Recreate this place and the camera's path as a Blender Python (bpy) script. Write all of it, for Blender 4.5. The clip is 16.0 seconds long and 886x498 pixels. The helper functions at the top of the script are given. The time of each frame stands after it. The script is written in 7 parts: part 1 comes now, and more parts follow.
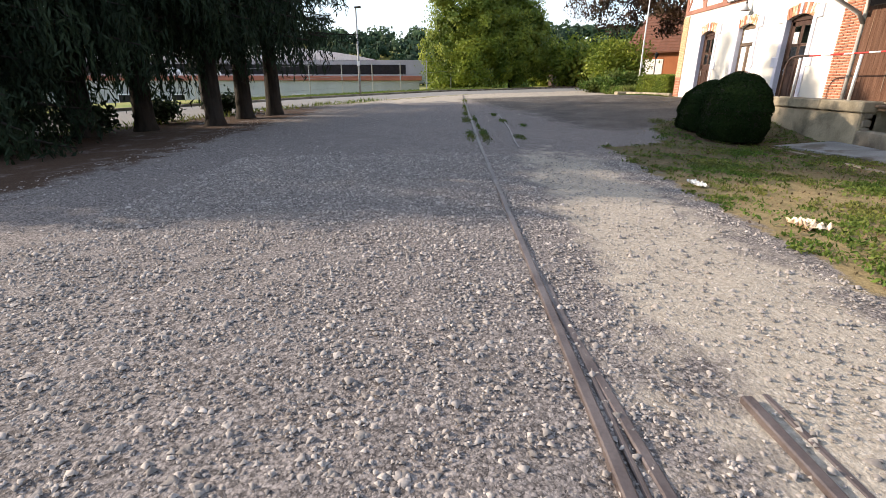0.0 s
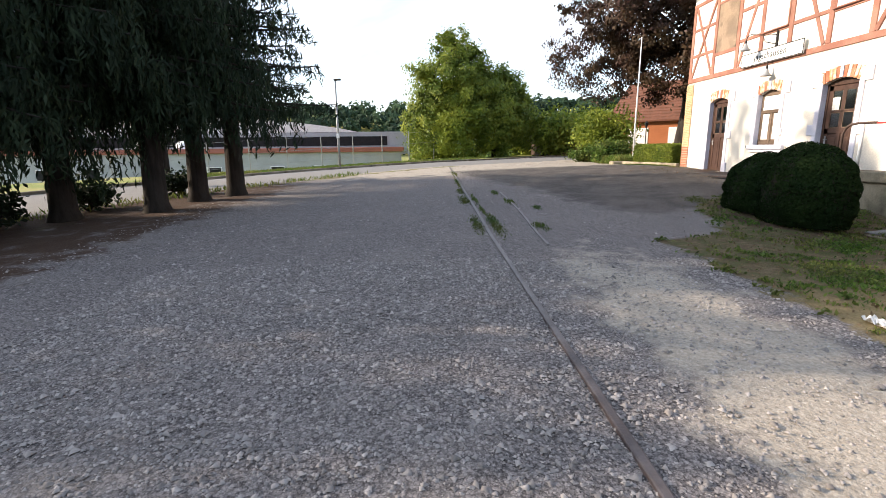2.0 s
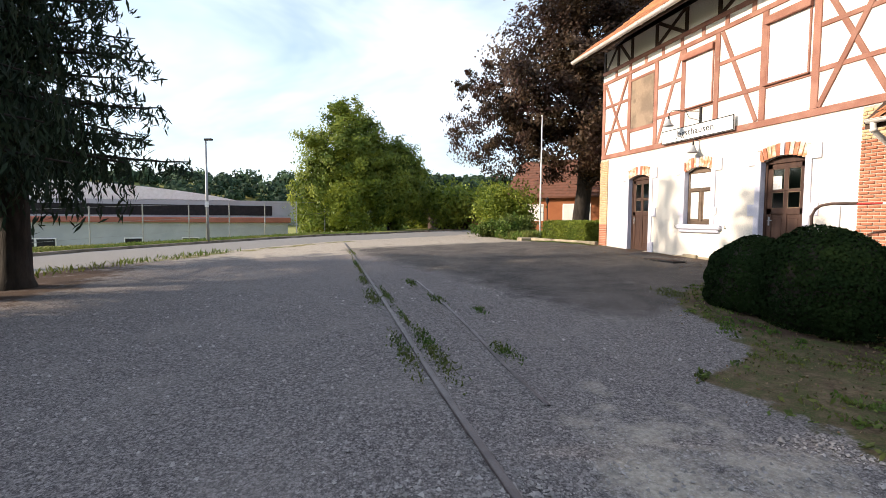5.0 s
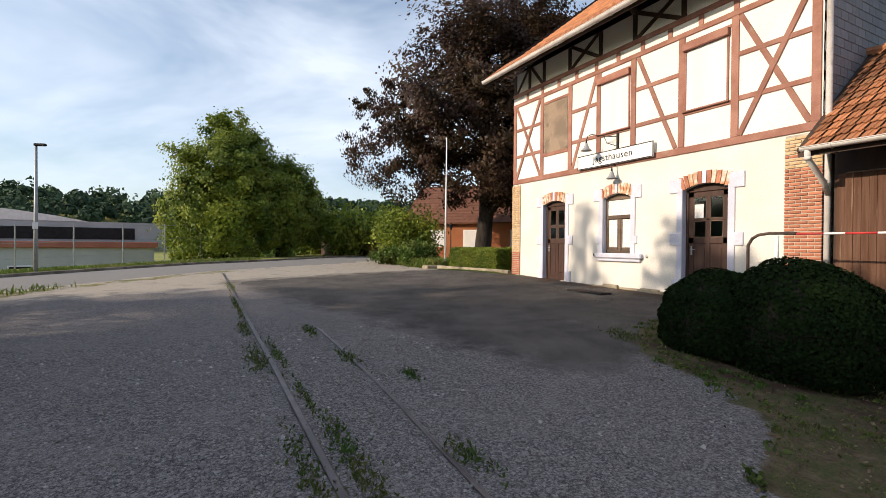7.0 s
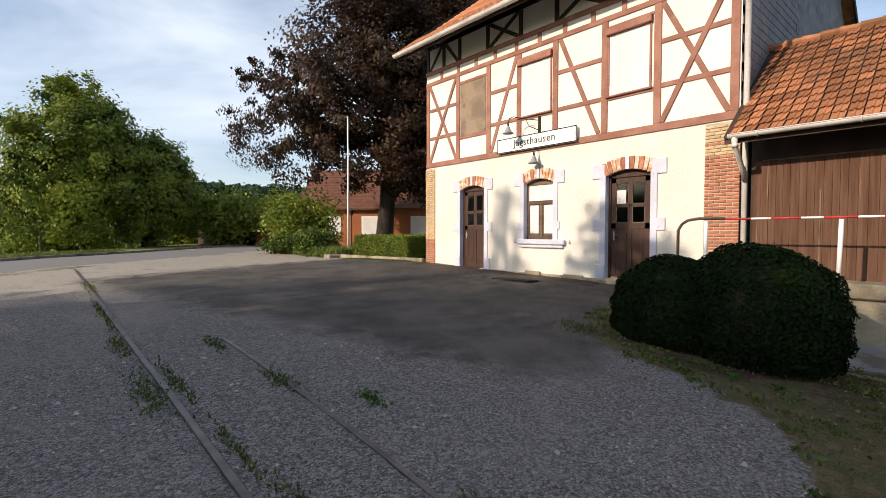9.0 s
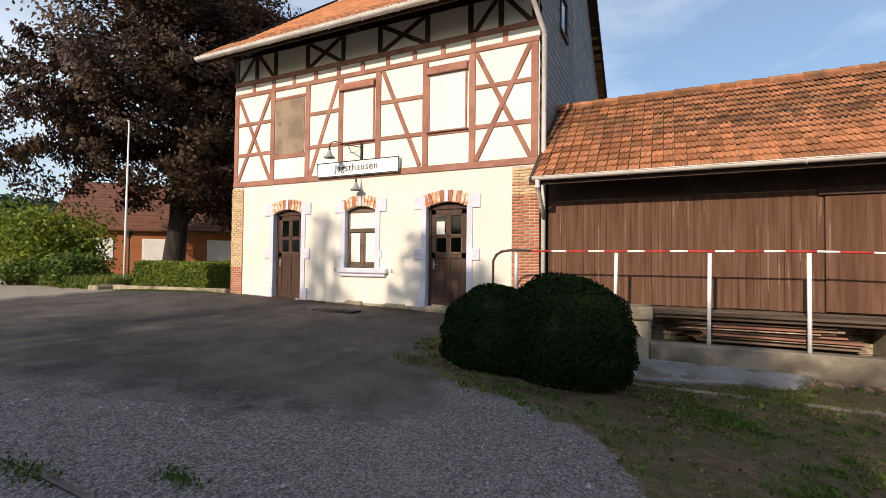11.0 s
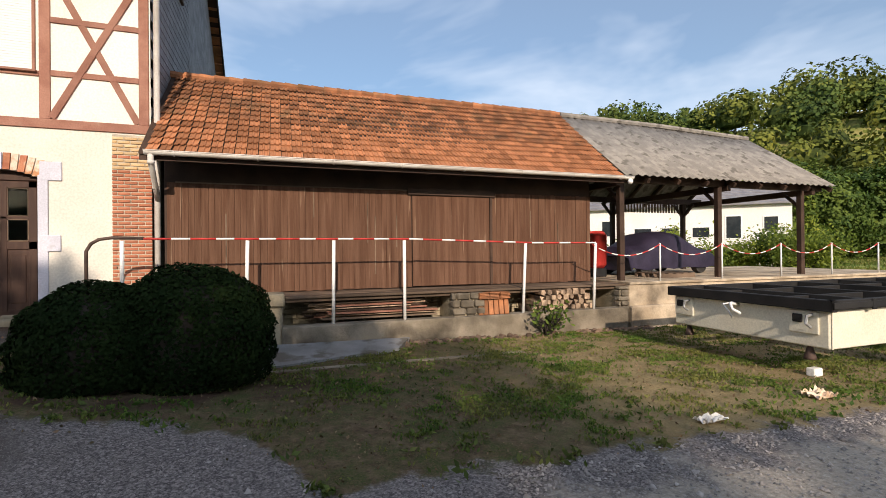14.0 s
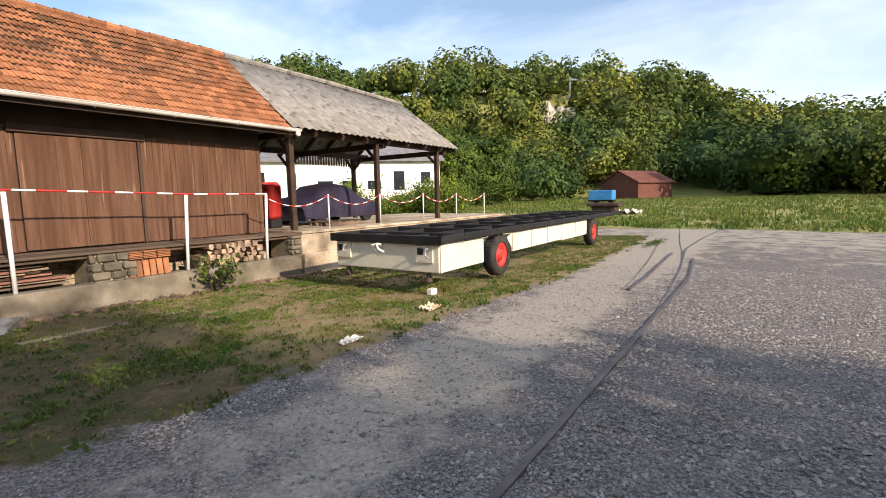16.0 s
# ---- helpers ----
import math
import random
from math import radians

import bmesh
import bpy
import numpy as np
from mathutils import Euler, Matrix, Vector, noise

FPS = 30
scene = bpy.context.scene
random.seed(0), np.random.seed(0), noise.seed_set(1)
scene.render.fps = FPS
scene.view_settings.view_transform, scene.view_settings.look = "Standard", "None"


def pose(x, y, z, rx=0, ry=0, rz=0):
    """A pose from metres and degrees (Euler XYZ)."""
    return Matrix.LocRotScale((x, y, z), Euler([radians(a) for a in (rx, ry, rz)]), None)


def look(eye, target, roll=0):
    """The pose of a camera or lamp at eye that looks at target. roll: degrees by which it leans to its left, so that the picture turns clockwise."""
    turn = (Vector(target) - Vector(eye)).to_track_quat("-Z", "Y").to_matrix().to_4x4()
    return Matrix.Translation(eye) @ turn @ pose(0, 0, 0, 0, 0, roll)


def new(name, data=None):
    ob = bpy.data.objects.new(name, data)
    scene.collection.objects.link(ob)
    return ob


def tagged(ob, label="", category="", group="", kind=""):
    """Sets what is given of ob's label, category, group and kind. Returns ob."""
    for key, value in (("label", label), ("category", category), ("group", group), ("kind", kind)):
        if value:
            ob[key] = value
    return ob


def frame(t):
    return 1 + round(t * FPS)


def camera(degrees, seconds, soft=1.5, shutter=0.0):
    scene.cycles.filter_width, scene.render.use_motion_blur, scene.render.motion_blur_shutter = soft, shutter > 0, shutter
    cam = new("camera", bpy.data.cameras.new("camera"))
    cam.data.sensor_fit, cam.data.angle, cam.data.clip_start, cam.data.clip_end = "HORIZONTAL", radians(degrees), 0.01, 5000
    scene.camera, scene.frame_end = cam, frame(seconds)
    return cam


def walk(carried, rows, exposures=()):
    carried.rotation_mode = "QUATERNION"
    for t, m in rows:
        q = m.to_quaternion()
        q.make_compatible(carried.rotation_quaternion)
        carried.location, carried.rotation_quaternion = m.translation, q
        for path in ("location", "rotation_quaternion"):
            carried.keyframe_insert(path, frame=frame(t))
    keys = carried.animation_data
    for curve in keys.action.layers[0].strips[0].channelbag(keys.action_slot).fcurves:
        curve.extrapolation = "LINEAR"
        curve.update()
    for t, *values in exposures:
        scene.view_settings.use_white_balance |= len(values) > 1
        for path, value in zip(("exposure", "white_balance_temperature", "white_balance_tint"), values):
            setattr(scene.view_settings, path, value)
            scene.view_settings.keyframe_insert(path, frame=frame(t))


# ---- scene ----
cam = camera(86.9, 16.0, soft=0.55)
METRES, EYE, TILT, LEAN, TURN = 12.1, 1.5, 0.0, 0.0, 0.9
ROWS = [
    (0.0, 0.0, 0.0, 0.0, 0.01, -20.0, -0.03),
    (0.5, -0.0136, 0.0653, 0.0006, 3.44, -20.8, -0.6),
    (1.0, -0.0199, 0.1302, 0.0037, 1.17, -18.77, 0.06),
    (1.5, -0.0223, 0.1937, 0.0074, -0.56, -15.89, -0.03),
    (2.0, -0.0282, 0.2529, 0.0113, -2.45, -12.19, 0.66),
    (2.5, -0.0327, 0.3091, 0.0112, -3.86, -8.75, 0.25),
    (3.0, -0.0361, 0.3605, 0.0144, -7.08, -6.5, 0.17),
    (3.5, -0.0389, 0.4085, 0.0168, -9.63, -4.65, 0.02),
    (6.0, -0.02, 0.647, 0.0214, -21.14, -2.69, -0.45),
    (6.5, -0.0162, 0.6864, 0.0244, -24.98, -1.44, -0.48),
    (7.0, -0.0046, 0.7277, 0.0245, -28.56, -0.44, -0.53),
    (7.5, -0.0027, 0.7579, 0.0252, -30.75, -0.81, -0.57),
    (8.0, -0.0094, 0.7922, 0.0261, -32.99, -0.83, -0.48),
    (10.5, -0.0104, 0.8822, 0.0255, -60.22, -1.22, -0.45),
    (11.0, -0.0017, 0.8893, 0.028, -65.28, 1.46, -0.62),
    (11.5, 0.0058, 0.8955, 0.0294, -69.95, 4.01, -0.32),
    (12.0, 0.0102, 0.9031, 0.029, -75.31, 5.48, -0.02),
    (12.5, 0.0163, 0.9139, 0.0282, -82.13, 5.26, -0.04),
    (13.0, 0.0186, 0.9195, 0.028, -89.81, 4.18, 0.2),
    (13.5, 0.0177, 0.9213, 0.0273, -99.86, 2.21, 0.43),
    (14.0, 0.0138, 0.9172, 0.0263, -110.27, 0.16, 0.5),
    (14.5, 0.0058, 0.9067, 0.0257, -120.38, -2.04, 0.46),
    (15.0, -0.0084, 0.8986, 0.0251, -130.08, -3.78, 0.92),
    (15.5, -0.0216, 0.8951, 0.0235, -139.15, -5.05, 1.09),
    (16.0, -0.0285, 0.9004, 0.0232, -146.68, -6.26, 1.3),
]
walk(cam, [(t, pose(0, 0, EYE, TILT, LEAN, TURN) @ pose(METRES * x, METRES * y, METRES * z, 90 + pitch, roll, yaw)) for t, x, y, z, yaw, pitch, roll in ROWS],
     exposures=[(0.0, 0.72), (1.0, 0.75), (2.5, 0.86), (3.5, 0.84), (6.0, 0.36), (7.0, 0.1), (8.0, 0.0), (10.5, 0.1), (11.5, -0.15), (12.5, -0.34), (13.5, -0.2), (14.5, 0.22), (16.0, 0.4)])

# ---- light ----
world = bpy.data.worlds.new("world")
scene.world = world
world.use_nodes = True
SUN_TO = Vector((1.0, -0.16, -0.46)).normalized()      # the way the light travels
SUN_EL = math.asin(-SUN_TO.z)
SUN_AZ = math.atan2(-SUN_TO.x, -SUN_TO.y)              # clockwise from +y


def build_sky():
    nt = world.node_tree
    nt.nodes.clear()
    N, L = nt.nodes.new, nt.links.new
    out, bg = N("ShaderNodeOutputWorld"), N("ShaderNodeBackground")
    sky = N("ShaderNodeTexSky")
    sky.sky_type, sky.sun_disc = "NISHITA", False
    sky.sun_elevation, sky.sun_rotation = SUN_EL, SUN_AZ
    sky.air_density, sky.dust_density, sky.ozone_density = 1.0, 1.2, 1.0
    tc, mp = N("ShaderNodeTexCoord"), N("ShaderNodeMapping")
    mp.inputs["Scale"].default_value = (1.0, 1.3, 3.2)
    mp.inputs["Rotation"].default_value = (0.0, 0.25, 0.6)
    n1 = N("ShaderNodeTexNoise")
    n1.inputs["Scale"].default_value, n1.inputs["Detail"].default_value = 1.3, 5.0
    n1.inputs["Roughness"].default_value = 0.58
    n1.inputs["Distortion"].default_value = 0.4
    ramp = N("ShaderNodeMapRange")
    ramp.inputs["From Min"].default_value, ramp.inputs["From Max"].default_value = 0.40, 0.70
    ramp.inputs["To Min"].default_value, ramp.inputs["To Max"].default_value = 0.25, 0.85
    mix = N("ShaderNodeMix")
    mix.data_type = "RGBA"
    mix.inputs["B"].default_value = (10.6, 11.5, 13.0, 1)
    L(tc.outputs["Generated"], mp.inputs["Vector"])
    L(mp.outputs["Vector"], n1.inputs["Vector"])
    L(n1.outputs["Fac"], ramp.inputs["Value"])
    L(ramp.outputs["Result"], mix.inputs["Factor"])
    deep = N("ShaderNodeHueSaturation")
    deep.inputs["Saturation"].default_value, deep.inputs["Value"].default_value = 1.4, 1.5
    L(sky.outputs["Color"], deep.inputs["Color"])
    L(deep.outputs["Color"], mix.inputs["A"])
    L(mix.outputs["Result"], bg.inputs["Color"])
    bg.inputs["Strength"].default_value = 0.09
    L(bg.outputs["Background"], out.inputs["Surface"])


build_sky()
sun = new("sun", bpy.data.lights.new("sun", "SUN"))
sun.data.energy, sun.data.angle, sun.data.color = 5.0, radians(0.7), (1.0, 0.83, 0.66)
sun.matrix_world = look((-40, 12, 25), Vector((-40, 12, 25)) + SUN_TO)

# ---- materials ----


def material(name, colour, second=None, scale=3.0, fine=40.0, rough=0.85, metal=0.0, bump=0.15, bump_scale=60.0, random_tint=0.0,
             stretch=(1, 1, 1), stain=None, stain_at=0.6, translucent=0.0, tint_attr=False, spec=0.3, stain_soft=0.08):
    """A worn surface: two scales of colour, stains with their own shape, fine relief."""
    m = bpy.data.materials.new(name)
    m.use_nodes = True
    nt = m.node_tree
    b = nt.nodes["Principled BSDF"]
    N, L = nt.nodes.new, nt.links.new
    tc, mp = N("ShaderNodeTexCoord"), N("ShaderNodeMapping")
    mp.inputs["Scale"].default_value = stretch
    L(tc.outputs["Object"], mp.inputs["Vector"])
    second = second or tuple(c * 0.75 for c in colour)

    def noise_tex(s, detail=5.0):
        n = N("ShaderNodeTexNoise")
        n.inputs["Scale"].default_value, n.inputs["Detail"].default_value = s, detail
        L(mp.outputs["Vector"], n.inputs["Vector"])
        return n.outputs["Fac"]

    def spread(value, lo, hi, a=0.0, z=1.0):
        r = N("ShaderNodeMapRange")
        for key, v in zip(("From Min", "From Max", "To Min", "To Max"), (lo, hi, a, z)):
            r.inputs[key].default_value = v
        L(value, r.inputs["Value"])
        return r.outputs["Result"]

    def blend(f, a, z, kind="MIX"):
        x = N("ShaderNodeMix")
        x.data_type, x.blend_type = "RGBA", kind
        for key, v in (("Factor", f), ("A", a), ("B", z)):
            if isinstance(v, (int, float)):
                x.inputs[key].default_value = v
            elif isinstance(v, tuple):
                x.inputs[key].default_value = (*v, 1)
            else:
                L(v, x.inputs[key])
        return x.outputs["Result"]

    c = blend(spread(noise_tex(scale, 7.0), 0.4, 0.6), tuple(colour), tuple(second))
    g = spread(noise_tex(fine, 3.0), 0.3, 0.7, 0.9, 1.1)
    hsv = N("ShaderNodeHueSaturation")
    L(c, hsv.inputs["Color"])
    L(g, hsv.inputs["Value"])
    c = hsv.outputs["Color"]
    if stain:
        c = blend(spread(noise_tex(scale * 0.9 + 0.4, 12.0), stain_at, stain_at + stain_soft, 0.0, 0.85), c, tuple(stain))
    if random_tint:
        info = N("ShaderNodeObjectInfo")
        h2 = N("ShaderNodeHueSaturation")
        L(c, h2.inputs["Color"])
        L(spread(info.outputs["Random"], 0, 1, 1 - random_tint, 1 + random_tint), h2.inputs["Value"])
        c = h2.outputs["Color"]
        geo = N("ShaderNodeNewGeometry")
        h3 = N("ShaderNodeHueSaturation")
        L(c, h3.inputs["Color"])
        L(spread(geo.outputs["Random Per Island"], 0, 1, 1 - random_tint, 1 + random_tint), h3.inputs["Value"])
        c = h3.outputs["Color"]
    if tint_attr:
        at = N("ShaderNodeAttribute")
        at.attribute_name = "tint"
        h4 = N("ShaderNodeHueSaturation")
        L(c, h4.inputs["Color"])
        L(spread(at.outputs["Fac"], 0, 1, 0.5, 1.5), h4.inputs["Value"])
        L(spread(at.outputs["Fac"], 0, 1, 0.525, 0.478), h4.inputs["Hue"])
        c = h4.outputs["Color"]
    L(c, b.inputs["Base Color"])
    b.inputs["Roughness"].default_value, b.inputs["Metallic"].default_value = rough, metal
    b.inputs["Specular IOR Level"].default_value = spec
    if bump:
        bp = N("ShaderNodeBump")
        bp.inputs["Strength"].default_value, bp.inputs["Distance"].default_value = bump, 0.02
        L(noise_tex(bump_scale, 6.0), bp.inputs["Height"])
        L(bp.outputs["Normal"], b.inputs["Normal"])
    if translucent:
        tr, mx = N("ShaderNodeBsdfTranslucent"), N("ShaderNodeMixShader")
        L(c, tr.inputs["Color"])
        mx.inputs["Fac"].default_value = translucent
        L(b.outputs["BSDF"], mx.inputs[1])
        L(tr.outputs["BSDF"], mx.inputs[2])
        L(mx.outputs["Shader"], nt.nodes["Material Output"].inputs["Surface"])
    return m


def glass_material(name, colour, rough=0.04):
    m = bpy.data.materials.new(name)
    m.use_nodes = True
    b = m.node_tree.nodes["Principled BSDF"]
    b.inputs["Base Color"].default_value = (*colour, 1)
    b.inputs["Roughness"].default_value = rough
    b.inputs["Specular IOR Level"].default_value = 0.6
    b.inputs["Transmission Weight"].default_value = 1.0
    return m


def ground_material():
    """Gravel, packed dust, asphalt, lawn and soil on one sheet, shared out by where they lie."""
    m = bpy.data.materials.new("ground")
    m.use_nodes = True
    nt = m.node_tree
    b = nt.nodes["Principled BSDF"]
    N, L = nt.nodes.new, nt.links.new
    tc = N("ShaderNodeTexCoord")

    def noise_tex(s, detail=6.0, rough=0.6):
        n = N("ShaderNodeTexNoise")
        n.inputs["Scale"].default_value, n.inputs["Detail"].default_value, n.inputs["Roughness"].default_value = s, detail, rough
        L(tc.outputs["Object"], n.inputs["Vector"])
        return n.outputs["Fac"]

    def spread(value, lo, hi, a=0.0, z=1.0):
        r = N("ShaderNodeMapRange")
        for key, v in zip(("From Min", "From Max", "To Min", "To Max"), (lo, hi, a, z)):
            r.inputs[key].default_value = v
        L(value, r.inputs["Value"])
        return r.outputs["Result"]

    def maths(op, a, z):
        x = N("ShaderNodeMath")
        x.operation = op
        for i, v in enumerate((a, z)):
            if isinstance(v, (int, float)):
                x.inputs[i].default_value = v
            else:
                L(v, x.inputs[i])
        return x.outputs["Value"]

    def blend(f, a, z):
        x = N("ShaderNodeMix")
        x.data_type = "RGBA"
        for key, v in (("Factor", f), ("A", a), ("B", z)):
            if isinstance(v, (int, float)):
                x.inputs[key].default_value = v
            elif isinstance(v, tuple):
                x.inputs[key].default_value = (*v, 1)
            else:
                L(v, x.inputs[key])
        return x.outputs["Result"]

    def attr(name):
        a = N("ShaderNodeAttribute")
        a.attribute_name = name
        return a.outputs["Fac"]

    vor = N("ShaderNodeTexVoronoi")
    vor.inputs["Scale"].default_value = 46.0
    L(tc.outputs["Object"], vor.inputs["Vector"])
    vor2 = N("ShaderNodeTexVoronoi")
    vor2.inputs["Scale"].default_value = 120.0
    L(tc.outputs["Object"], vor2.inputs["Vector"])
    stone = N("ShaderNodeSeparateColor")
    L(vor.outputs["Color"], stone.inputs["Color"])
    stone2 = N("ShaderNodeSeparateColor")
    L(vor2.outputs["Color"], stone2.inputs["Color"])
    v = maths("ADD", maths("MULTIPLY", stone.outputs["Red"], 0.5), maths("MULTIPLY", stone2.outputs["Green"], 0.5))
    gravel = blend(spread(v, 0.15, 0.95), (0.056, 0.049, 0.048), (0.345, 0.308, 0.292))
    gravel = blend(spread(vor.outputs["Distance"], 0.45, 0.8, 0.0, 0.5), gravel, (0.045, 0.04, 0.039))
    gravel = blend(spread(noise_tex(0.7), 0.5, 0.72, 0.0, 0.4), gravel, (0.235, 0.208, 0.188))
    dust = blend(spread(noise_tex(26.0), 0.35, 0.7), (0.27, 0.235, 0.19), (0.44, 0.39, 0.325))
    dust = blend(spread(v, 0.72, 0.9, 0.0, 0.55), dust, (0.50, 0.46, 0.41))
    edge = spread(noise_tex(1.6, 8.0, 0.65), 0.3, 0.7, -0.33, 0.33)
    dusty = spread(maths("ADD", attr("dust"), edge), 0.38, 0.66)
    col = blend(dusty, gravel, dust)
    tar = blend(spread(noise_tex(1.1), 0.4, 0.65), (0.04, 0.035, 0.033), (0.092, 0.079, 0.07))
    tar = blend(spread(stone2.outputs["Green"], 0.8, 0.95, 0.0, 0.5), tar, (0.33, 0.31, 0.28))
    crack = N("ShaderNodeTexVoronoi")
    crack.feature = "DISTANCE_TO_EDGE"
    crack.inputs["Scale"].default_value = 0.55
    warp = N("ShaderNodeMix")
    warp.data_type = "RGBA"
    warp.inputs["Factor"].default_value = 0.16
    wn = N("ShaderNodeTexNoise")
    wn.inputs["Scale"].default_value = 1.8
    L(tc.outputs["Object"], wn.inputs["Vector"])
    L(tc.outputs["Object"], warp.inputs["A"])
    L(wn.outputs["Color"], warp.inputs["B"])
    L(warp.outputs["Result"], crack.inputs["Vector"])
    tar = blend(spread(crack.outputs["Distance"], 0.003, 0.010, 0.3, 0.0), tar, (0.05, 0.045, 0.035))
    tarry = spread(maths("ADD", attr("tar"), edge), 0.3, 0.8)
    col = blend(tarry, col, tar)
    road = blend(spread(noise_tex(60.0), 0.3, 0.7), (0.17, 0.163, 0.155), (0.235, 0.225, 0.212))
    col = blend(spread(maths("ADD", attr("road"), maths("MULTIPLY", edge, 0.25)), 0.45, 0.55), col, road)
    soil = blend(spread(noise_tex(30.0), 0.3, 0.7), (0.04, 0.026, 0.016), (0.12, 0.08, 0.045))
    turf = blend(spread(noise_tex(45.0), 0.3, 0.7), (0.032, 0.046, 0.012), (0.088, 0.093, 0.03))
    soil = blend(spread(noise_tex(7.0, 8.0, 0.75), 0.44, 0.6), soil, (0.15, 0.11, 0.065))
    lawn = blend(spread(noise_tex(2.2, 9.0, 0.85), 0.44, 0.58), soil, turf)
    lawn = blend(spread(noise_tex(0.9, 8.0, 0.7), 0.62, 0.70, 0.0, 0.8), lawn, (0.22, 0.19, 0.155))
    lawn = blend(spread(stone2.outputs["Green"], 0.86, 0.95, 0.0, 0.6), lawn, (0.17, 0.12, 0.07))
    field = blend(spread(noise_tex(0.22, 10.0, 0.78), 0.4, 0.6), (0.14, 0.20, 0.036), (0.33, 0.275, 0.105))
    lawn = blend(spread(attr("field"), 0.3, 0.7), lawn, field)
    # Dry tan grass; the tone also paints in the sunlit end's brightness.
    lawn = blend(maths("MULTIPLY", attr("dry"), spread(noise_tex(3.0, 9.0, 0.8), 0.34, 0.58, 0.4, 1.0)), lawn, blend(spread(noise_tex(40.0), 0.3, 0.7), (0.20, 0.145, 0.07), (0.36, 0.28, 0.145)))
    lawny = spread(maths("ADD", attr("lawn"), edge), 0.42, 0.58)
    col = blend(lawny, col, lawn)
    # Dark earth; round the bush its colour also carries shade on the lawn.
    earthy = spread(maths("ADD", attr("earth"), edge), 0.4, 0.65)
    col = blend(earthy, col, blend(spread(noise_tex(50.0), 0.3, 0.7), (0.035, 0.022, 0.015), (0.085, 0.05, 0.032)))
    L(col, b.inputs["Base Color"])
    b.inputs["Roughness"].default_value = 0.92
    b.inputs["Specular IOR Level"].default_value = 0.2
    bp = N("ShaderNodeBump")
    bp.inputs["Strength"].default_value, bp.inputs["Distance"].default_value = 0.8, 0.011
    height = maths("ADD", maths("ADD", maths("MULTIPLY", maths("SUBTRACT", 1.0, vor.outputs["Distance"]), 0.45), maths("MULTIPLY", stone.outputs["Blue"], 0.7)), maths("MULTIPLY", noise_tex(90.0), 0.6))
    L(maths("MULTIPLY", height, spread(maths("ADD", attr("road"), attr("tar")), 0.3, 0.9, 1.0, 0.25)), bp.inputs["Height"])
    L(bp.outputs["Normal"], b.inputs["Normal"])
    return m


GROUND = ground_material()
PLASTER = material("plaster", (0.71, 0.675, 0.605), (0.655, 0.615, 0.545), 0.9, 25, 0.9, bump=0.12, bump_scale=45, stain=(0.62, 0.57, 0.48), stain_at=0.68)
PANEL = material("panel_plaster", (0.78, 0.755, 0.69), (0.73, 0.70, 0.63), 0.8, 25, 0.9, bump=0.1, bump_scale=50)
TIMBER = material("timber", (0.25, 0.112, 0.078), (0.32, 0.16, 0.115), 2.0, 50, 0.75, bump=0.3, bump_scale=30, stretch=(1, 1, 1), random_tint=0.12, stain=(0.30, 0.2, 0.15), stain_at=0.64)
DOORWOOD = material("door_wood", (0.046, 0.022, 0.015), (0.066, 0.034, 0.023), 2.0, 40, 0.6, bump=0.2, stretch=(4, 4, 0.6))
# Dark-stained wood; shade under eaves is deepened into its colour.
DARK_SHADED_WOOD = material("dark_shaded_wood", (0.038, 0.022, 0.015), (0.06, 0.035, 0.024), 2.0, 40, 0.7, bump=0.25, random_tint=0.15)
BOARD = material("stained_board", (0.10, 0.05, 0.031), (0.142, 0.077, 0.05), 1.2, 30, 0.8, spec=0.15, bump=0.5, bump_scale=14, stretch=(9, 9, 0.5), random_tint=0.075, stain=(0.26, 0.175, 0.12), stain_at=0.645)
GREYWOOD = material("weathered_wood", (0.17, 0.12, 0.085), (0.085, 0.06, 0.042), 2.0, 40, 0.85, bump=0.4, bump_scale=20, stretch=(1, 0.3, 1), random_tint=0.25)
BRICK = material("brick", (0.36, 0.13, 0.075), (0.46, 0.2, 0.115), 5.0, 60, 0.9, bump=0.3, random_tint=0.2, stain=(0.52, 0.40, 0.29), stain_at=0.62)
YBRICK = material("yellow_brick", (0.52, 0.34, 0.17), (0.58, 0.45, 0.29), 5.0, 60, 0.9, bump=0.3, random_tint=0.18, stain=(0.42, 0.22, 0.12), stain_at=0.64)
MORTAR = material("mortar", (0.5, 0.44, 0.35), (0.4, 0.35, 0.28), 4.0, 50, 0.95, bump=0.3)
STONE_PAINT = material("painted_stone", (0.60, 0.60, 0.68), (0.53, 0.53, 0.61), 2.0, 40, 0.75, bump=0.15, stain=(0.44, 0.42, 0.44), stain_at=0.68)
STONE = material("old_stone", (0.25, 0.215, 0.15), (0.36, 0.305, 0.215), 1.8, 40, 0.92, bump=0.7, bump_scale=16, stain=(0.05, 0.042, 0.028), stain_at=0.49, stain_soft=0.26)
CONCRETE = material("concrete", (0.28, 0.24, 0.185), (0.155, 0.13, 0.095), 1.3, 45, 0.92, bump=0.8, bump_scale=14, stain=(0.04, 0.033, 0.025), stain_at=0.49, stain_soft=0.26)
# Stained render; the platform's sunlit brightness is put into its paler colour.
SUNLIT_RENDER = material("old_sunlit_render", (0.55, 0.45, 0.33), (0.36, 0.285, 0.20), 1.3, 30, 0.95, bump=0.8, bump_scale=12, stain=(0.07, 0.057, 0.043), stain_at=0.5, stain_soft=0.26)
ARCH = material("faded_brick", (0.50, 0.24, 0.12), (0.68, 0.58, 0.47), 7.0, 40, 0.9, bump=0.25, random_tint=0.12)
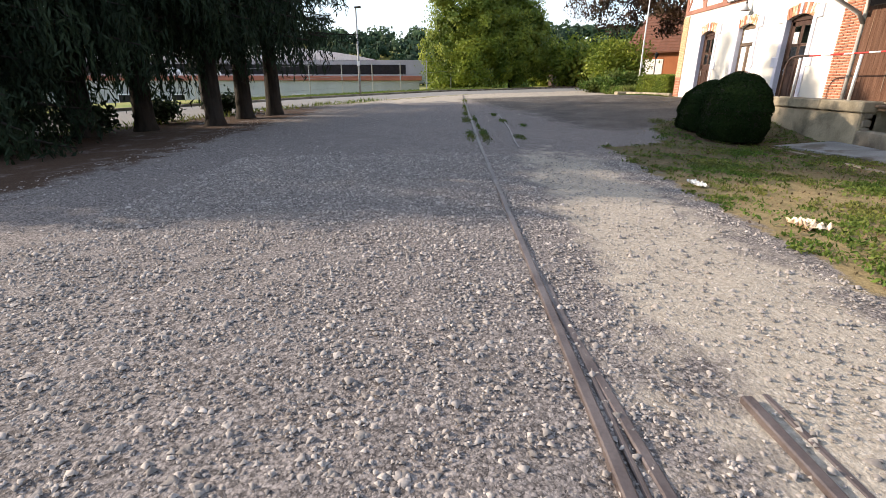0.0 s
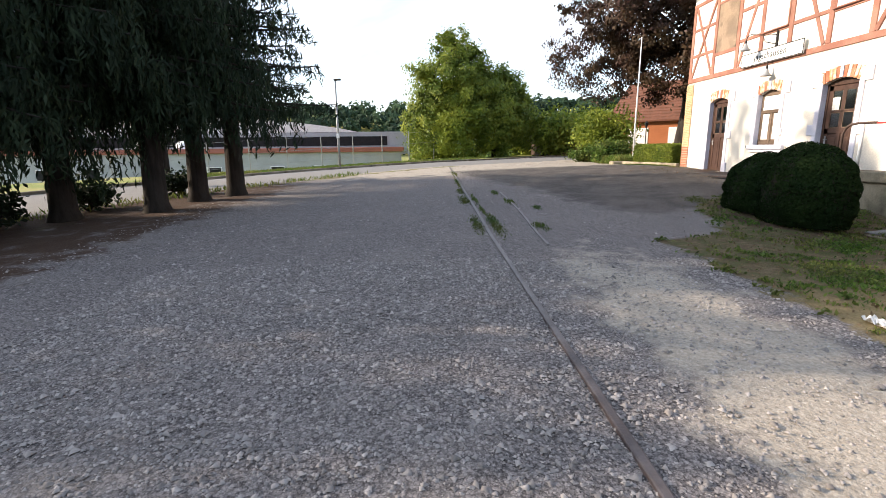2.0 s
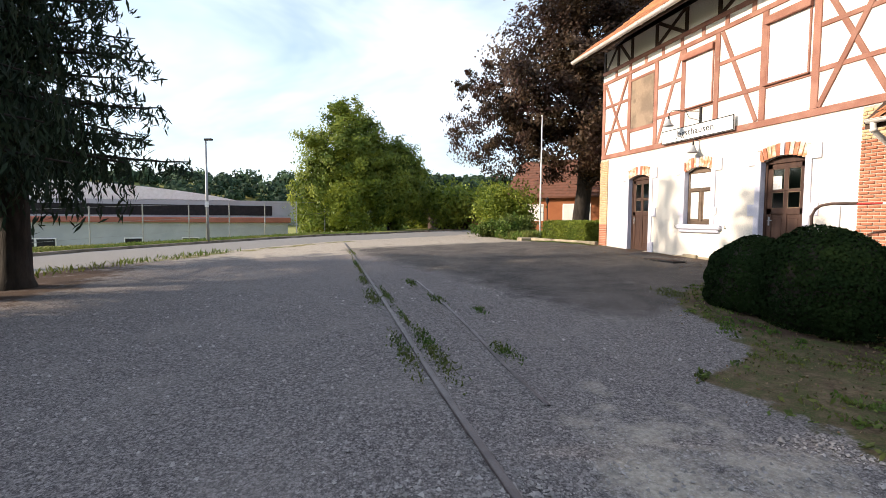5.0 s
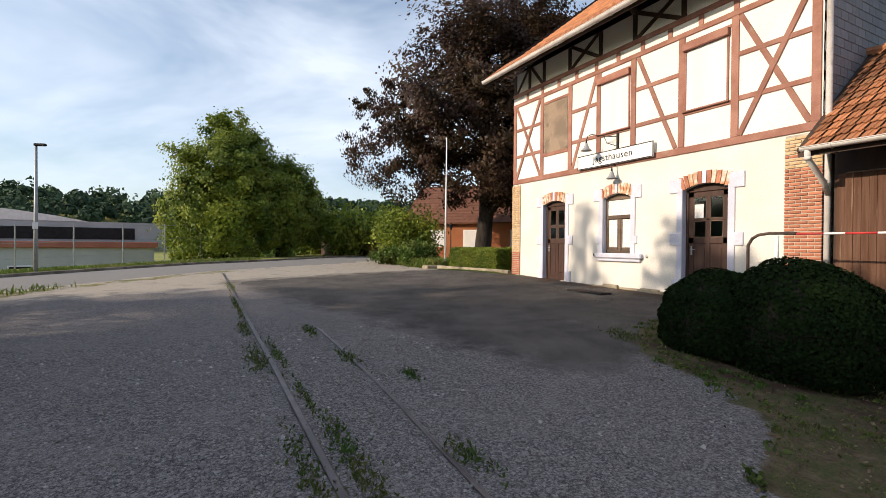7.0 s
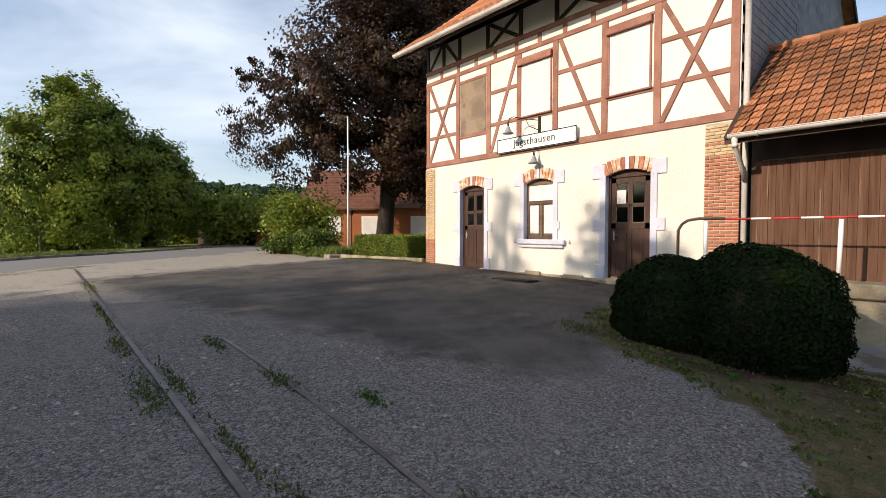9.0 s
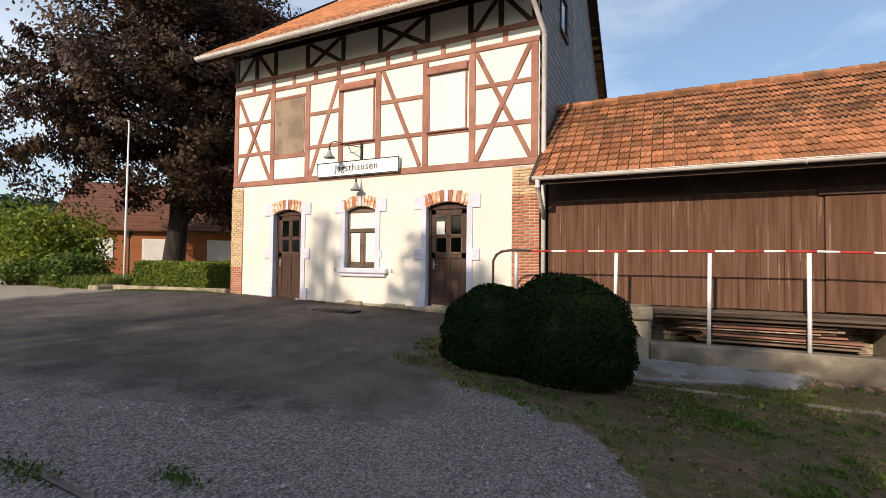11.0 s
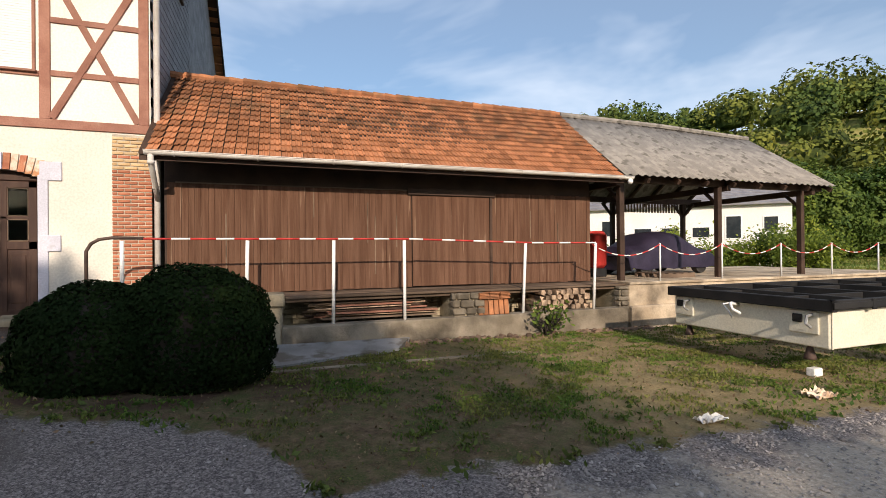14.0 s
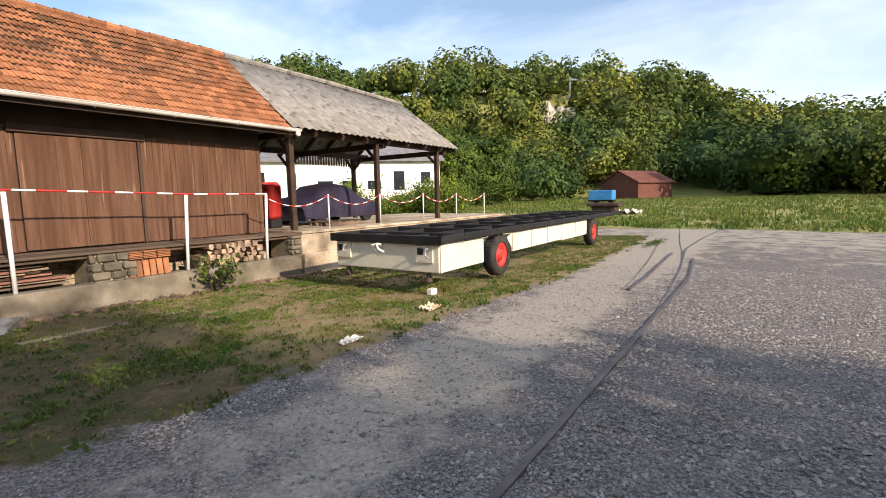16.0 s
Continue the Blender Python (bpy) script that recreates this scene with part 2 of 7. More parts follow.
PALE_CONCRETE = material("pale_concrete", (0.25, 0.25, 0.252), (0.19, 0.188, 0.186), 1.5, 50, 0.9, bump=0.5, stain=(0.11, 0.095, 0.075), stain_at=0.55)
TILE = material("clay_tile", (0.36, 0.155, 0.075), (0.235, 0.11, 0.06), 2.5, 45, 0.9, spec=0.12, bump=0.4, random_tint=0.34, stain=(0.13, 0.09, 0.05), stain_at=0.52, stain_soft=0.25)
FIBRE = material("fibre_cement", (0.20, 0.185, 0.17), (0.28, 0.26, 0.235), 3.0, 30, 0.95, bump=0.5, bump_scale=25, stain=(0.11, 0.10, 0.088), stain_at=0.56)
SLATE = material("slate", (0.155, 0.15, 0.165), (0.205, 0.2, 0.215), 2.0, 40, 0.6, bump=0.25, random_tint=0.16)
ZINC = material("painted_zinc", (0.66, 0.63, 0.59), (0.54, 0.5, 0.46), 1.5, 40, 0.5, bump=0.08, stain=(0.34, 0.3, 0.26), stain_at=0.68)
WHITE = material("white_paint", (0.80, 0.80, 0.79), (0.72, 0.72, 0.70), 3.0, 50, 0.55, bump=0.05, stain=(0.5, 0.42, 0.34), stain_at=0.74)
SHUTTER = material("shutter", (0.76, 0.73, 0.715), (0.70, 0.67, 0.655), 1.5, 60, 0.6, bump=0.04)
RED = material("red_paint", (0.52, 0.045, 0.04), (0.40, 0.035, 0.03), 4.0, 50, 0.55, bump=0.05)
BLACK = material("black_paint", (0.012, 0.012, 0.013), (0.02, 0.019, 0.019), 3.0, 50, 0.75, bump=0.1)
CREAM = material("cream_sheet", (0.74, 0.70, 0.58), (0.66, 0.62, 0.505), 1.2, 40, 0.55, bump=0.06, stain=(0.42, 0.33, 0.22), stain_at=0.70)
RUBBER = material("rubber", (0.022, 0.021, 0.02), (0.045, 0.042, 0.038), 6.0, 60, 0.85, bump=0.2)
RUST = material("rusty_steel", (0.06, 0.04, 0.034), (0.10, 0.066, 0.054), 5.0, 60, 0.7, metal=0.25, bump=0.3)
RAIL = material("worn_rail", (0.10, 0.078, 0.074), (0.15, 0.122, 0.115), 4.0, 60, 0.42, metal=0.45, bump=0.15, spec=0.5)
STEEL = material("galvanised_steel", (0.36, 0.37, 0.38), (0.30, 0.31, 0.32), 4.0, 50, 0.5, metal=0.4, bump=0.05)
GLASS = glass_material("pane", (0.55, 0.6, 0.6))
PAPER = material("paper", (0.78, 0.77, 0.75), (0.7, 0.66, 0.6), 14.0, 60, 0.8, bump=0.2)
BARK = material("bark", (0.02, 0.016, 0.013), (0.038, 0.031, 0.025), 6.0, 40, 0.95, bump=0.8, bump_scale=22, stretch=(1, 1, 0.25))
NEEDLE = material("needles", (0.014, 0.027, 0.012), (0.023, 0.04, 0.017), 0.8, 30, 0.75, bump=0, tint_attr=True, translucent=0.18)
LEAF = material("leaf", (0.205, 0.25, 0.032), (0.12, 0.172, 0.024), 0.5, 20, 0.6, bump=0, tint_attr=True, translucent=0.35)
COPPER = material("copper_leaf", (0.046, 0.024, 0.018), (0.068, 0.042, 0.02), 0.5, 20, 0.6, bump=0, tint_attr=True, translucent=0.3)
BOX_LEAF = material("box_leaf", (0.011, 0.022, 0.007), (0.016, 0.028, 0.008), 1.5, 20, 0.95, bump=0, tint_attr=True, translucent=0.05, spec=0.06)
DARKPANE = material("dark_pane", (0.02, 0.025, 0.03), (0.03, 0.035, 0.04), 2, 10, 0.15, bump=0, spec=0.5)
WOODS = material("woods", (0.15, 0.165, 0.026), (0.06, 0.10, 0.02), 0.045, 3, 0.8, bump=0, tint_attr=True, translucent=0.12)
FARWOODS = material("far_woods", (0.04, 0.075, 0.035), (0.05, 0.085, 0.045), 0.02, 3, 0.9, bump=0, tint_attr=True, translucent=0.1)
GRASS = material("grass_blade", (0.07, 0.125, 0.018), (0.125, 0.14, 0.034), 0.7, 20, 0.7, bump=0, tint_attr=True, translucent=0.3)
PEBBLE = material("pebble", (0.42, 0.38, 0.35), (0.29, 0.265, 0.25), 9.0, 60, 0.9, bump=0.2, random_tint=0.36)

# ---- mesh tools ----


class Shape:
    """Gathers corners and faces for one mesh."""

    def __init__(self):
        self.v, self.f = [], []

    def add(self, verts, faces):
        n = len(self.v)
        self.v.extend(tuple(p) for p in verts)
        self.f.extend(tuple(n + i for i in face) for face in faces)
        return self

    def box(self, x0, x1, y0, y1, z0, z1, ch=0.0, m=None):
        x0, x1, y0, y1, z0, z1 = min(x0, x1), max(x0, x1), min(y0, y1), max(y0, y1), min(z0, z1), max(z0, z1)
        c = min(ch, (x1 - x0) * 0.45, (y1 - y0) * 0.45, (z1 - z0) * 0.45)
        if c <= 0:
            vs = [(x, y, z) for x in (x0, x1) for y in (y0, y1) for z in (z0, z1)]
            fs = [(0, 1, 3, 2), (4, 6, 7, 5), (0, 4, 5, 1), (2, 3, 7, 6), (0, 2, 6, 4), (1, 5, 7, 3)]
        else:
            vs, idx = [], {}
            for i, x in enumerate((x0, x1)):
                for j, y in enumerate((y0, y1)):
                    for k, z in enumerate((z0, z1)):
                        sx, sy, sz = (c if i == 0 else -c), (c if j == 0 else -c), (c if k == 0 else -c)
                        idx[i, j, k] = len(vs)
                        vs += [(x, y + sy, z + sz), (x + sx, y, z + sz), (x + sx, y + sy, z)]
            a = lambda i, j, k, d: idx[i, j, k] + d
            fs = []
            for s in (0, 1):
                q = [a(s, 0, 0, 0), a(s, 0, 1, 0), a(s, 1, 1, 0), a(s, 1, 0, 0)]
                fs.append(q if s == 0 else q[::-1])
                q = [a(0, s, 0, 1), a(1, s, 0, 1), a(1, s, 1, 1), a(0, s, 1, 1)]
                fs.append(q if s == 0 else q[::-1])
                q = [a(0, 0, s, 2), a(0, 1, s, 2), a(1, 1, s, 2), a(1, 0, s, 2)]
                fs.append(q if s == 0 else q[::-1])
            for s in (0, 1):
                for t in (0, 1):
                    fs.append([a(s, t, 0, 0), a(s, t, 1, 0), a(s, t, 1, 1), a(s, t, 0, 1)])
                    fs.append([a(s, 0, t, 0), a(s, 1, t, 0), a(s, 1, t, 2), a(s, 0, t, 2)])
                    fs.append([a(0, s, t, 1), a(1, s, t, 1), a(1, s, t, 2), a(0, s, t, 2)])
            for i in (0, 1):
                for j in (0, 1):
                    for k in (0, 1):
                        fs.append([a(i, j, k, 0), a(i, j, k, 1), a(i, j, k, 2)])
        if m is not None:
            vs = [m @ Vector(p) for p in vs]
        return self.add(vs, fs)

    def beam(self, p, q, w, h, ch=0.0, up=(0, 0, 1)):
        """A squared timber from p to q; w across, h along up."""
        p, q = Vector(p), Vector(q)
        d = (q - p).normalized()
        side = d.cross(Vector(up)).normalized()
        top = side.cross(d)
        m = Matrix.Translation(p) @ Matrix((d, side, top)).transposed().to_4x4()
        return self.box(0, (q - p).length, -w / 2, w / 2, -h / 2, h / 2, ch, m)

    def cyl(self, p, q, r0, r1=None, n=10, caps=True):
        return self.tube([p, q], [r0, r0 if r1 is None else r1], n, caps)

    def tube(self, pts, r, n=8, caps=True):
        pts = [Vector(p) for p in pts]
        rs = r if isinstance(r, (list, tuple)) else [r] * len(pts)
        base = len(self.v)
        ref = None
        for i, p in enumerate(pts):
            d = (pts[min(i + 1, len(pts) - 1)] - pts[max(i - 1, 0)]).normalized()
            if ref is None:
                ref = d.orthogonal().normalized()
            ref = (ref - d * ref.dot(d)).normalized()
            oth = d.cross(ref)
            for k in range(n):
                a = 2 * math.pi * k / n
                self.v.append(tuple(p + rs[i] * (math.cos(a) * ref + math.sin(a) * oth)))
        for i in range(len(pts) - 1):
            for k in range(n):
                a, b2 = base + i * n + k, base + i * n + (k + 1) % n
                self.f.append((a, b2, b2 + n, a + n))
        if caps:
            self.f.append(tuple(base + k for k in range(n))[::-1])
            self.f.append(tuple(base + (len(pts) - 1) * n + k for k in range(n)))
        return self

    def lathe(self, profile, at=(0, 0, 0), n=16, axis="z"):
        """A turned shape: (radius, height) rows round an axis through at."""
        base = len(self.v)
        for r, h in profile:
            for k in range(n):
                a = 2 * math.pi * k / n
                c, s = r * math.cos(a), r * math.sin(a)
                p = {"z": (c, s, h), "x": (h, c, s), "y": (s, h, c)}[axis]
                self.v.append((at[0] + p[0], at[1] + p[1], at[2] + p[2]))
        for i in range(len(profile) - 1):
            for k in range(n):
                a, b2 = base + i * n + k, base + i * n + (k + 1) % n
                self.f.append((a, b2, b2 + n, a + n))
        return self

    def mesh(self, name, mat, smooth=False):
        me = bpy.data.meshes.new(name)
        me.from_pydata(self.v, [], self.f)
        me.materials.append(mat)
        if smooth:
            me.polygons.foreach_set("use_smooth", [True] * len(me.polygons))
        return me


def part(name, shape, mat, parent=None, label="", smooth=False, at=(0, 0, 0)):
    ob = new(name, shape if isinstance(shape, bpy.types.Mesh) else shape.mesh(name, mat, smooth))
    ob.location = at
    if parent is not None:
        ob.parent = parent
    return tagged(ob, label)


def thing(name, at, label, category, group="", kind=""):
    ob = new(name)
    ob.location = at
    ob.empty_display_size = 0.2
    return tagged(ob, label, category, group, kind)


def setting(name, shape, mat, label, category="structure", smooth=False):
    return tagged(part(name, shape, mat, None, label, smooth), "", category, "", "structure")


def leaf_mesh(name, centres, sizes, tints, mat, seed=1, long=1.0, down=0.0, upright=0.0, outward=None):
    """Many small leaves, each a bent quad; long: length over width; down: how far they hang; upright: how far they stand."""
    rng = np.random.default_rng(seed)
    n = len(centres)
    a = rng.normal(size=(n, 3))
    if down:
        a = a * (1 - down) + np.array([0, 0, -1.0]) * down * 1.6
    if upright:
        a = a * (1 - upright) + np.array([0, 0, 1.0]) * upright * 1.6
    a /= np.linalg.norm(a, axis=1, keepdims=True)
    b = np.cross(a, rng.normal(size=(n, 3)))
    if outward is not None:                      # leaves lie roughly along the crown's surface
        face = outward + rng.normal(size=(n, 3)) * 0.36
        face /= np.linalg.norm(face, axis=1, keepdims=True) + 1e-9
        a = a - face * (a * face).sum(1, keepdims=True)
        a /= np.linalg.norm(a, axis=1, keepdims=True) + 1e-9
        b = np.cross(face, a)
    b /= np.linalg.norm(b, axis=1, keepdims=True) + 1e-9
    s = np.asarray(sizes).reshape(-1, 1) * rng.uniform(0.7, 1.3, (n, 1))
    a, b = a * s * long * 0.5, b * s * 0.5
    c = np.asarray(centres)
    v = np.stack([c - a, c + b * 0.9 - a * 0.1, c + a, c - b * 0.9 - a * 0.1], 1).reshape(-1, 3)
    me = bpy.data.meshes.new(name)
    me.vertices.add(4 * n)
    me.vertices.foreach_set("co", v.astype(np.float32).ravel())
    me.loops.add(4 * n)
    me.loops.foreach_set("vertex_index", np.arange(4 * n, dtype=np.int32))
    me.polygons.add(n)
    me.polygons.foreach_set("loop_start", np.arange(0, 4 * n, 4, dtype=np.int32))
    me.update(calc_edges=True)
    at = me.attributes.new("tint", "FLOAT", "POINT")
    at.data.foreach_set("value", np.repeat(np.clip(tints, 0, 1), 4).astype(np.float32))
    me.materials.append(mat)
    return me


def smooth01(a, z, v):
    t = np.clip((np.asarray(v, float) - a) / (z - a), 0, 1)
    return t * t * (3 - 2 * t)


# ---- the lie of the land ----
ROAD = np.array([(-30, -14), (-21, 3), (-15.5, 14), (-11.6, 22), (-7.2, 29), (-1.5, 35.5), (6, 42), (15.5, 52.5), (26, 70), (34, 95)], float)


def road_distance(x, y):
    """Distance from the road's middle, and on which side (positive: away from the yard)."""
    x, y = np.asarray(x, float), np.asarray(y, float)
    best, sign = np.full(x.shape, 1e9), np.zeros(x.shape)
    for (ax, ay), (bx, by) in zip(ROAD[:-1], ROAD[1:]):
        dx, dy = bx - ax, by - ay
        t = np.clip(((x - ax) * dx + (y - ay) * dy) / (dx * dx + dy * dy), 0, 1)
        d = np.hypot(x - ax - t * dx, y - ay - t * dy)
        side = np.sign(dx * (y - ay) - dy * (x - ax))
        sign = np.where(d < best, side, sign)
        best = np.minimum(best, d)
    return best, sign


def height(x, y):
    x, y = np.asarray(x, float), np.asarray(y, float)
    z = np.interp(y, [-60, -14, 0, 6, 11, 15.5, 23, 30, 40, 60], [0.9, 0.12, 0.0, 0.07, 0.11, 0.24, 0.42, 0.5, 0.52, 0.6])
    near = smooth01(60, 30, np.hypot(x, y - 10))
    z = z + 0.024 * np.clip(x, -12, 0) * near
    north = smooth01(11.2, 15.5, y)
    z = z + near * np.clip(x, 0, 11) * (0.028 * north * smooth01(34, 24, y) - 0.017 * (1 - north) * smooth01(-12, 0, y))
    d, side = road_distance(x, y)
    z = z - 3.2 * smooth01(9, 26, d) * (side > 0) * smooth01(12, 40, y) * smooth01(60, 20, x)
    r = np.hypot(x, y - 10)
    az = np.degrees(np.arctan2(x, y - 10))
    az = np.where(az < -90, az + 360, az)
    south = np.interp(az, [60, 85, 105, 125, 150, 160, 168, 176, 190, 210, 250], [0, 6, 26, 32, 34, 33, 29, 21, 8, 5, 3])
    z = z + south * smooth01(80, 155, r)
    hill = np.interp(az, [-90, -60, -30, 0, 30, 50, 70], [10, 29, 31, 31, 28, 15, 4])
    z = z + hill * smooth01(230, 400, r) * (r > 200)
    return z


def H(x, y):
    return float(height(x, y))


def grid_axis(lo, hi, step, far):
    core = list(np.arange(lo, hi + 1e-6, step))
    out, d = [], step
    a, b = lo, hi
    left, right = [], []
    while b < far:
        d = min(d * 1.22, 25)
        a, b = a - d, b + d
        left.append(a)
        right.append(b)
    return np.array(left[::-1] + core + right)


def inside_lawn(x, y):
    """Signed distance into the lawn in front of the goods platform (positive inside)."""
    edge = np.interp(y, [-14, -5, 1, 4, 7, 9.5, 10.8, 11.4, 12.5, 13.6, 14.6], [3.3, 3.1, 3.1, 3.3, 3.4, 3.5, 3.5, 4.9, 5.5, 5.6, 6.6])
    d = np.asarray(x) - edge
    d = np.minimum(d, 14.7 - np.asarray(y))
    d = np.minimum(d, np.asarray(y) + 9.0)
    return np.minimum(d, 9.6 - np.asarray(x))


def build_ground():
    xs, ys = grid_axis(-14, 14, 0.2, 640), grid_axis(-14, 33, 0.2, 660)
    X, Y = np.meshgrid(xs, ys)
    Z = height(X, Y)
    rng = np.random.default_rng(3)
    near = (np.abs(X) < 14) & (Y > -14) & (Y < 33)
    Z = Z + near * rng.normal(0, 0.006, X.shape)
    nx, ny = len(xs), len(ys)
    co = np.stack([X, Y, Z], -1).reshape(-1, 3)
    i = np.arange(ny - 1)[:, None] * nx + np.arange(nx - 1)[None]
    quads = np.stack([i, i + 1, i + nx + 1, i + nx], -1).reshape(-1, 4)
    me = bpy.data.meshes.new("ground")
    me.from_pydata(co.tolist(), [], quads.tolist())
    me.materials.append(GROUND)
    me.polygons.foreach_set("use_smooth", [True] * len(me.polygons))
    d, side = road_distance(X, Y)
    lawn = np.clip(0.5 + inside_lawn(X, Y) * 1.1, 0, 1)
    verge = np.clip(0.5 + (d - 3.6) * 0.6, 0, 1) * (side > 0)
    verge = np.maximum(verge, np.clip(0.5 + (d - 3.1) * 1.2, 0, 1) * np.clip(0.5 + (4.4 - d) * 1.2, 0, 1) * (side < 0) * (Y < 33) * (Y > 24) * 0.62)
    tree_strip = np.clip(0.5 + (-X - 7.6 + (Y - 22) * 0.1) * 0.8, 0, 1) * (side < 0) * smooth01(24.5, 22.5, Y) * np.clip(0.5 + (d - 3.3), 0, 1)
    south = smooth01(-12.5, -14.0, Y - 0.12 * X)
    pale = np.clip(1 - np.hypot((X + 2) / 9, (Y + 30) / 9), 0, 1)
    east = smooth01(9.5, 11.5, X) * smooth01(14, 11, Y)
    garden = smooth01(9.6, 10.4, X - (Y - 24) * 0.16) * smooth01(23.5, 24.2, Y)
    far = (np.hypot(X, Y - 10) > 55).astype(float)
    lawn = np.maximum.reduce([lawn, verge * 0.9, tree_strip * 0.8, south, east, garden, far * (d > 4)])
    values = {
        "lawn": lawn,
        "field": np.maximum.reduce([south, far, verge * 0.8, east]),
        # Mask follows the sunlit stretch: dry grass plus brightness put into its colour.
        "dry": smooth01(9.2, 6.2, Y) * smooth01(-9.0, -7.0, Y) * (X < 9.3),
        "road": np.clip(0.5 + (3.1 - d) * 2, 0, 1),
        "dust": 0.34 * smooth01(4.0, -4.0, Y) * (X < 9) + np.maximum(np.exp(-((X - 2.1) / 1.0) ** 2) * smooth01(13, 7, Y) * 0.95, 0.75 * smooth01(21, 26, Y) + 0.25 * smooth01(-2, -10, Y)),
        "tar": smooth01(2.2, 4.2, X - (Y - 15) * -0.25) * smooth01(12.2, 14.2, Y) * smooth01(29, 24.5, Y - X * 0.25),
        # Facade foot and tree strip are soil; the bush patch also paints shade.
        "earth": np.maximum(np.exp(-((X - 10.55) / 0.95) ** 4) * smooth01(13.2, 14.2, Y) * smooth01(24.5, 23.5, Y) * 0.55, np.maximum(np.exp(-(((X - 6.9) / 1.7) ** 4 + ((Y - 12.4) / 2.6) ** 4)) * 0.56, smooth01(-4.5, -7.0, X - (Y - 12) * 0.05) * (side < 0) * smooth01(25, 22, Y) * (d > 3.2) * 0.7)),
    }
    for key, v in values.items():
        at = me.attributes.new(key, "FLOAT", "POINT")
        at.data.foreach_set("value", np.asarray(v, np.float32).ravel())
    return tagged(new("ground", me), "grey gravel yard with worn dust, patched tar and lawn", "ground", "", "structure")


build_ground()

# ---- station building ----
FX, Y0, Y1 = 10.55, 13.45, 23.5          # front wall, its two ends
BX = 21.4                                # back wall
EAVE_X, EAVE_Z, RIDGE_X, RIDGE_Z = 9.42, 7.93, 16.0, 13.1
station = thing("station_building", (FX, 18.5, 0.5), "two-storey half-timbered country railway station with white plaster ground floor", "building")
SO = Vector(station.location)


def local(shape, origin):
    shape.v = [(x - origin[0], y - origin[1], z - origin[2]) for x, y, z in shape.v]
    return shape


def spart(name, shape, mat, parent=station, label="", smooth=False):
    ob = part(name, local(shape, SO), mat, parent, label, smooth)
    return ob


OPEN = (("door", 20.6, 21.72, 0.66), ("window", 17.97, 19.0, 1.62), ("door", 15.25, 16.4, 0.66))


def arch_z(y, a, z):
    """Underside of a flat brick arch over an opening from a to z."""
    t = (y - a) / (z - a) * 2 - 1
    return 3.22 + 0.13 * (1 - t * t)


def build_ground_floor():
    s = Shape()
    ys = [Y0] + [v for o in sorted(OPEN, key=lambda o: o[1]) for v in (o[1], o[2])] + [Y1]
    for a, b in zip(ys[0::2], ys[1::2]):
        s.box(FX, FX + 0.4, a, b, 0.3, 3.6)
    for kind, a, b, z0 in OPEN:
        s.box(FX, FX + 0.4, a, b, 0.3, z0)
        n = 12
        for i in range(n):
            u, w = a + (b - a) * i / n, a + (b - a) * (i + 1) / n
            zu, zw = arch_z(u, a, b), arch_z(w, a, b)
            s.add([(FX, u, zu), (FX, w, zw), (FX, w, 3.6), (FX, u, 3.6), (FX + 0.4, u, zu), (FX + 0.4, w, zw)], [(0, 3, 2, 1), (0, 1, 5, 4)])
    s.box(FX, FX + 0.4, Y0, Y1, 3.6, 4.14)
    spart("wall", s, PLASTER, label="white plastered ground-floor wall with faded patches")
    s = Shape()
    s.box(FX, FX + 0.4, Y0, Y1, 4.14, 8.3)
    spart("wall", s, PANEL, label="cream infill between the timbers")
    s = Shape()
    s.box(FX + 0.4, BX, Y0 + 0.004, Y0 + 0.4, 0.3, 4.5).box(BX - 0.4, BX, Y0 + 0.4, Y1 - 0.4, 0.3, 8.3).box(FX + 0.4, BX, Y1 - 0.4, Y1, 0.3, 8.3)
    spart("wall", s, PLASTER, label="plain plastered side and rear walls")
    s = Shape()
    s.box(FX + 0.4, BX - 0.4, Y0 + 0.4, Y1 - 0.4, 4.1, 4.3).box(FX + 0.4, BX - 0.4, Y0 + 0.4, Y1 - 0.4, 0.35, 0.6)
    spart("storey_floor", s, DARK_SHADED_WOOD)
    s = Shape()
    rng, y = random.Random(5), Y0 + 0.7
    while y < Y1:
        e = min(y + rng.uniform(0.4, 0.95), Y1 + 0.08)
        s.box(FX - rng.uniform(0.06, 0.12), FX, y, e - 0.012, 0.2, rng.uniform(0.635, 0.73), 0.03)
        y = e
    for kind, a, b, z0 in OPEN:
        if kind == "door":
            s.box(FX - 0.2, FX + 0.12, a - 0.08, b + 0.08, 0.2, 0.655, 0.03)
    spart("plinth", s, STONE, label="worn sandstone plinth and door steps")


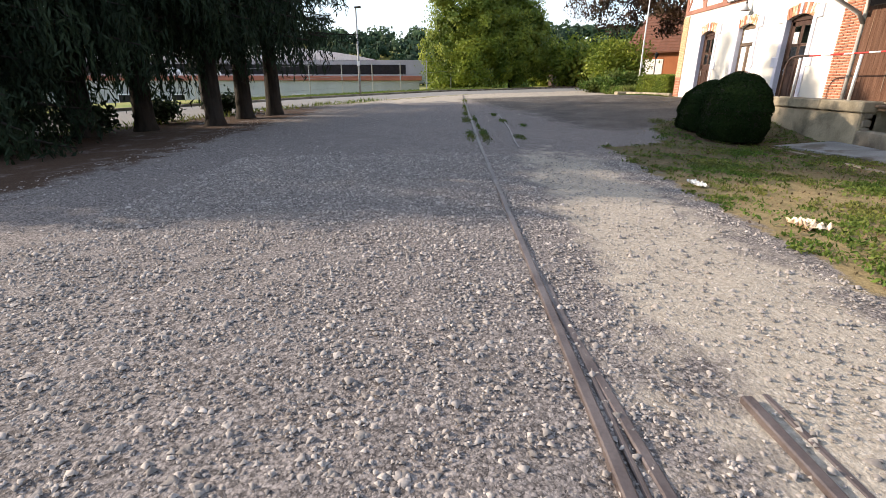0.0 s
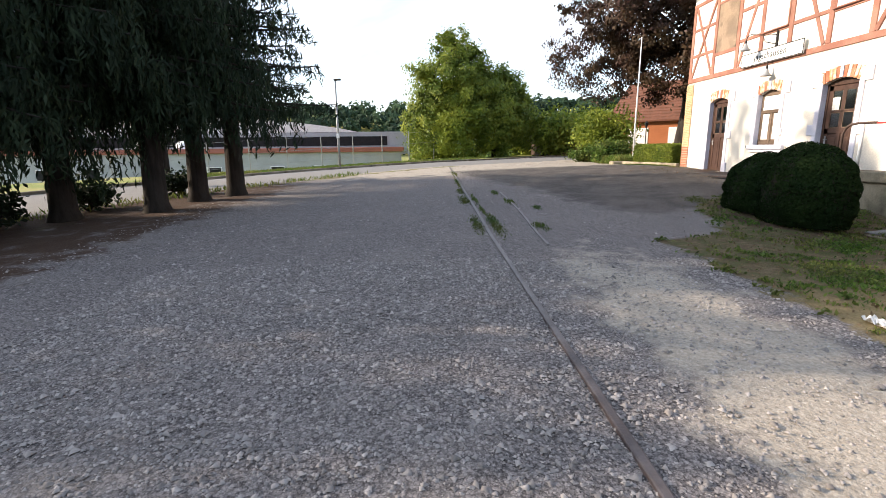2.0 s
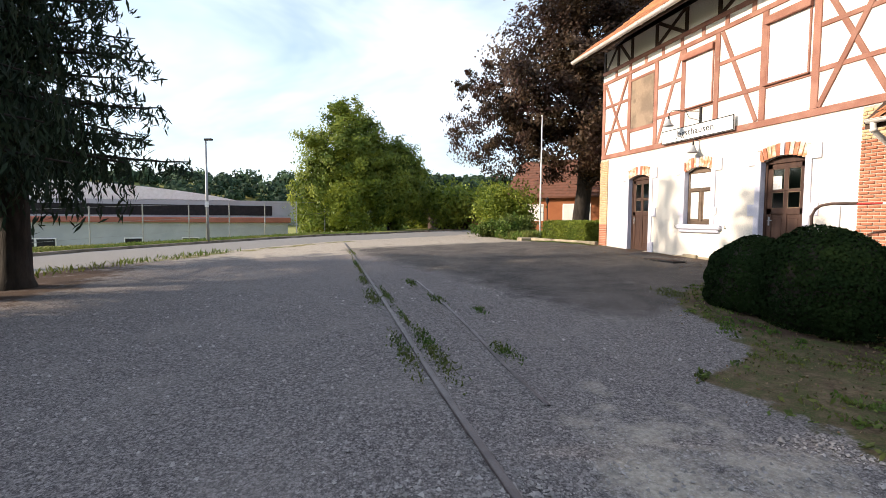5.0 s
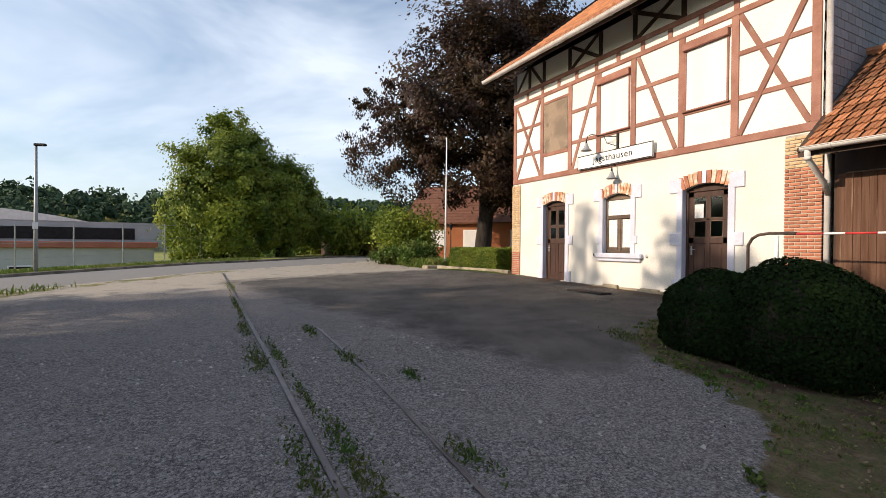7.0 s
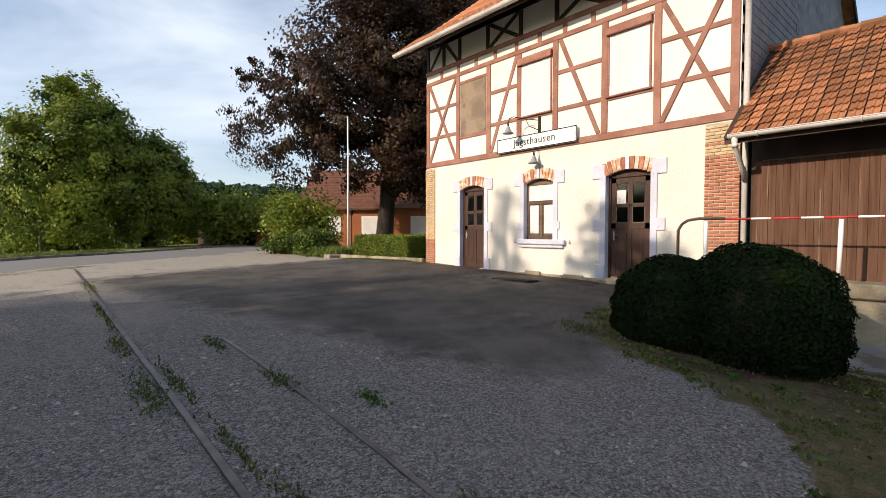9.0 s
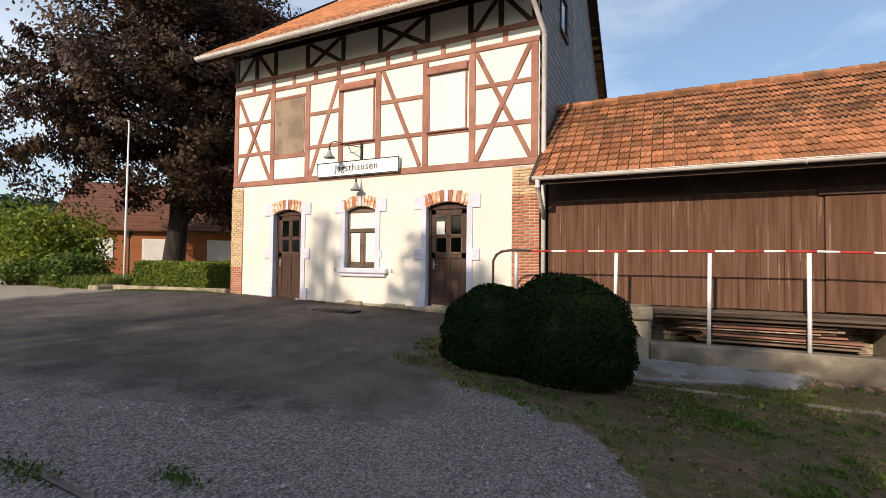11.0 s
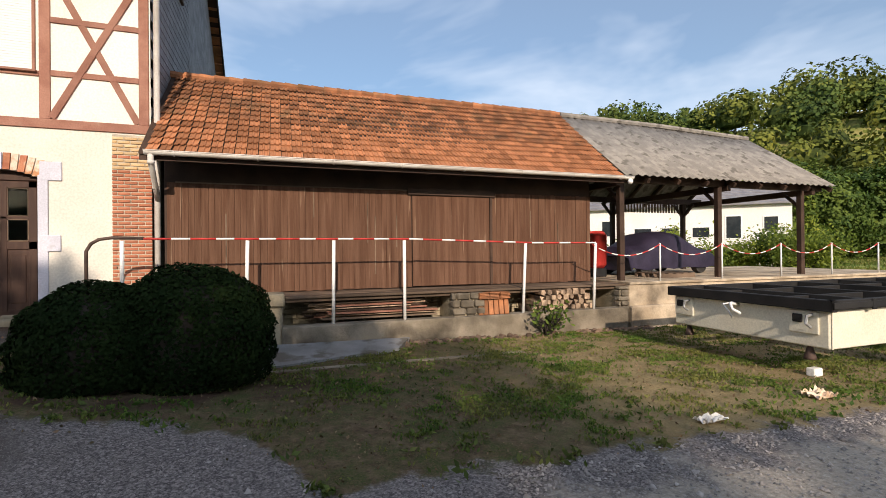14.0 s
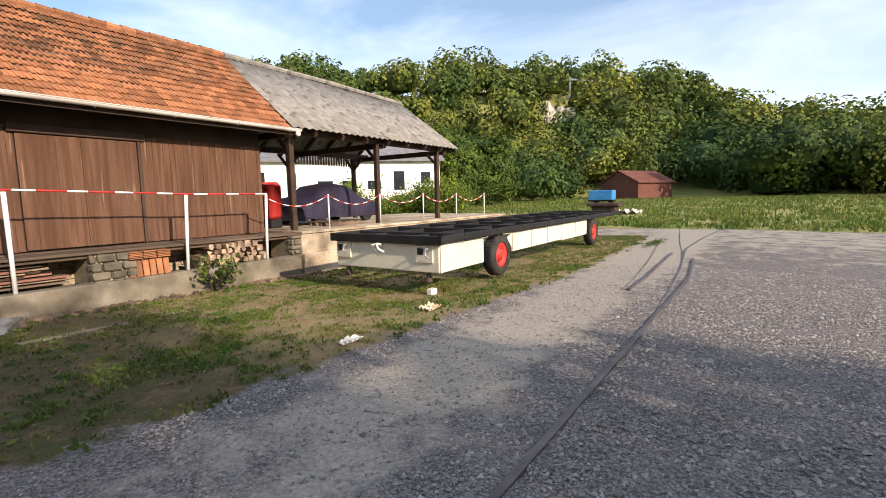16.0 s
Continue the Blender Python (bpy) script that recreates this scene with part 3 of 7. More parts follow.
def build_quoins():
    """Brick corner piers: coursed bricks, yellow stone above on the far corner."""
    rng = random.Random(5)
    for far, (a, b) in ((False, (Y0 - 0.03, 14.1)), (True, (23.02, Y1 + 0.03))):
        s = Shape().box(FX - 0.022, FX + 0.1, a + 0.012, b - 0.012, 0.5, 4.1)
        pier = spart("corner_pier", s, MORTAR, label="weathered brick corner pier with pale mortar")
        z, row = 0.52, 0
        me = {}
        while z < 4.06:
            yellow = (z > 1.55) if far else (z > 3.42 and rng.random() < 0.9)
            h = 0.071
            cuts = [a, a + (b - a) * 0.36, a + (b - a) * 0.70, b] if row % 2 else [a, a + (b - a) * 0.19, a + (b - a) * 0.54, a + (b - a) * 0.86, b]
            for u, w in zip(cuts[:-1], cuts[1:]):
                key = (round(w - u, 3), yellow)
                if key not in me:
                    me[key] = Shape().box(-0.018, 0.06, 0.009, w - u - 0.009, 0, h - 0.019, 0.006).mesh("brick", YBRICK if yellow else BRICK)
                ob = part("brick", me[key], None, pier)
                ob.location = Vector((FX - 0.022 - rng.uniform(-0.004, 0.006), u, z)) - SO
            z += h
            row += 1


def build_arches():
    rng = random.Random(8)
    for kind, a, b, z0 in OPEN:
        n = 13
        w = b - a + 0.24
        for i in range(n):
            u0, u1 = a - 0.12 + w * i / n, a - 0.12 + w * (i + 1) / n
            um = (u0 + u1) / 2
            zb = arch_z(min(max(um, a), b), a, b)
            lean = (um - (a + b) / 2) * 0.16
            s = Shape()
            d = 0.04 if i == n // 2 else 0.028
            g = 0.004
            s.add([(FX - d, u0 + g, zb), (FX - d, u1 - g, zb), (FX - d, u1 - g + lean, zb + 0.3), (FX - d, u0 + g + lean, zb + 0.3),
                   (FX + 0.05, u0 + g, zb), (FX + 0.05, u1 - g, zb), (FX + 0.05, u1 - g + lean, zb + 0.3), (FX + 0.05, u0 + g + lean, zb + 0.3)],
                  [(0, 3, 2, 1), (0, 1, 5, 4), (2, 3, 7, 6), (0, 4, 7, 3), (1, 2, 6, 5)])
            key = i == n // 2
            spart("keystone" if key else "arch_brick", s, STONE_PAINT if key else rng.choice((BRICK, ARCH, ARCH, ARCH)))
        # painted stone jambs with block ends
        for side, y in ((-1, a), (1, b)):
            s = Shape()
            lo = z0 if kind == "door" else z0 - 0.03
            y2 = y + side * 0.15
            s.box(FX - 0.03, FX + 0.26, y - side * 0.008, y2, lo, 3.27, 0.008)
            s.box(FX - 0.034, FX + 0.02, y + side * 0.02, y + side * 0.36, 3.17, 3.52, 0.01)
            if kind == "door":
                s.box(FX - 0.034, FX + 0.02, y + side * 0.02, y + side * 0.34, 1.86, 2.16, 0.01)
                s.box(FX - 0.045, FX + 0.02, y + side * 0.0, y + side * 0.26, lo - 0.04, lo + 0.34, 0.012)
            else:
                s.box(FX - 0.034, FX + 0.02, y + side * 0.02, y + side * 0.22, z0 + 0.28, z0 + 0.5, 0.01)
            spart("stone_jamb", s, STONE_PAINT, label="lavender-grey painted stone jamb")


def build_doors():
    for k, (kind, a, b, z0) in enumerate(OPEN):
        x = FX + 0.13
        if kind == "door":
            s = Shape()
            s.box(x, x + 0.06, a, a + 0.07, z0, 3.25, 0.01).box(x, x + 0.06, b - 0.07, b, z0, 3.25, 0.01).box(x, x + 0.06, a + 0.07, b - 0.07, 3.17, 3.4, 0.01)
            s.box(x + 0.02, x + 0.06, a + 0.07, b - 0.07, z0, z0 + 0.14, 0.01)
            y0, y1, ym = a + 0.08, b - 0.08, (a + b) / 2
            s.box(x + 0.012, x + 0.05, y0, y0 + 0.13, z0 + 0.02, 3.16, 0.008).box(x + 0.012, x + 0.05, y1 - 0.13, y1, z0 + 0.02, 3.16, 0.008)
            s.box(x + 0.012, x + 0.05, y0, y1, 1.9, 2.05, 0.008).box(x + 0.012, x + 0.05, y0, y1, 3.04, 3.16, 0.008)
            s.box(x + 0.03, x + 0.045, y0, y1, z0 + 0.02, 1.9, 0.003)
            s.box(x + 0.008, x + 0.04, ym - 0.05, ym + 0.05, z0 + 0.1, 3.05, 0.008)
            s.box(x + 0.008, x + 0.04, y0, y1, 2.46, 2.51, 0.006)
            s.box(x + 0.018, x + 0.04, y0 + 0.17, ym - 0.09, z0 + 0.25, 1.8, 0.015).box(x + 0.018, x + 0.04, ym + 0.09, y1 - 0.17, z0 + 0.25, 1.8, 0.015)
            bars, s = s, Shape().box(x + 0.032, x + 0.043, y0 + 0.01, y1 - 0.01, z0 + 0.03, 1.88, 0.003)
            door = spart("door", s, DOORWOOD, label="dark brown panelled wooden door, closed, glazed above")
            for q in range(0, len(bars.v), 24):
                one = Shape()
                one.v, one.f = bars.v[q:q + 24], [tuple(i - q for i in f) for f in bars.f if q <= f[0] < q + 24]
                spart("door_board", one, DOORWOOD, door)
            for u, w in ((y0 + 0.13, ym - 0.05), (ym + 0.05, y1 - 0.13)):
                for c, d in ((2.05, 2.46), (2.51, 3.04)):
                    spart("pane", Shape().box(x + 0.026, x + 0.03, u, w, c, d), GLASS, door)
                    e = Shape().box(x + 0.016, x + 0.026, u, w, c, c + 0.018).box(x + 0.016, x + 0.026, u, w, d - 0.018, d).box(x + 0.016, x + 0.026, u, u + 0.014, c, d).box(x + 0.016, x + 0.026, w - 0.014, w, c, d)
                    spart("glazing_bar", e, GREYWOOD, door)
            s = Shape().box(x - 0.005, x + 0.012, y1 - 0.1, y1 - 0.06, 1.62, 1.84, 0.004).cyl((x - 0.045, y1 - 0.08, 1.75), (x, y1 - 0.08, 1.75), 0.009, n=8).cyl((x - 0.045, y1 - 0.085, 1.75), (x - 0.045, y1 - 0.2, 1.75), 0.009, n=8)
            spart("door_handle", s, STEEL, door)
            if k == 2:
                spart("notice", Shape().box(x + 0.02, x + 0.024, ym + 0.12, ym + 0.36, 2.5, 2.86), PAPER, door, "white paper notice behind the glass")
        else:
            s = Shape()
            s.box(x, x + 0.07, a, a + 0.06, z0, 3.25, 0.01).box(x, x + 0.07, b - 0.06, b, z0, 3.25, 0.01).box(x, x + 0.07, a, b, z0, z0 + 0.08, 0.01).box(x, x + 0.07, a, b, 3.17, 3.4, 0.01)
            s.box(x - 0.015, x + 0.06, a + 0.04, b - 0.04, 2.62, 2.72, 0.01).box(x - 0.01, x + 0.05, (a + b) / 2 - 0.045, (a + b) / 2 + 0.045, z0 + 0.05, 2.62, 0.01)
            s.box(x + 0.008, x + 0.05, a + 0.06, b - 0.06, z0 + 0.08, z0 + 0.17, 0.01)
            for u, w in ((a + 0.06, (a + b) / 2 - 0.045), ((a + b) / 2 + 0.045, b - 0.06)):
                s.box(x + 0.008, x + 0.05, u, u + 0.05, z0 + 0.1, 2.62, 0.006).box(x + 0.008, x + 0.05, w - 0.05, w, z0 + 0.1, 2.62, 0.006)
            bars, s = s, Shape().box(x + 0.01, x + 0.06, a, b, z0, z0 + 0.06)
            win = spart("window", s, GREYWOOD, label="peeling brown casement window with closed white blinds")
            for q in range(0, len(bars.v), 24):
                one = Shape()
                one.v, one.f = bars.v[q:q + 24], [tuple(i - q for i in f) for f in bars.f if q <= f[0] < q + 24]
                spart("frame_bar", one, GREYWOOD, win)
            spart("pane", Shape().box(x + 0.03, x + 0.034, a + 0.06, b - 0.06, z0 + 0.1, 3.2), GLASS, win)
            s = Shape()
            for u, w, c, d in ((a + 0.07, (a + b) / 2 - 0.05, z0 + 0.16, 2.6), ((a + b) / 2 + 0.05, b - 0.07, z0 + 0.16, 2.6), (a + 0.07, b - 0.07, 2.73, 3.24)):
                m = 9
                vs = []
                for i in range(m + 1):
                    dx = 0.012 * math.sin(i * 2.1) + 0.008 * math.sin(i * 5)
                    vs += [(x + 0.022 + dx * 0.4, u + (w - u) * i / m, c), (x + 0.022 + dx * 0.4, u + (w - u) * i / m, d)]
                s.add(vs, [(2 * i, 2 * i + 1, 2 * i + 3, 2 * i + 2) for i in range(m)])
            spart("blind", s, PAPER, win, "crumpled white paper blind")
            s = Shape().box(FX - 0.13, FX + 0.2, a - 0.42, b + 0.18, z0 - 0.15, z0, 0.03).box(FX - 0.08, FX + 0.02, a - 0.36, b + 0.12, z0 - 0.24, z0 - 0.15, 0.02)
            spart("window_sill", s, STONE_PAINT, win, "painted stone sill")
            for y in (a - 0.55, b + 0.3):
                spart("shutter_hook", Shape().tube([(FX, y, z0 - 0.1), (FX - 0.05, y, z0 - 0.1), (FX - 0.05, y, z0 - 0.02)], 0.01, 6), BLACK)


def timber(y0, z0, y1, z1, w=0.15, x=None, mat=None, d=0.03):
    x = FX if x is None else x
    return spart("timber", Shape().beam((x + 0.02 - d / 2, y0, z0), (x + 0.02 - d / 2, y1, z1), w, d + 0.04, 0.008, up=(1, 0, 0)), mat or TIMBER)


POSTS = (13.56, 15.14, 16.46, 17.93, 19.2, 20.43, 21.83, 23.4)


def build_timbers():
    timber(Y0, 4.22, Y1, 4.22, 0.17, d=0.034)
    timber(Y0, 7.1, Y1, 7.1, 0.13, d=0.034)
    timber(Y0, 7.48, Y1, 7.48, 0.13, d=0.05)
    for y in POSTS:
        timber(y, 4.305, y, 7.035, 0.17, d=0.032)
    for a, b in ((13.56, 15.14), (16.46, 17.93), (19.2, 20.43), (21.83, 23.4)):
        for z in (5.16, 6.15):
            timber(a + 0.085, z, b - 0.085, z, 0.11, d=0.028)
    for a, b in ((13.56, 15.14), (21.83, 23.4)):
        timber(a + 0.1, 4.32, b - 0.1, 7.02, 0.12, d=0.024)
        timber(b - 0.1, 4.32, a + 0.1, 7.02, 0.12, d=0.038)
    timber(16.62, 4.32, 17.78, 7.02, 0.12, d=0.024)
    timber(20.32, 4.32, 19.3, 7.02, 0.12, d=0.024)
    for a, b in ((15.14, 16.46), (17.93, 19.2)):
        timber(a + 0.085, 5.13, b - 0.085, 5.13, 0.10, d=0.028)
        timber(a + 0.085, 6.86, b - 0.085, 6.86, 0.07, d=0.028)
    timber(20.52, 4.98, 21.75, 4.98, 0.12, d=0.028)
    timber(20.52, 6.78, 21.75, 6.78, 0.09, d=0.028)
    n = 12
    for i in range(1, n):
        y = Y0 + (Y1 - Y0) * i / n
        timber(y, 7.165, y, 7.415, 0.13, d=0.028)
    # Frieze above the eave's shade line: that shade is put into darker wood.
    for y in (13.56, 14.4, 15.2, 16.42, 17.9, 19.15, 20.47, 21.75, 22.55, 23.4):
        timber(y, 7.545, y, 8.28, 0.14, mat=DARK_SHADED_WOOD)
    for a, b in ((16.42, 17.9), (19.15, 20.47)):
        timber(a + 0.07, 7.56, b - 0.07, 8.28, 0.11, mat=DARK_SHADED_WOOD, d=0.022)
        timber(b - 0.07, 7.56, a + 0.07, 8.28, 0.11, mat=DARK_SHADED_WOOD, d=0.036)
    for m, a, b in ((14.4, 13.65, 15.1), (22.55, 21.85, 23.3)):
        timber(a, 7.56, m - 0.1, 8.28, 0.11, mat=DARK_SHADED_WOOD, d=0.024)
        timber(b, 7.56, m + 0.1, 8.28, 0.11, mat=DARK_SHADED_WOOD, d=0.024)


def build_shutters():
    for a, b in ((15.33, 16.33), (18.1, 19.16)):
        s = Shape()
        s.box(FX - 0.03, FX + 0.04, a - 0.05, a, 5.18, 6.7, 0.008).box(FX - 0.03, FX + 0.04, b, b + 0.05, 5.18, 6.7, 0.008)
        s.box(FX - 0.11, FX + 0.02, a - 0.07, b + 0.07, 6.66, 6.84, 0.012).box(FX - 0.09, FX + 0.02, a - 0.08, b + 0.08, 5.14, 5.18, 0.006)
        win = spart("upper_window", s, TIMBER, label="upper window behind a lowered white roller shutter")
        n = 30
        me = local(Shape().box(FX - 0.014, FX + 0.0, a + 0.003, b - 0.003, 5.19, 5.19 + 1.47 / n - 0.0025, 0.002), SO).mesh("shutter_slat", SHUTTER)
        for i in range(n):
            part("shutter_slat", me, None, win, at=(0, 0, 1.47 * i / n))
    s = Shape().box(FX - 0.02, FX + 0.02, 20.55, 21.72, 5.04, 6.73, 0.006)
    spart("boarded_window", s, material("bare_board", (0.30, 0.225, 0.16), (0.20, 0.15, 0.11), 1.6, 30, 0.9, bump=0.3, stain=(0.12, 0.09, 0.07), stain_at=0.62), label="window closed with a stained brown board")


def build_main_roof():
    s = Shape()
    slope = (RIDGE_Z - EAVE_Z) / (RIDGE_X - EAVE_X)
    back_x = 2 * RIDGE_X - EAVE_X + 0.2
    ya, yb = Y0 - 0.3, Y1 + 0.26
    n = 22
    line = []                                # tile courses, each a little proud of the next
    for i in range(n):
        for f, dz in ((i, 0.10), (i + 1, 0.06)):
            line.append((EAVE_X + (RIDGE_X - EAVE_X) * f / n, EAVE_Z + (RIDGE_Z - EAVE_Z) * f / n + dz))
    line = [(EAVE_X, EAVE_Z + 0.03)] + line + [(2 * RIDGE_X - x, z) for x, z in line[::-1]]
    s.add([(x, y, z) for x, z in line for y in (ya, yb)], [(2 * i, 2 * i + 1, 2 * i + 3, 2 * i + 2) for i in range(len(line) - 1)])
    roof = spart("roof", s, TILE, label="weathered orange-brown clay tile roof")
    # single tiles along the lowest courses of the front slope
    prof = [(0.0, 0.0), (0.06, 0.012), (0.12, 0.03), (0.17, 0.034), (0.22, 0.01), (0.235, 0.0)]
    t = Shape()
    for dy, dz in prof:
        t.v += [(0, dy, dz + 0.0), (0, dy, dz + 0.018), (0.36, dy, dz + 0.018)]
    for i in range(len(prof) - 1):
        a = 3 * i
        t.f += [(a, a + 3, a + 4, a + 1), (a + 1, a + 4, a + 5, a + 2)]
    me = t.mesh("roof_tile", TILE)
    ang = math.atan(slope)
    rng = random.Random(2)
    for row in range(4):
        for i in range(45):
            u = row * 0.3
            ob = part("roof_tile", me, None, roof)
            ob.location = Vector((EAVE_X - 0.03 + u * math.cos(ang), ya + 0.02 + i * 0.236, EAVE_Z + 0.10 + u * math.sin(ang) + rng.uniform(0, 0.008))) - SO
            ob.rotation_euler = (0, -ang + 0.04, 0)
    spart("fascia", Shape().beam((EAVE_X + 0.06, ya, EAVE_Z - 0.02), (EAVE_X + 0.06, yb, EAVE_Z - 0.02), 0.03, 0.16), DARK_SHADED_WOOD, roof)
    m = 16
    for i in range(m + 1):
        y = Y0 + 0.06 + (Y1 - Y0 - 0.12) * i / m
        spart("rafter", Shape().beam((EAVE_X + 0.05, y, EAVE_Z - 0.02), (FX + 0.5, y, EAVE_Z - 0.02 + slope * (FX + 0.45 - EAVE_X)), 0.1, 0.13), DARK_SHADED_WOOD, roof)
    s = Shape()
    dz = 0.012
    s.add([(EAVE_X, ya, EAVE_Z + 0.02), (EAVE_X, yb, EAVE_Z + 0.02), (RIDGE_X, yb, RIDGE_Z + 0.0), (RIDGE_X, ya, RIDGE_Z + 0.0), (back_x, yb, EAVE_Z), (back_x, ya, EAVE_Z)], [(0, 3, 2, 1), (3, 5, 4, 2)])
    spart("roof_boarding", s, DARK_SHADED_WOOD, roof)
    for yy in (ya, yb):
        s = Shape()
        for x0, x1 in ((EAVE_X - 0.02, RIDGE_X), (2 * RIDGE_X - EAVE_X + 0.02, RIDGE_X)):
            s.beam((x0, yy, EAVE_Z + 0.02), (x1, yy, RIDGE_Z + 0.02), 0.04, 0.24)
        spart("barge_board", s, BLACK, roof)
    # slated gable
    s = Shape()
    inset = Y0
    s.add([(FX, inset, 4.5), (BX, inset, 4.5), (BX, inset, 8.6), (RIDGE_X, inset, 13.0), (FX, inset, 8.6)], [(0, 1, 2, 3, 4)])
    spart("gable_wall", Shape().add([(FX, Y1 - 0.01, 8.2), (BX, Y1 - 0.01, 8.2), (RIDGE_X, Y1 - 0.01, 13.0)], [(0, 2, 1)]), SLATE)
    gable = spart("gable_wall", s, SLATE, label="grey slate-hung gable wall")
    big = Shape()
    sl = Shape().box(0, 0.292, -0.02, -0.006, 0, 0.2, 0.004).mesh("slate", SLATE)
    count = 0
    z, row = 4.5, 0
    while z < 12.8:
        x = FX + 0.02 + (0.15 if row % 2 else 0)
        while x < BX - 0.2:
            lim = 8.3 + slope * (min(x, 2 * RIDGE_X - x - 0.3) - FX)
            hole = 12.6 < x < 13.75 and 8.2 < z < 9.45
            roofed = z < 3.6 + 0.72 * (x - 9.6) and x < 12.4
            if z + 0.2 < lim and not hole and not roofed:
                if count < 300 and x < 14.5:
                    ob = part("slate", sl, None, gable)
                    ob.location = Vector((x, inset, z)) - SO
                    ob.rotation_euler = (radians(-3), 0, 0)
                    count += 1
                else:
                    big.box(x, x + 0.292, inset - 0.02, inset - 0.006, z, z + 0.2)
            x += 0.3
        z += 0.19
        row += 1
    tagged(spart("slates", big, SLATE, gable), kind="stuff")
    s = Shape().box(12.72, 12.8, Y0 - 0.05, Y0 + 0.05, 8.3, 9.4).box(13.58, 13.66, Y0 - 0.05, Y0 + 0.05, 8.3, 9.4).box(12.72, 13.66, Y0 - 0.05, Y0 + 0.05, 9.34, 9.42).box(12.7, 13.68, Y0 - 0.08, Y0 + 0.05, 8.24, 8.32)
    w = spart("gable_window", s, DARK_SHADED_WOOD)
    spart("pane", Shape().box(12.8, 13.58, Y0 - 0.012, Y0 - 0.006, 8.32, 9.34), GLASS, w)
    # chimney
    s = Shape().box(12.6, 13.3, 16.6, 17.8, 9.9, 11.4, 0.02).box(12.55, 13.35, 16.55, 17.85, 11.4, 11.5, 0.02)
    spart("chimney", s, BRICK, roof)
    # aerial bracket on the roof
    s = Shape().cyl((10.4, 16.9, 8.7), (10.4, 16.9, 9.3), 0.02, n=6).cyl((10.4, 16.7, 9.1), (10.4, 17.3, 9.15), 0.012, n=6).lathe([(0.0, 0.0), (0.12, 0.02), (0.2, 0.08)], (10.35, 17.1, 9.2), 12, "x")
    spart("aerial", s, STEEL, roof)


def gutter(name, x, z, ya, yb, r, parent, origin, step=1.05):
    s = Shape()
    n = 8
    prof = [(x + r * math.cos(math.pi + math.pi * k / n), z + r * math.sin(math.pi + math.pi * k / n)) for k in range(n + 1)]
    prof += [(px + (0.006 if i == n else 0), pz) for i, (px, pz) in enumerate(prof)][::-1]
    inner = [(x + (r - 0.008) * math.cos(math.pi + math.pi * k / n), z + (r - 0.008) * math.sin(math.pi + math.pi * k / n)) for k in range(n + 1)]
    ring = prof[:n + 1] + inner[::-1]
    m = len(ring)
    s.add([(px, ya, pz) for px, pz in ring] + [(px, yb, pz) for px, pz in ring],
          [(k, (k + 1) % m, m + (k + 1) % m, m + k) for k in range(m)])
    for yy in (ya, yb):
        s.add([(px, yy, pz) for px, pz in prof[:n + 1]], [tuple(range(n + 1))])
    s.tube([(x - r, ya, z), (x - r, yb, z)], 0.011, 6)
    y = ya + 0.35
    while y < yb:
        pts = [(x + (r + 0.004) * math.cos(math.pi + math.pi * k / n), y, z + (r + 0.004) * math.sin(math.pi + math.pi * k / n)) for k in range(n + 1)]
        s.tube(pts, 0.013, 5)
        y += step
    return part(name, local(s, origin), ZINC, parent, "cream zinc rain gutter", True)


def downpipe(points, r, parent, origin):
    s = Shape().tube(points, r, 10)
    for p in points[1:-1]:
        s.cyl((p[0], p[1], p[2] - 0.03), (p[0], p[1], p[2] + 0.03), r * 1.2, n=10)
    return part("downpipe", local(s, origin), ZINC, parent, "cream rain downpipe", True)


# ---- sign ----


def build_sign():
    sign = thing("station_sign", (FX - 0.1, 18.56, 4.3), "white wooden station sign with a thin black border and blackletter-style name", "sign")
    o = Vector(sign.location)
    ya, yb, za, zb = 17.18, 19.95, 4.2, 4.62
    part("board", local(Shape().box(FX - 0.12, FX - 0.085, ya, yb, za, zb, 0.004), o), WHITE, sign)
    s = Shape()
    for a, b, c, d in ((ya, yb, za + 0.0, za + 0.025), (ya, yb, zb - 0.025, zb), (ya, ya + 0.025, za, zb), (yb - 0.025, yb, za, zb)):
        s.box(FX - 0.124, FX - 0.119, a, b, c, d)
    part("border", local(s, o), BLACK, sign)
    s = Shape()
    for y in (17.8, 19.5):
        s.box(FX - 0.085, FX - 0.02, y, y + 0.04, 4.2, 4.6)
    part("bracket", local(s, o), BLACK, sign)
    cu = bpy.data.curves.new("letters", "FONT")
    cu.body, cu.size, cu.extrude, cu.align_x, cu.align_y = "Jagsthausen", 0.285, 0.002, "CENTER", "CENTER"
    cu.space_character = 1.1
    ob = new("letters_curve", cu)
    dg = bpy.context.evaluated_depsgraph_get()
    dg.update()
    me = bpy.data.meshes.new_from_object(ob.evaluated_get(dg))
    bpy.data.objects.remove(ob)
    me.materials.clear()
    me.materials.append(BLACK)
    lt = part("lettering", me, None, sign, "black station name lettering")
    lt.matrix_basis = Matrix.Translation((-0.026, 0.01, 0.125)) @ Euler((radians(90), 0, radians(-90))).to_matrix().to_4x4()


def bell_lamp(name, label, at):
    """An enamel platform lamp: bell shade under a small cap on a bracket."""
    ob = thing(name, at, label, "lamp")
    part("shade", Shape().lathe([(0.03, 0.2), (0.05, 0.16), (0.07, 0.1), (0.10, 0.04), (0.155, 0.0), (0.165, -0.02), (0.15, -0.015), (0.09, 0.03), (0.03, 0.12)], n=16), STEEL, ob, smooth=True)
    part("cap", Shape().lathe([(0.0, 0.31), (0.02, 0.3), (0.03, 0.2), (0.0, 0.19)], n=12), BLACK, ob, smooth=True)
    return ob


build_ground_floor()
build_arches()
build_doors()
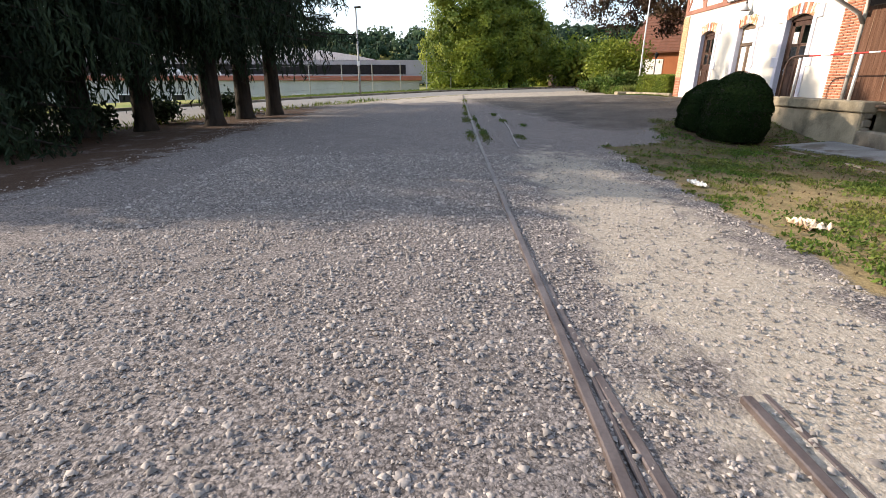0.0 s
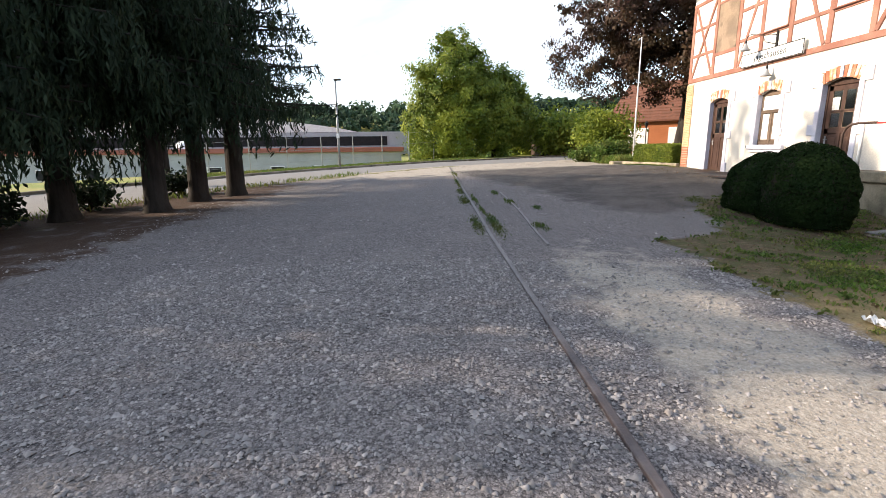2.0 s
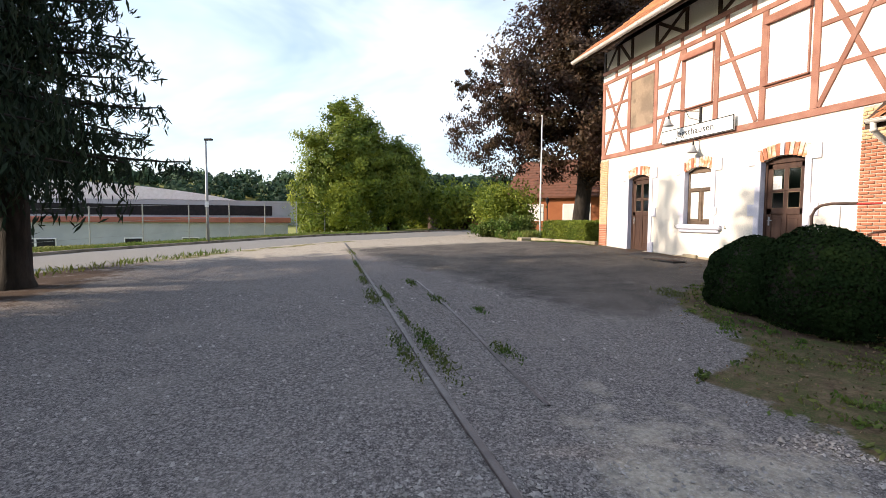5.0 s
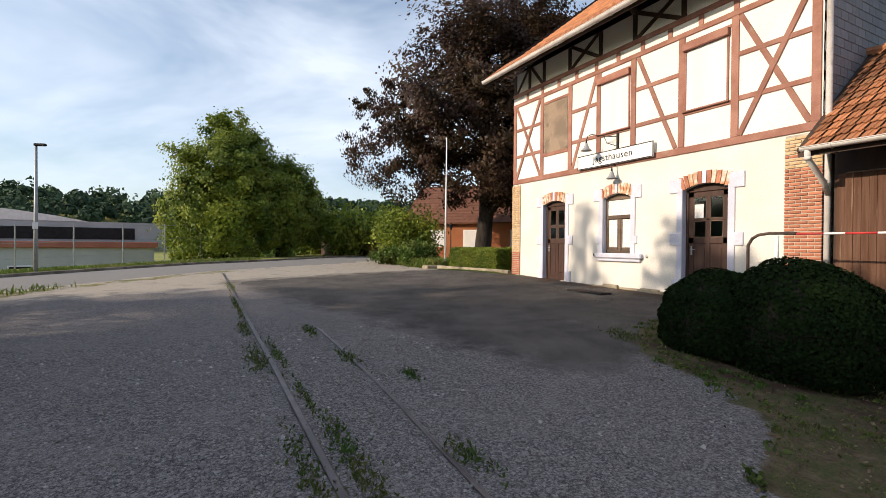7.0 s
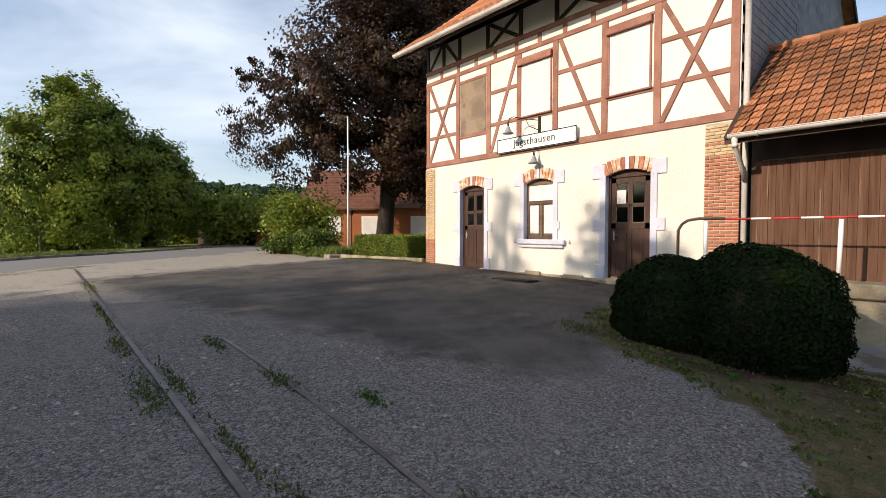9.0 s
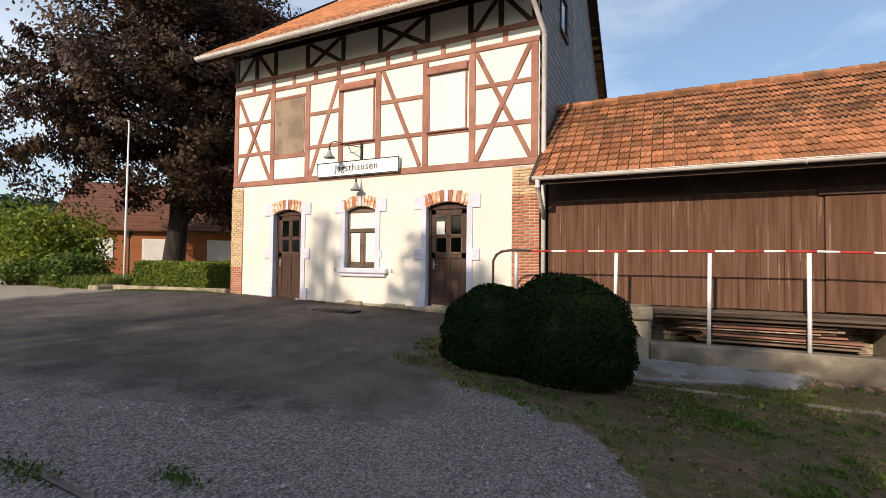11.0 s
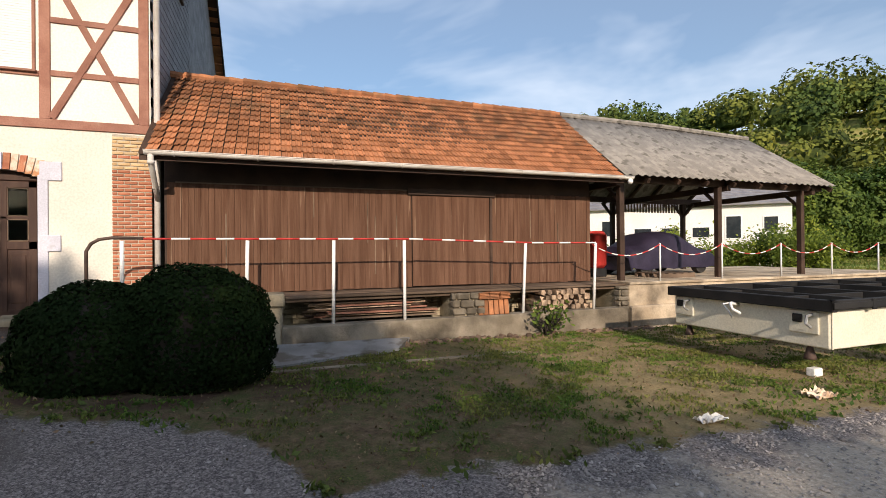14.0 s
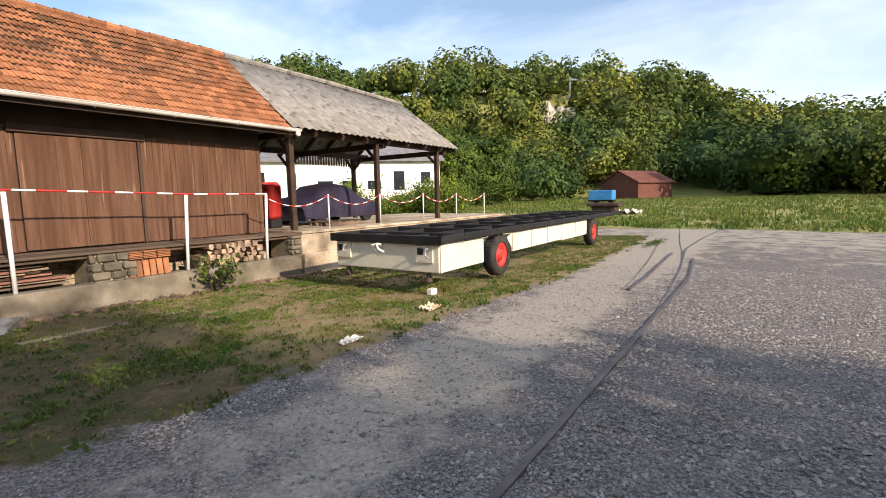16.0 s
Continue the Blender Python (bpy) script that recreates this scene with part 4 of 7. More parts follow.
build_timbers()
build_shutters()
build_main_roof()
gutter("gutter", EAVE_X - 0.09, EAVE_Z + 0.03, Y0 - 0.32, Y1 + 0.28, 0.1, station, SO)
downpipe([(EAVE_X - 0.09, Y0 - 0.02, EAVE_Z - 0.05), (EAVE_X - 0.06, Y0 - 0.04, EAVE_Z - 0.2), (FX - 0.06, Y0 - 0.12, EAVE_Z - 0.75), (FX - 0.06, Y0 - 0.12, 4.1), (FX - 0.06, Y0 - 0.12, 0.75)], 0.055, station, SO)
build_sign()
lamp = bell_lamp("platform_lamp", "grey bell-shaped metal lamp on a wall bracket above the sign", (FX - 0.55, 19.15, 4.66))
part("bracket", local(Shape().tube([(FX - 0.55, 19.15, 4.95), (FX - 0.55, 19.1, 5.06), (FX - 0.5, 19.0, 5.1), (FX - 0.3, 18.72, 5.02), (FX - 0.02, 18.45, 4.98)], 0.013, 6).tube([(FX - 0.3, 18.72, 5.02), (FX - 0.3, 18.6, 4.8), (FX - 0.02, 18.45, 4.7)], 0.01, 6).box(FX - 0.05, FX, 18.42, 18.48, 4.62, 5.1), lamp.location), BLACK, lamp)
bell = bell_lamp("wall_bell", "small grey metal bell hanging below the sign", (FX - 0.2, 18.5, 3.78))
part("bracket", local(Shape().tube([(FX - 0.2, 18.5, 4.05), (FX - 0.2, 18.5, 4.15), (FX, 18.5, 4.15)], 0.012, 6), bell.location), BLACK, bell)

# ---- goods shed ----
WX, EX, EZ, RX, RZ = 10.4, 9.55, 3.62, 12.35, 5.92
SY0, SY1, GY = 2.95, 13.42, -5.0                     # wall's south end, north end, canopy's south end
FLOOR = 0.97
shed = thing("goods_shed", (WX, 8.0, FLOOR), "brown boarded goods shed with an orange clay tile roof", "shed")
HO = Vector(shed.location)


def hpart(name, shape, mat, parent=shed, label="", smooth=False):
    return part(name, local(shape, HO), mat, parent, label, smooth)


def build_shed():
    rng = random.Random(4)
    s = Shape().box(WX + 0.03, WX + 0.1, 3.3, 13.2, FLOOR, 3.95).box(WX + 0.1, 14.2, 3.3, 3.4, FLOOR, 3.9).box(14.2, 14.3, 3.3, 13.4, FLOOR, 3.9)
    wall = hpart("board_wall", s, DARK_SHADED_WOOD, label="wall of dark brown stained upright boards, worn at the foot")
    y = 3.3
    while y < 13.15:
        w = rng.uniform(0.10, 0.14)
        if not (6.2 < y + w / 2 < 8.22):
            bot = FLOOR + 0.0 + rng.uniform(0, 0.02)
            hpart("board", Shape().box(WX + rng.uniform(-0.006, 0.004), WX + 0.028, y + 0.0015, min(y + w, 13.2) - 0.0015, bot, 3.2 + rng.uniform(-0.008, 0.008), 0.003), BOARD, wall)
        y += w
    s = Shape().box(WX - 0.03, WX - 0.007, 8.3, 13.0, 3.19, 3.215)
    hpart("cover_strip", s, GREYWOOD, wall)
    # sliding doors, two leaves set forward under a rail
    for a, b in ((6.25, 7.225), (7.23, 8.19)):
        s = Shape().box(WX - 0.02, WX + 0.028, a, b, FLOOR + 0.03, 3.08)
        leaf = hpart("sliding_door", s, DARK_SHADED_WOOD, label="boarded sliding door leaf, closed")
        n = 5
        for i in range(n):
            u = a + (b - a) * i / n
            hpart("board", Shape().box(WX - 0.036, WX - 0.02, u + 0.0008, u + (b - a) / n - 0.0008, FLOOR + 0.03, 3.08, 0.0015), BOARD, leaf)
    hpart("door_rail", Shape().box(WX - 0.07, WX + 0.02, 6.1, 8.3, 3.1, 3.26, 0.01).box(WX - 0.045, WX + 0.0, 6.17, 6.235, FLOOR, 3.1, 0.008), DARK_SHADED_WOOD)
    # worn battens and splits on the boards
    for y, z0, z1 in ((9.22, 2.0, 2.9), (8.56, 1.9, 2.62), (10.38, 2.55, 3.1), (9.05, 1.3, 2.6), (12.1, 1.2, 2.6), (5.1, 2.1, 2.8), (4.3, 1.5, 2.5)):
        hpart("worn_batten", Shape().box(WX - 0.018, WX - 0.004, y - 0.012, y + 0.012, z0, z1, 0.003), GREYWOOD, wall)
    slope = (RZ - EZ) / (RX - EX)
    ang = math.atan(slope)
    # roof boarding, tiles
    s = Shape()
    yb = SY1
    s.add([(EX, SY0, EZ), (EX, yb, EZ), (RX, yb, RZ), (RX, SY0, RZ), (EX, SY0, EZ - 0.05), (EX, yb, EZ - 0.05), (RX, yb, RZ - 0.05), (RX, SY0, RZ - 0.05)], [(0, 3, 2, 1), (4, 5, 6, 7), (0, 1, 5, 4), (3, 0, 4, 7)])
    back = 2 * RX - EX
    s.add([(back, SY0, EZ), (back, yb, EZ), (RX, yb, RZ), (RX, SY0, RZ)], [(0, 1, 2, 3)])
    roof = hpart("roof", s, DARK_SHADED_WOOD, label="sagging orange clay tile roof with mossy stains")
    prof = [(0.0, 0.026), (0.028, 0.026), (0.04, 0.004), (0.085, 0.004), (0.098, 0.022), (0.122, 0.022), (0.135, 0.004), (0.184, 0.004), (0.196, 0.0)]
    t = Shape()
    L = 0.34
    for dy, dz in prof:
        t.v += [(0, dy, dz + 0.008), (0, dy, dz + 0.026), (L, dy, dz + 0.012)]
    for i in range(len(prof) - 1):
        a = 3 * i
        t.f += [(a, a + 3, a + 4, a + 1), (a + 1, a + 4, a + 5, a + 2)]
    me = t.mesh("roof_tile", TILE)
    length = math.hypot(RX - EX, RZ - EZ)
    rows, cols = 14, int((yb - SY0) / 0.207)
    rest = Shape()
    for r in range(rows):
        for c in range(cols):
            u = r * (length - 0.22) / (rows - 1) - 0.05
            yy = SY0 + 0.02 + c * 0.207
            sag = -0.035 * math.sin(math.pi * r / rows) * math.sin(math.pi * (c + 3) / cols) + rng.uniform(-0.004, 0.006)
            loc = Vector((EX + u * math.cos(ang), yy, EZ + 0.03 + u * math.sin(ang) + sag))
            rot = Euler((rng.uniform(-0.02, 0.02), -ang + 0.11, rng.uniform(-0.025, 0.025)))
            if r < 6 and c < 50:
                ob = part("roof_tile", me, None, roof)
                ob.location, ob.rotation_euler = loc - HO, rot
            else:
                m = Matrix.Translation(loc) @ rot.to_matrix().to_4x4()
                rest.add([m @ Vector(p) for p in t.v], t.f)
    tagged(hpart("roof_tiles", rest, TILE, roof), kind="stuff")
    for c in range(33):
        yy = SY0 + c * 0.318
        s = Shape().tube([(RX, yy, RZ + 0.03 + 0.012 * (c % 2)), (RX, yy + 0.34, RZ + 0.045)], [0.085, 0.1], 8)
        hpart("ridge_tile", s, TILE, roof)
    hpart("fascia", Shape().beam((EX + 0.05, SY0, EZ - 0.08), (EX + 0.05, yb, EZ - 0.08), 0.03, 0.13), DARK_SHADED_WOOD, roof)
    y = SY0 + 0.3
    while y < yb:
        hpart("rafter", Shape().beam((EX + 0.05, y, EZ - 0.12), (RX, y, RZ - 0.13), 0.09, 0.12), DARK_SHADED_WOOD, roof)
        y += 0.8
    hpart("wall_plate", Shape().beam((WX + 0.06, SY0, 3.98), (WX + 0.06, yb, 3.98), 0.14, 0.16), DARK_SHADED_WOOD, roof)


build_shed()
gutter("gutter", EX - 0.07, EZ + 0.0, SY0 - 0.25, SY1 - 0.1, 0.075, shed, HO, 1.4)
downpipe([(EX - 0.07, SY1 - 0.2, EZ - 0.05), (EX - 0.05, SY1 - 0.2, EZ - 0.2), (FX - 0.25, SY1 - 0.1, EZ - 0.55), (FX - 0.06, SY1 - 0.1, EZ - 0.8)], 0.05, shed, HO)

# ---- open canopy ----
canopy = thing("loading_canopy", (WX, -1.0, FLOOR), "open timber canopy with a grey corrugated fibre-cement roof", "canopy")
CO = Vector(canopy.location)


def cpart(name, shape, mat, parent=canopy, label="", smooth=False):
    return part(name, local(shape, CO), mat, parent, label, smooth)


def build_canopy():
    s = Shape()
    n = 132
    ya, yb = GY, SY0 - 0.02
    for sgn in (1, -1):
        base = len(s.v)
        rz = 5.86
        for i in range(n + 1):
            y = ya + (yb - ya) * i / n
            w = 0.024 * math.sin(i * math.pi / 2)
            drop = -0.16 * smooth01(2.0, -5.0, y)
            for x, z in ((EX - 0.06, EZ + 0.02), ((EX + RX) / 2, (EZ + rz) / 2 + 0.03 + drop * 0.5), (RX, rz + drop)):
                s.v.append((x if sgn > 0 else 2 * RX - x, y, z + w + 0.03))
        for i in range(n):
            for k in range(2):
                a = base + 3 * i + k
                s.f.append((a, a + 3, a + 4, a + 1))
    ob = cpart("roof", s, FIBRE, label="mossy grey corrugated fibre-cement roofing", smooth=True)
    mod = ob.modifiers.new("thickness", "SOLIDIFY")
    mod.thickness = 0.012
    cpart("ridge_cap", Shape().tube([(RX, ya, 5.77), (RX, (ya + yb) / 2, 5.9), (RX, yb, 5.95)], 0.09, 8), FIBRE, ob)
    s = Shape()
    y = ya + 0.12
    while y < yb:
        cpart("rafter", Shape().beam((EX, y, EZ - 0.07), (RX, y, 5.62), 0.09, 0.12), DARK_SHADED_WOOD, ob)
        cpart("rafter", Shape().beam((2 * RX - EX, y, EZ - 0.07), (RX, y, 5.62), 0.09, 0.12), DARK_SHADED_WOOD, ob)
        y += 1.0
    for x in (EX + 0.35, 14.3):
        cpart("plate_beam", Shape().beam((x, ya + 0.1, EZ + 0.02), (x, yb + 0.3, EZ + 0.02), 0.16, 0.2, 0.01), DARK_SHADED_WOOD)
    for y in (-4.4, -0.9, 2.9):
        cpart("tie_beam", Shape().beam((EX + 0.2, y, EZ - 0.1), (14.6, y, EZ - 0.1), 0.14, 0.18, 0.01), DARK_SHADED_WOOD)
    for x in (EX + 0.33, 14.3):
        for y in (2.75, -0.62, -4.0):
            s = Shape().box(x - 0.075, x + 0.075, y - 0.075, y + 0.075, FLOOR, EZ - 0.08, 0.012)
            for d in (-1, 1) if x > 12 else ():
                s.beam((x, y, EZ - 0.6), (x, y + d * 0.45, EZ - 0.1), 0.07, 0.08)
            s.beam((x, y, EZ - 0.6), (x + (0.5 if x < 12 else -0.5), y, EZ - 0.12), 0.07, 0.08)
            cpart("post", s, DARK_SHADED_WOOD, label="dark squared timber post with braces")
    # slatted strip under the far eave
    for i in range(26):
        cpart("slat", Shape().box(14.36, 14.39, -4.4 + i * 0.14, -4.33 + i * 0.14, EZ - 0.42, EZ - 0.05), GREYWOOD)


build_canopy()
lampc = thing("eave_lamp", (EX - 0.1, SY0 - 0.15, EZ - 0.12), "small round white lamp under the eave", "lamp")
part("globe", Shape().lathe([(0, -0.07), (0.05, -0.055), (0.07, 0), (0.05, 0.05), (0.02, 0.07)], n=12), WHITE, lampc, smooth=True)

# ---- goods platform ----


def build_platform():
    s = Shape()
    s.box(9.22, 9.6, 11.05, 14.6, -0.3, 0.78, 0.03)
    s.box(9.6, 10.5, 11.1, 14.6, -0.3, 0.98)
    setting("platform_north", s, STONE, "stone-faced end of the goods platform")
    s = Shape()
    for a, b in ((11.0, 12.3), (12.31, 13.4), (13.41, 14.62)):
        s.box(9.16, 9.62, a, b, 0.79, 1.03, 0.025)
    setting("platform_edge", s, STONE, "dark worn stone edge slabs of the platform")
    # low front wall carrying the railing, wooden floor edge behind it
    s = Shape()
    s.box(9.2, 9.52, 3.1, 11.05, -0.4, 0.40, 0.02)
    setting("platform_base_wall", s, CONCRETE, "stained concrete base wall below the shed")
    s, rng = Shape().box(10.28, 10.4, 3.3, 11.1, -0.4, 0.86), random.Random(8)
    for row in range(5):
        y = 3.3 + rng.uniform(0, 0.2)
        while y < 10.8:
            e = y + rng.uniform(0.22, 0.5)
            s.box(10.28 - rng.uniform(0.02, 0.06), 10.29, y, min(e, 11.08) - 0.02, 0.3 + row * 0.115, 0.3 + row * 0.115 + 0.098, 0.012)
            y = e
    setting("platform_back_wall", s, STONE, "dark rubble wall behind the open space under the floor")
    for a, b in ((11.02, 11.6), (6.86, 7.62), (3.0, 3.3)):
        pier = setting("platform_pier", Shape().box(9.36, 10.25, a + 0.03, b - 0.03, 0.3, 0.88, 0.03), STONE, "crumbling stone pier under the shed floor")
        z = 0.3
        while z < 0.84:
            h = min(rng.uniform(0.1, 0.19), 0.9 - z)
            y = a
            while y < b - 0.02:
                e = min(y + rng.uniform(0.18, 0.36), b)
                stone = Shape().box(9.3 - rng.uniform(0, 0.035), 9.5, y + 0.008, e - 0.008, z + 0.006, z + h - 0.004, 0.028)
                stone.v = [(px + rng.uniform(-0.012, 0.012), py + rng.uniform(-0.008, 0.008), pz + rng.uniform(-0.008, 0.006)) for px, py, pz in stone.v]
                part("stone", stone, CONCRETE, pier)
                y = e
            z += h
    s = Shape()
    for x0, x1, z in ((9.42, 9.72, 0.955), (9.73, 10.05, 0.96), (10.06, 10.42, 0.962)):
        s.box(x0, x1, 3.0, 11.35, z - 0.05, z, 0.008)
    setting("platform_planks", s, GREYWOOD, "grey weathered planks along the shed")
    setting("platform_beam", Shape().box(9.5, 9.66, 3.0, 11.3, 0.83, 0.905, 0.01), GREYWOOD, "weathered timber edge beam")
    s = Shape()
    s.box(9.3, 15.2, -8.6, 3.0, -0.5, 0.93, 0.02).box(9.16, 9.5, -8.6, 3.02, -0.5, 0.42, 0.03)
    setting("platform_south", s, SUNLIT_RENDER, "stained concrete loading platform with worn edge")
    setting("platform_top", Shape().box(9.26, 15.2, -8.6, 3.0, 0.93, 1.0, 0.012), SUNLIT_RENDER, "worn concrete deck")
    setting("shed_foundation", Shape().box(10.42, 14.3, 3.0, 13.42, -0.4, 0.95), CONCRETE, "plain concrete foundation")
    setting("concrete_apron", Shape().add([(7.75, 11.5, 0.005), (8.5, 9.0, 0.01), (9.2, 8.6, 0.06), (9.2, 11.6, 0.1), (7.75, 11.5, -0.2), (8.5, 9.0, -0.2), (9.2, 8.6, -0.2), (9.2, 11.6, -0.2)], [(0, 1, 2, 3), (0, 4, 5, 1), (1, 5, 6, 2)]), PALE_CONCRETE, "pale concrete apron at the foot of the wall")
    setting("kerb", Shape().beam((7.6, 11.3, -0.075), (7.55, 6.9, -0.10), 0.13, 0.14, 0.012), CONCRETE, "narrow concrete kerb in the grass")


build_platform()


def build_railing():
    rail = thing("platform_railing", (9.3, 8.5, 0.4), "white steel railing with a red and white banded top rail", "railing")
    o = Vector(rail.location)
    for y, z0, y1 in ((13.62, 1.03, 13.62), (11.66, 1.03, 11.64), (10.1, 0.40, 10.08), (8.66, 0.40, 8.66), (5.92, 0.38, 5.84), (4.02, 0.38, 3.95)):
        part("post", local(Shape().cyl((9.33, y, z0), (9.33, y1, 2.03 if y > 7 else 1.96), 0.034, n=10), o), WHITE, rail, smooth=True)
    part("hoop", local(Shape().tube([(9.33, 14.13, 1.03), (9.33, 14.13, 1.85), (9.33, 14.06, 1.98), (9.33, 13.95, 2.05), (9.33, 13.75, 2.08), (9.33, 13.3, 2.07)], 0.028, 10), o), RUST, rail, smooth=True)
    y, red = 13.3, True
    rz = lambda q: 2.06 - 0.09 * min(max((8.6 - q) / 3.0, 0.0), 1.0)
    while y > 3.95:
        w = 0.42 if red else 0.3
        part("rail_band", local(Shape().cyl((9.33, y, rz(y)), (9.33, max(y - w, 3.93), rz(max(y - w, 3.93))), 0.019, n=8), o), RED if red else WHITE, rail, smooth=True)
        y -= w
        red = not red


build_railing()

# ---- rails in the yard ----


def rail_line(label, points, w=0.06, proud=0.03):
    """A rail nearly buried in the gravel, following the ground."""
    pts = np.array(points, float)
    d = np.r_[0, np.cumsum(np.hypot(*np.diff(pts, axis=0).T))]
    u = np.arange(0, d[-1], 0.35)
    x, y = np.interp(u, d, pts[:, 0]), np.interp(u, d, pts[:, 1])
    s = Shape()
    for i in range(len(u)):
        j, k = max(i - 1, 0), min(i + 1, len(u) - 1)
        t = np.array([x[k] - x[j], y[k] - y[j]])
        t /= np.linalg.norm(t)
        nx, ny = t[1], -t[0]
        z = H(x[i], y[i]) + proud
        for off, dz in ((-w / 2 - 0.004, -0.12), (-w / 2, -0.006), (-w / 2 + 0.008, 0), (w / 2 - 0.008, 0), (w / 2, -0.006), (w / 2 + 0.004, -0.12)):
            s.v.append((x[i] + nx * off, y[i] + ny * off, z + dz))
    for i in range(len(u) - 1):
        for k in range(5):
            a = 6 * i + k
            s.f.append((a, a + 1, a + 7, a + 6))
    return tagged(part("rail", s, RAIL, None, label), "", "rail", "yard rails", "structure")


rail_line("rusty narrow-gauge rail set flush in gravel", [(0.95, -3), (0.69, 0), (0.67, 5), (0.66, 11), (0.655, 18), (0.68, 24), (0.75, 31)])
rail_line("rusty narrow-gauge rail half buried in gravel", [(1.62, -4), (1.5, 0.5), (1.47, 2.25)])
rail_line("rusty narrow-gauge rail half buried in gravel", [(1.5, 10.4), (1.53, 11.2), (1.62, 13.1), (1.67, 17.1)], 0.045, 0.018)
rail_line("thin guard rail beside the running rail", [(0.79, -2), (0.76, 1.2), (0.755, 3.4)], 0.03, 0.012)
rail_line("rusty rail curving away over the yard", [(0.67, 5.0), (0.73, 3.0), (0.87, 1.0), (1.1, -2.0), (1.4, -5.2), (1.3, -8), (0.95, -13), (0.3, -19)], 0.055, 0.012)
rail_line("rusty rail curving away over the yard", [(1.0, -1.2), (1.42, -4.6), (1.8, -7.0), (2.4, -11.5), (2.9, -15)], 0.045, 0.008)
rail_line("rusty rail curving away over the yard", [(1.6, 2.0), (1.63, 1.2), (1.95, -2.5), (2.43, -6.7), (2.7, -11)], 0.04, 0.006)

# ---- clipped bush ----


def clipped_bush(name, lobes, n, label, mat, seed, size=0.035):
    base = thing(name, (lobes[0][0], lobes[0][1], H(lobes[0][0], lobes[0][1])), label, "bush")
    o = np.array(base.location)
    rng = np.random.default_rng(seed)
    pts, tint, face = [], [], []
    core = Shape()
    for cx, cy, cz, rx, ry, rz in lobes:
        u = rng.normal(size=(n, 3))
        u /= np.linalg.norm(u, axis=1, keepdims=True)
        p = np.sign(u) * np.abs(u) ** 0.82
        p /= np.maximum(np.linalg.norm(p, axis=1, keepdims=True), 0.9)
        low = np.clip(-p[:, 2:], 0, 1)
        rim = np.linalg.norm(p[:, :2], axis=1, keepdims=True) + 1e-6
        p[:, :2] *= np.where(low > 0, np.minimum(np.sqrt(np.clip(1 - low ** 4, 0.05, 1)) / rim, 1.7), 1.0)
        wob = 1 + 0.035 * np.sin(p[:, :1] * 7 + cx) * np.sin(p[:, 1:2] * 6) + 0.02 * np.sin(p[:, 2:] * 15)
        q = p * wob * rng.uniform(0.93, 1.02, (n, 1)) * np.array([rx, ry, rz]) + np.array([cx, cy, cz])
        keep = q[:, 2] > H(cx, cy) + 0.02
        for ox, oy, oz, ax, ay, az in lobes:
            if (ox, oy) != (cx, cy):
                keep &= (((q - np.array([ox, oy, oz])) / np.array([ax, ay, az])) ** 2).sum(1) > 0.8
        pts.append(q[keep])
        face.append(p[keep])
        tint.append(np.clip(rng.normal(0.45, 0.12, keep.sum()), 0, 1))
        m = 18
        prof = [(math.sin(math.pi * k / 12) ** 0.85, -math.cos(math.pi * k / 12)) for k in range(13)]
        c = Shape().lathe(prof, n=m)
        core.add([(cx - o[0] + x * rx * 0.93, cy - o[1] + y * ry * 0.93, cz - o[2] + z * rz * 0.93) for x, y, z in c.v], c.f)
    # Solid core; its near-black colour stands in for shade between the leaves.
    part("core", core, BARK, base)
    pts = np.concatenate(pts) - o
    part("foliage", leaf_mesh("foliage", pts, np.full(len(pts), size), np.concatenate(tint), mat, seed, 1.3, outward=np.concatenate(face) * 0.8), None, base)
    return base


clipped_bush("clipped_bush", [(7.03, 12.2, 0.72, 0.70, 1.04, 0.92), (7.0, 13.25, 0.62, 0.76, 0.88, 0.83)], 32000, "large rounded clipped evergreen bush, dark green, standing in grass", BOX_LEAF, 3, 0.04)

# ---- flat railway trailer ----


def wheel(parent, x, y, z, r, side):
    w = part("wheel", Shape().lathe([(r * 0.6, -0.13), (r * 0.93, -0.13), (r, -0.09), (r, 0.09), (r * 0.93, 0.13), (r * 0.6, 0.13)], (0, 0, 0), 32, "x"), RUBBER, parent, "black tyre", True, (x, y, z))
    part("rim", Shape().lathe([(r * 0.61, -0.12), (r * 0.63, 0.0), (r * 0.61, 0.12)], (0, 0, 0), 32, "x").lathe([(r * 0.60, -0.10 * side), (r * 0.54, -0.125 * side), (r * 0.47, -0.05 * side), (r * 0.3, -0.03 * side), (r * 0.28, -0.10 * side), (r * 0.12, -0.12 * side), (0, -0.12 * side)], (0, 0, 0), 32, "x"), RED, w, "red steel rim", True)
    s = Shape()
    for k in range(8):
        a = 2 * math.pi * k / 8
        s.cyl((-0.03 * side, r * 0.38 * math.cos(a), r * 0.38 * math.sin(a)), (-0.06 * side, r * 0.38 * math.cos(a), r * 0.38 * math.sin(a)), 0.018, n=6)
    part("wheel_nuts", s, RUST, w)
    t = Shape()
    for k in range(40):
        a = 2 * math.pi * k / 40
        m = pose(0, 0, 0, math.degrees(a))
        t.box(-0.085, 0.085, -0.012, 0.012, r - 0.005, r + 0.008, 0, m)
    part("tread", t, RUBBER, w)
    return w


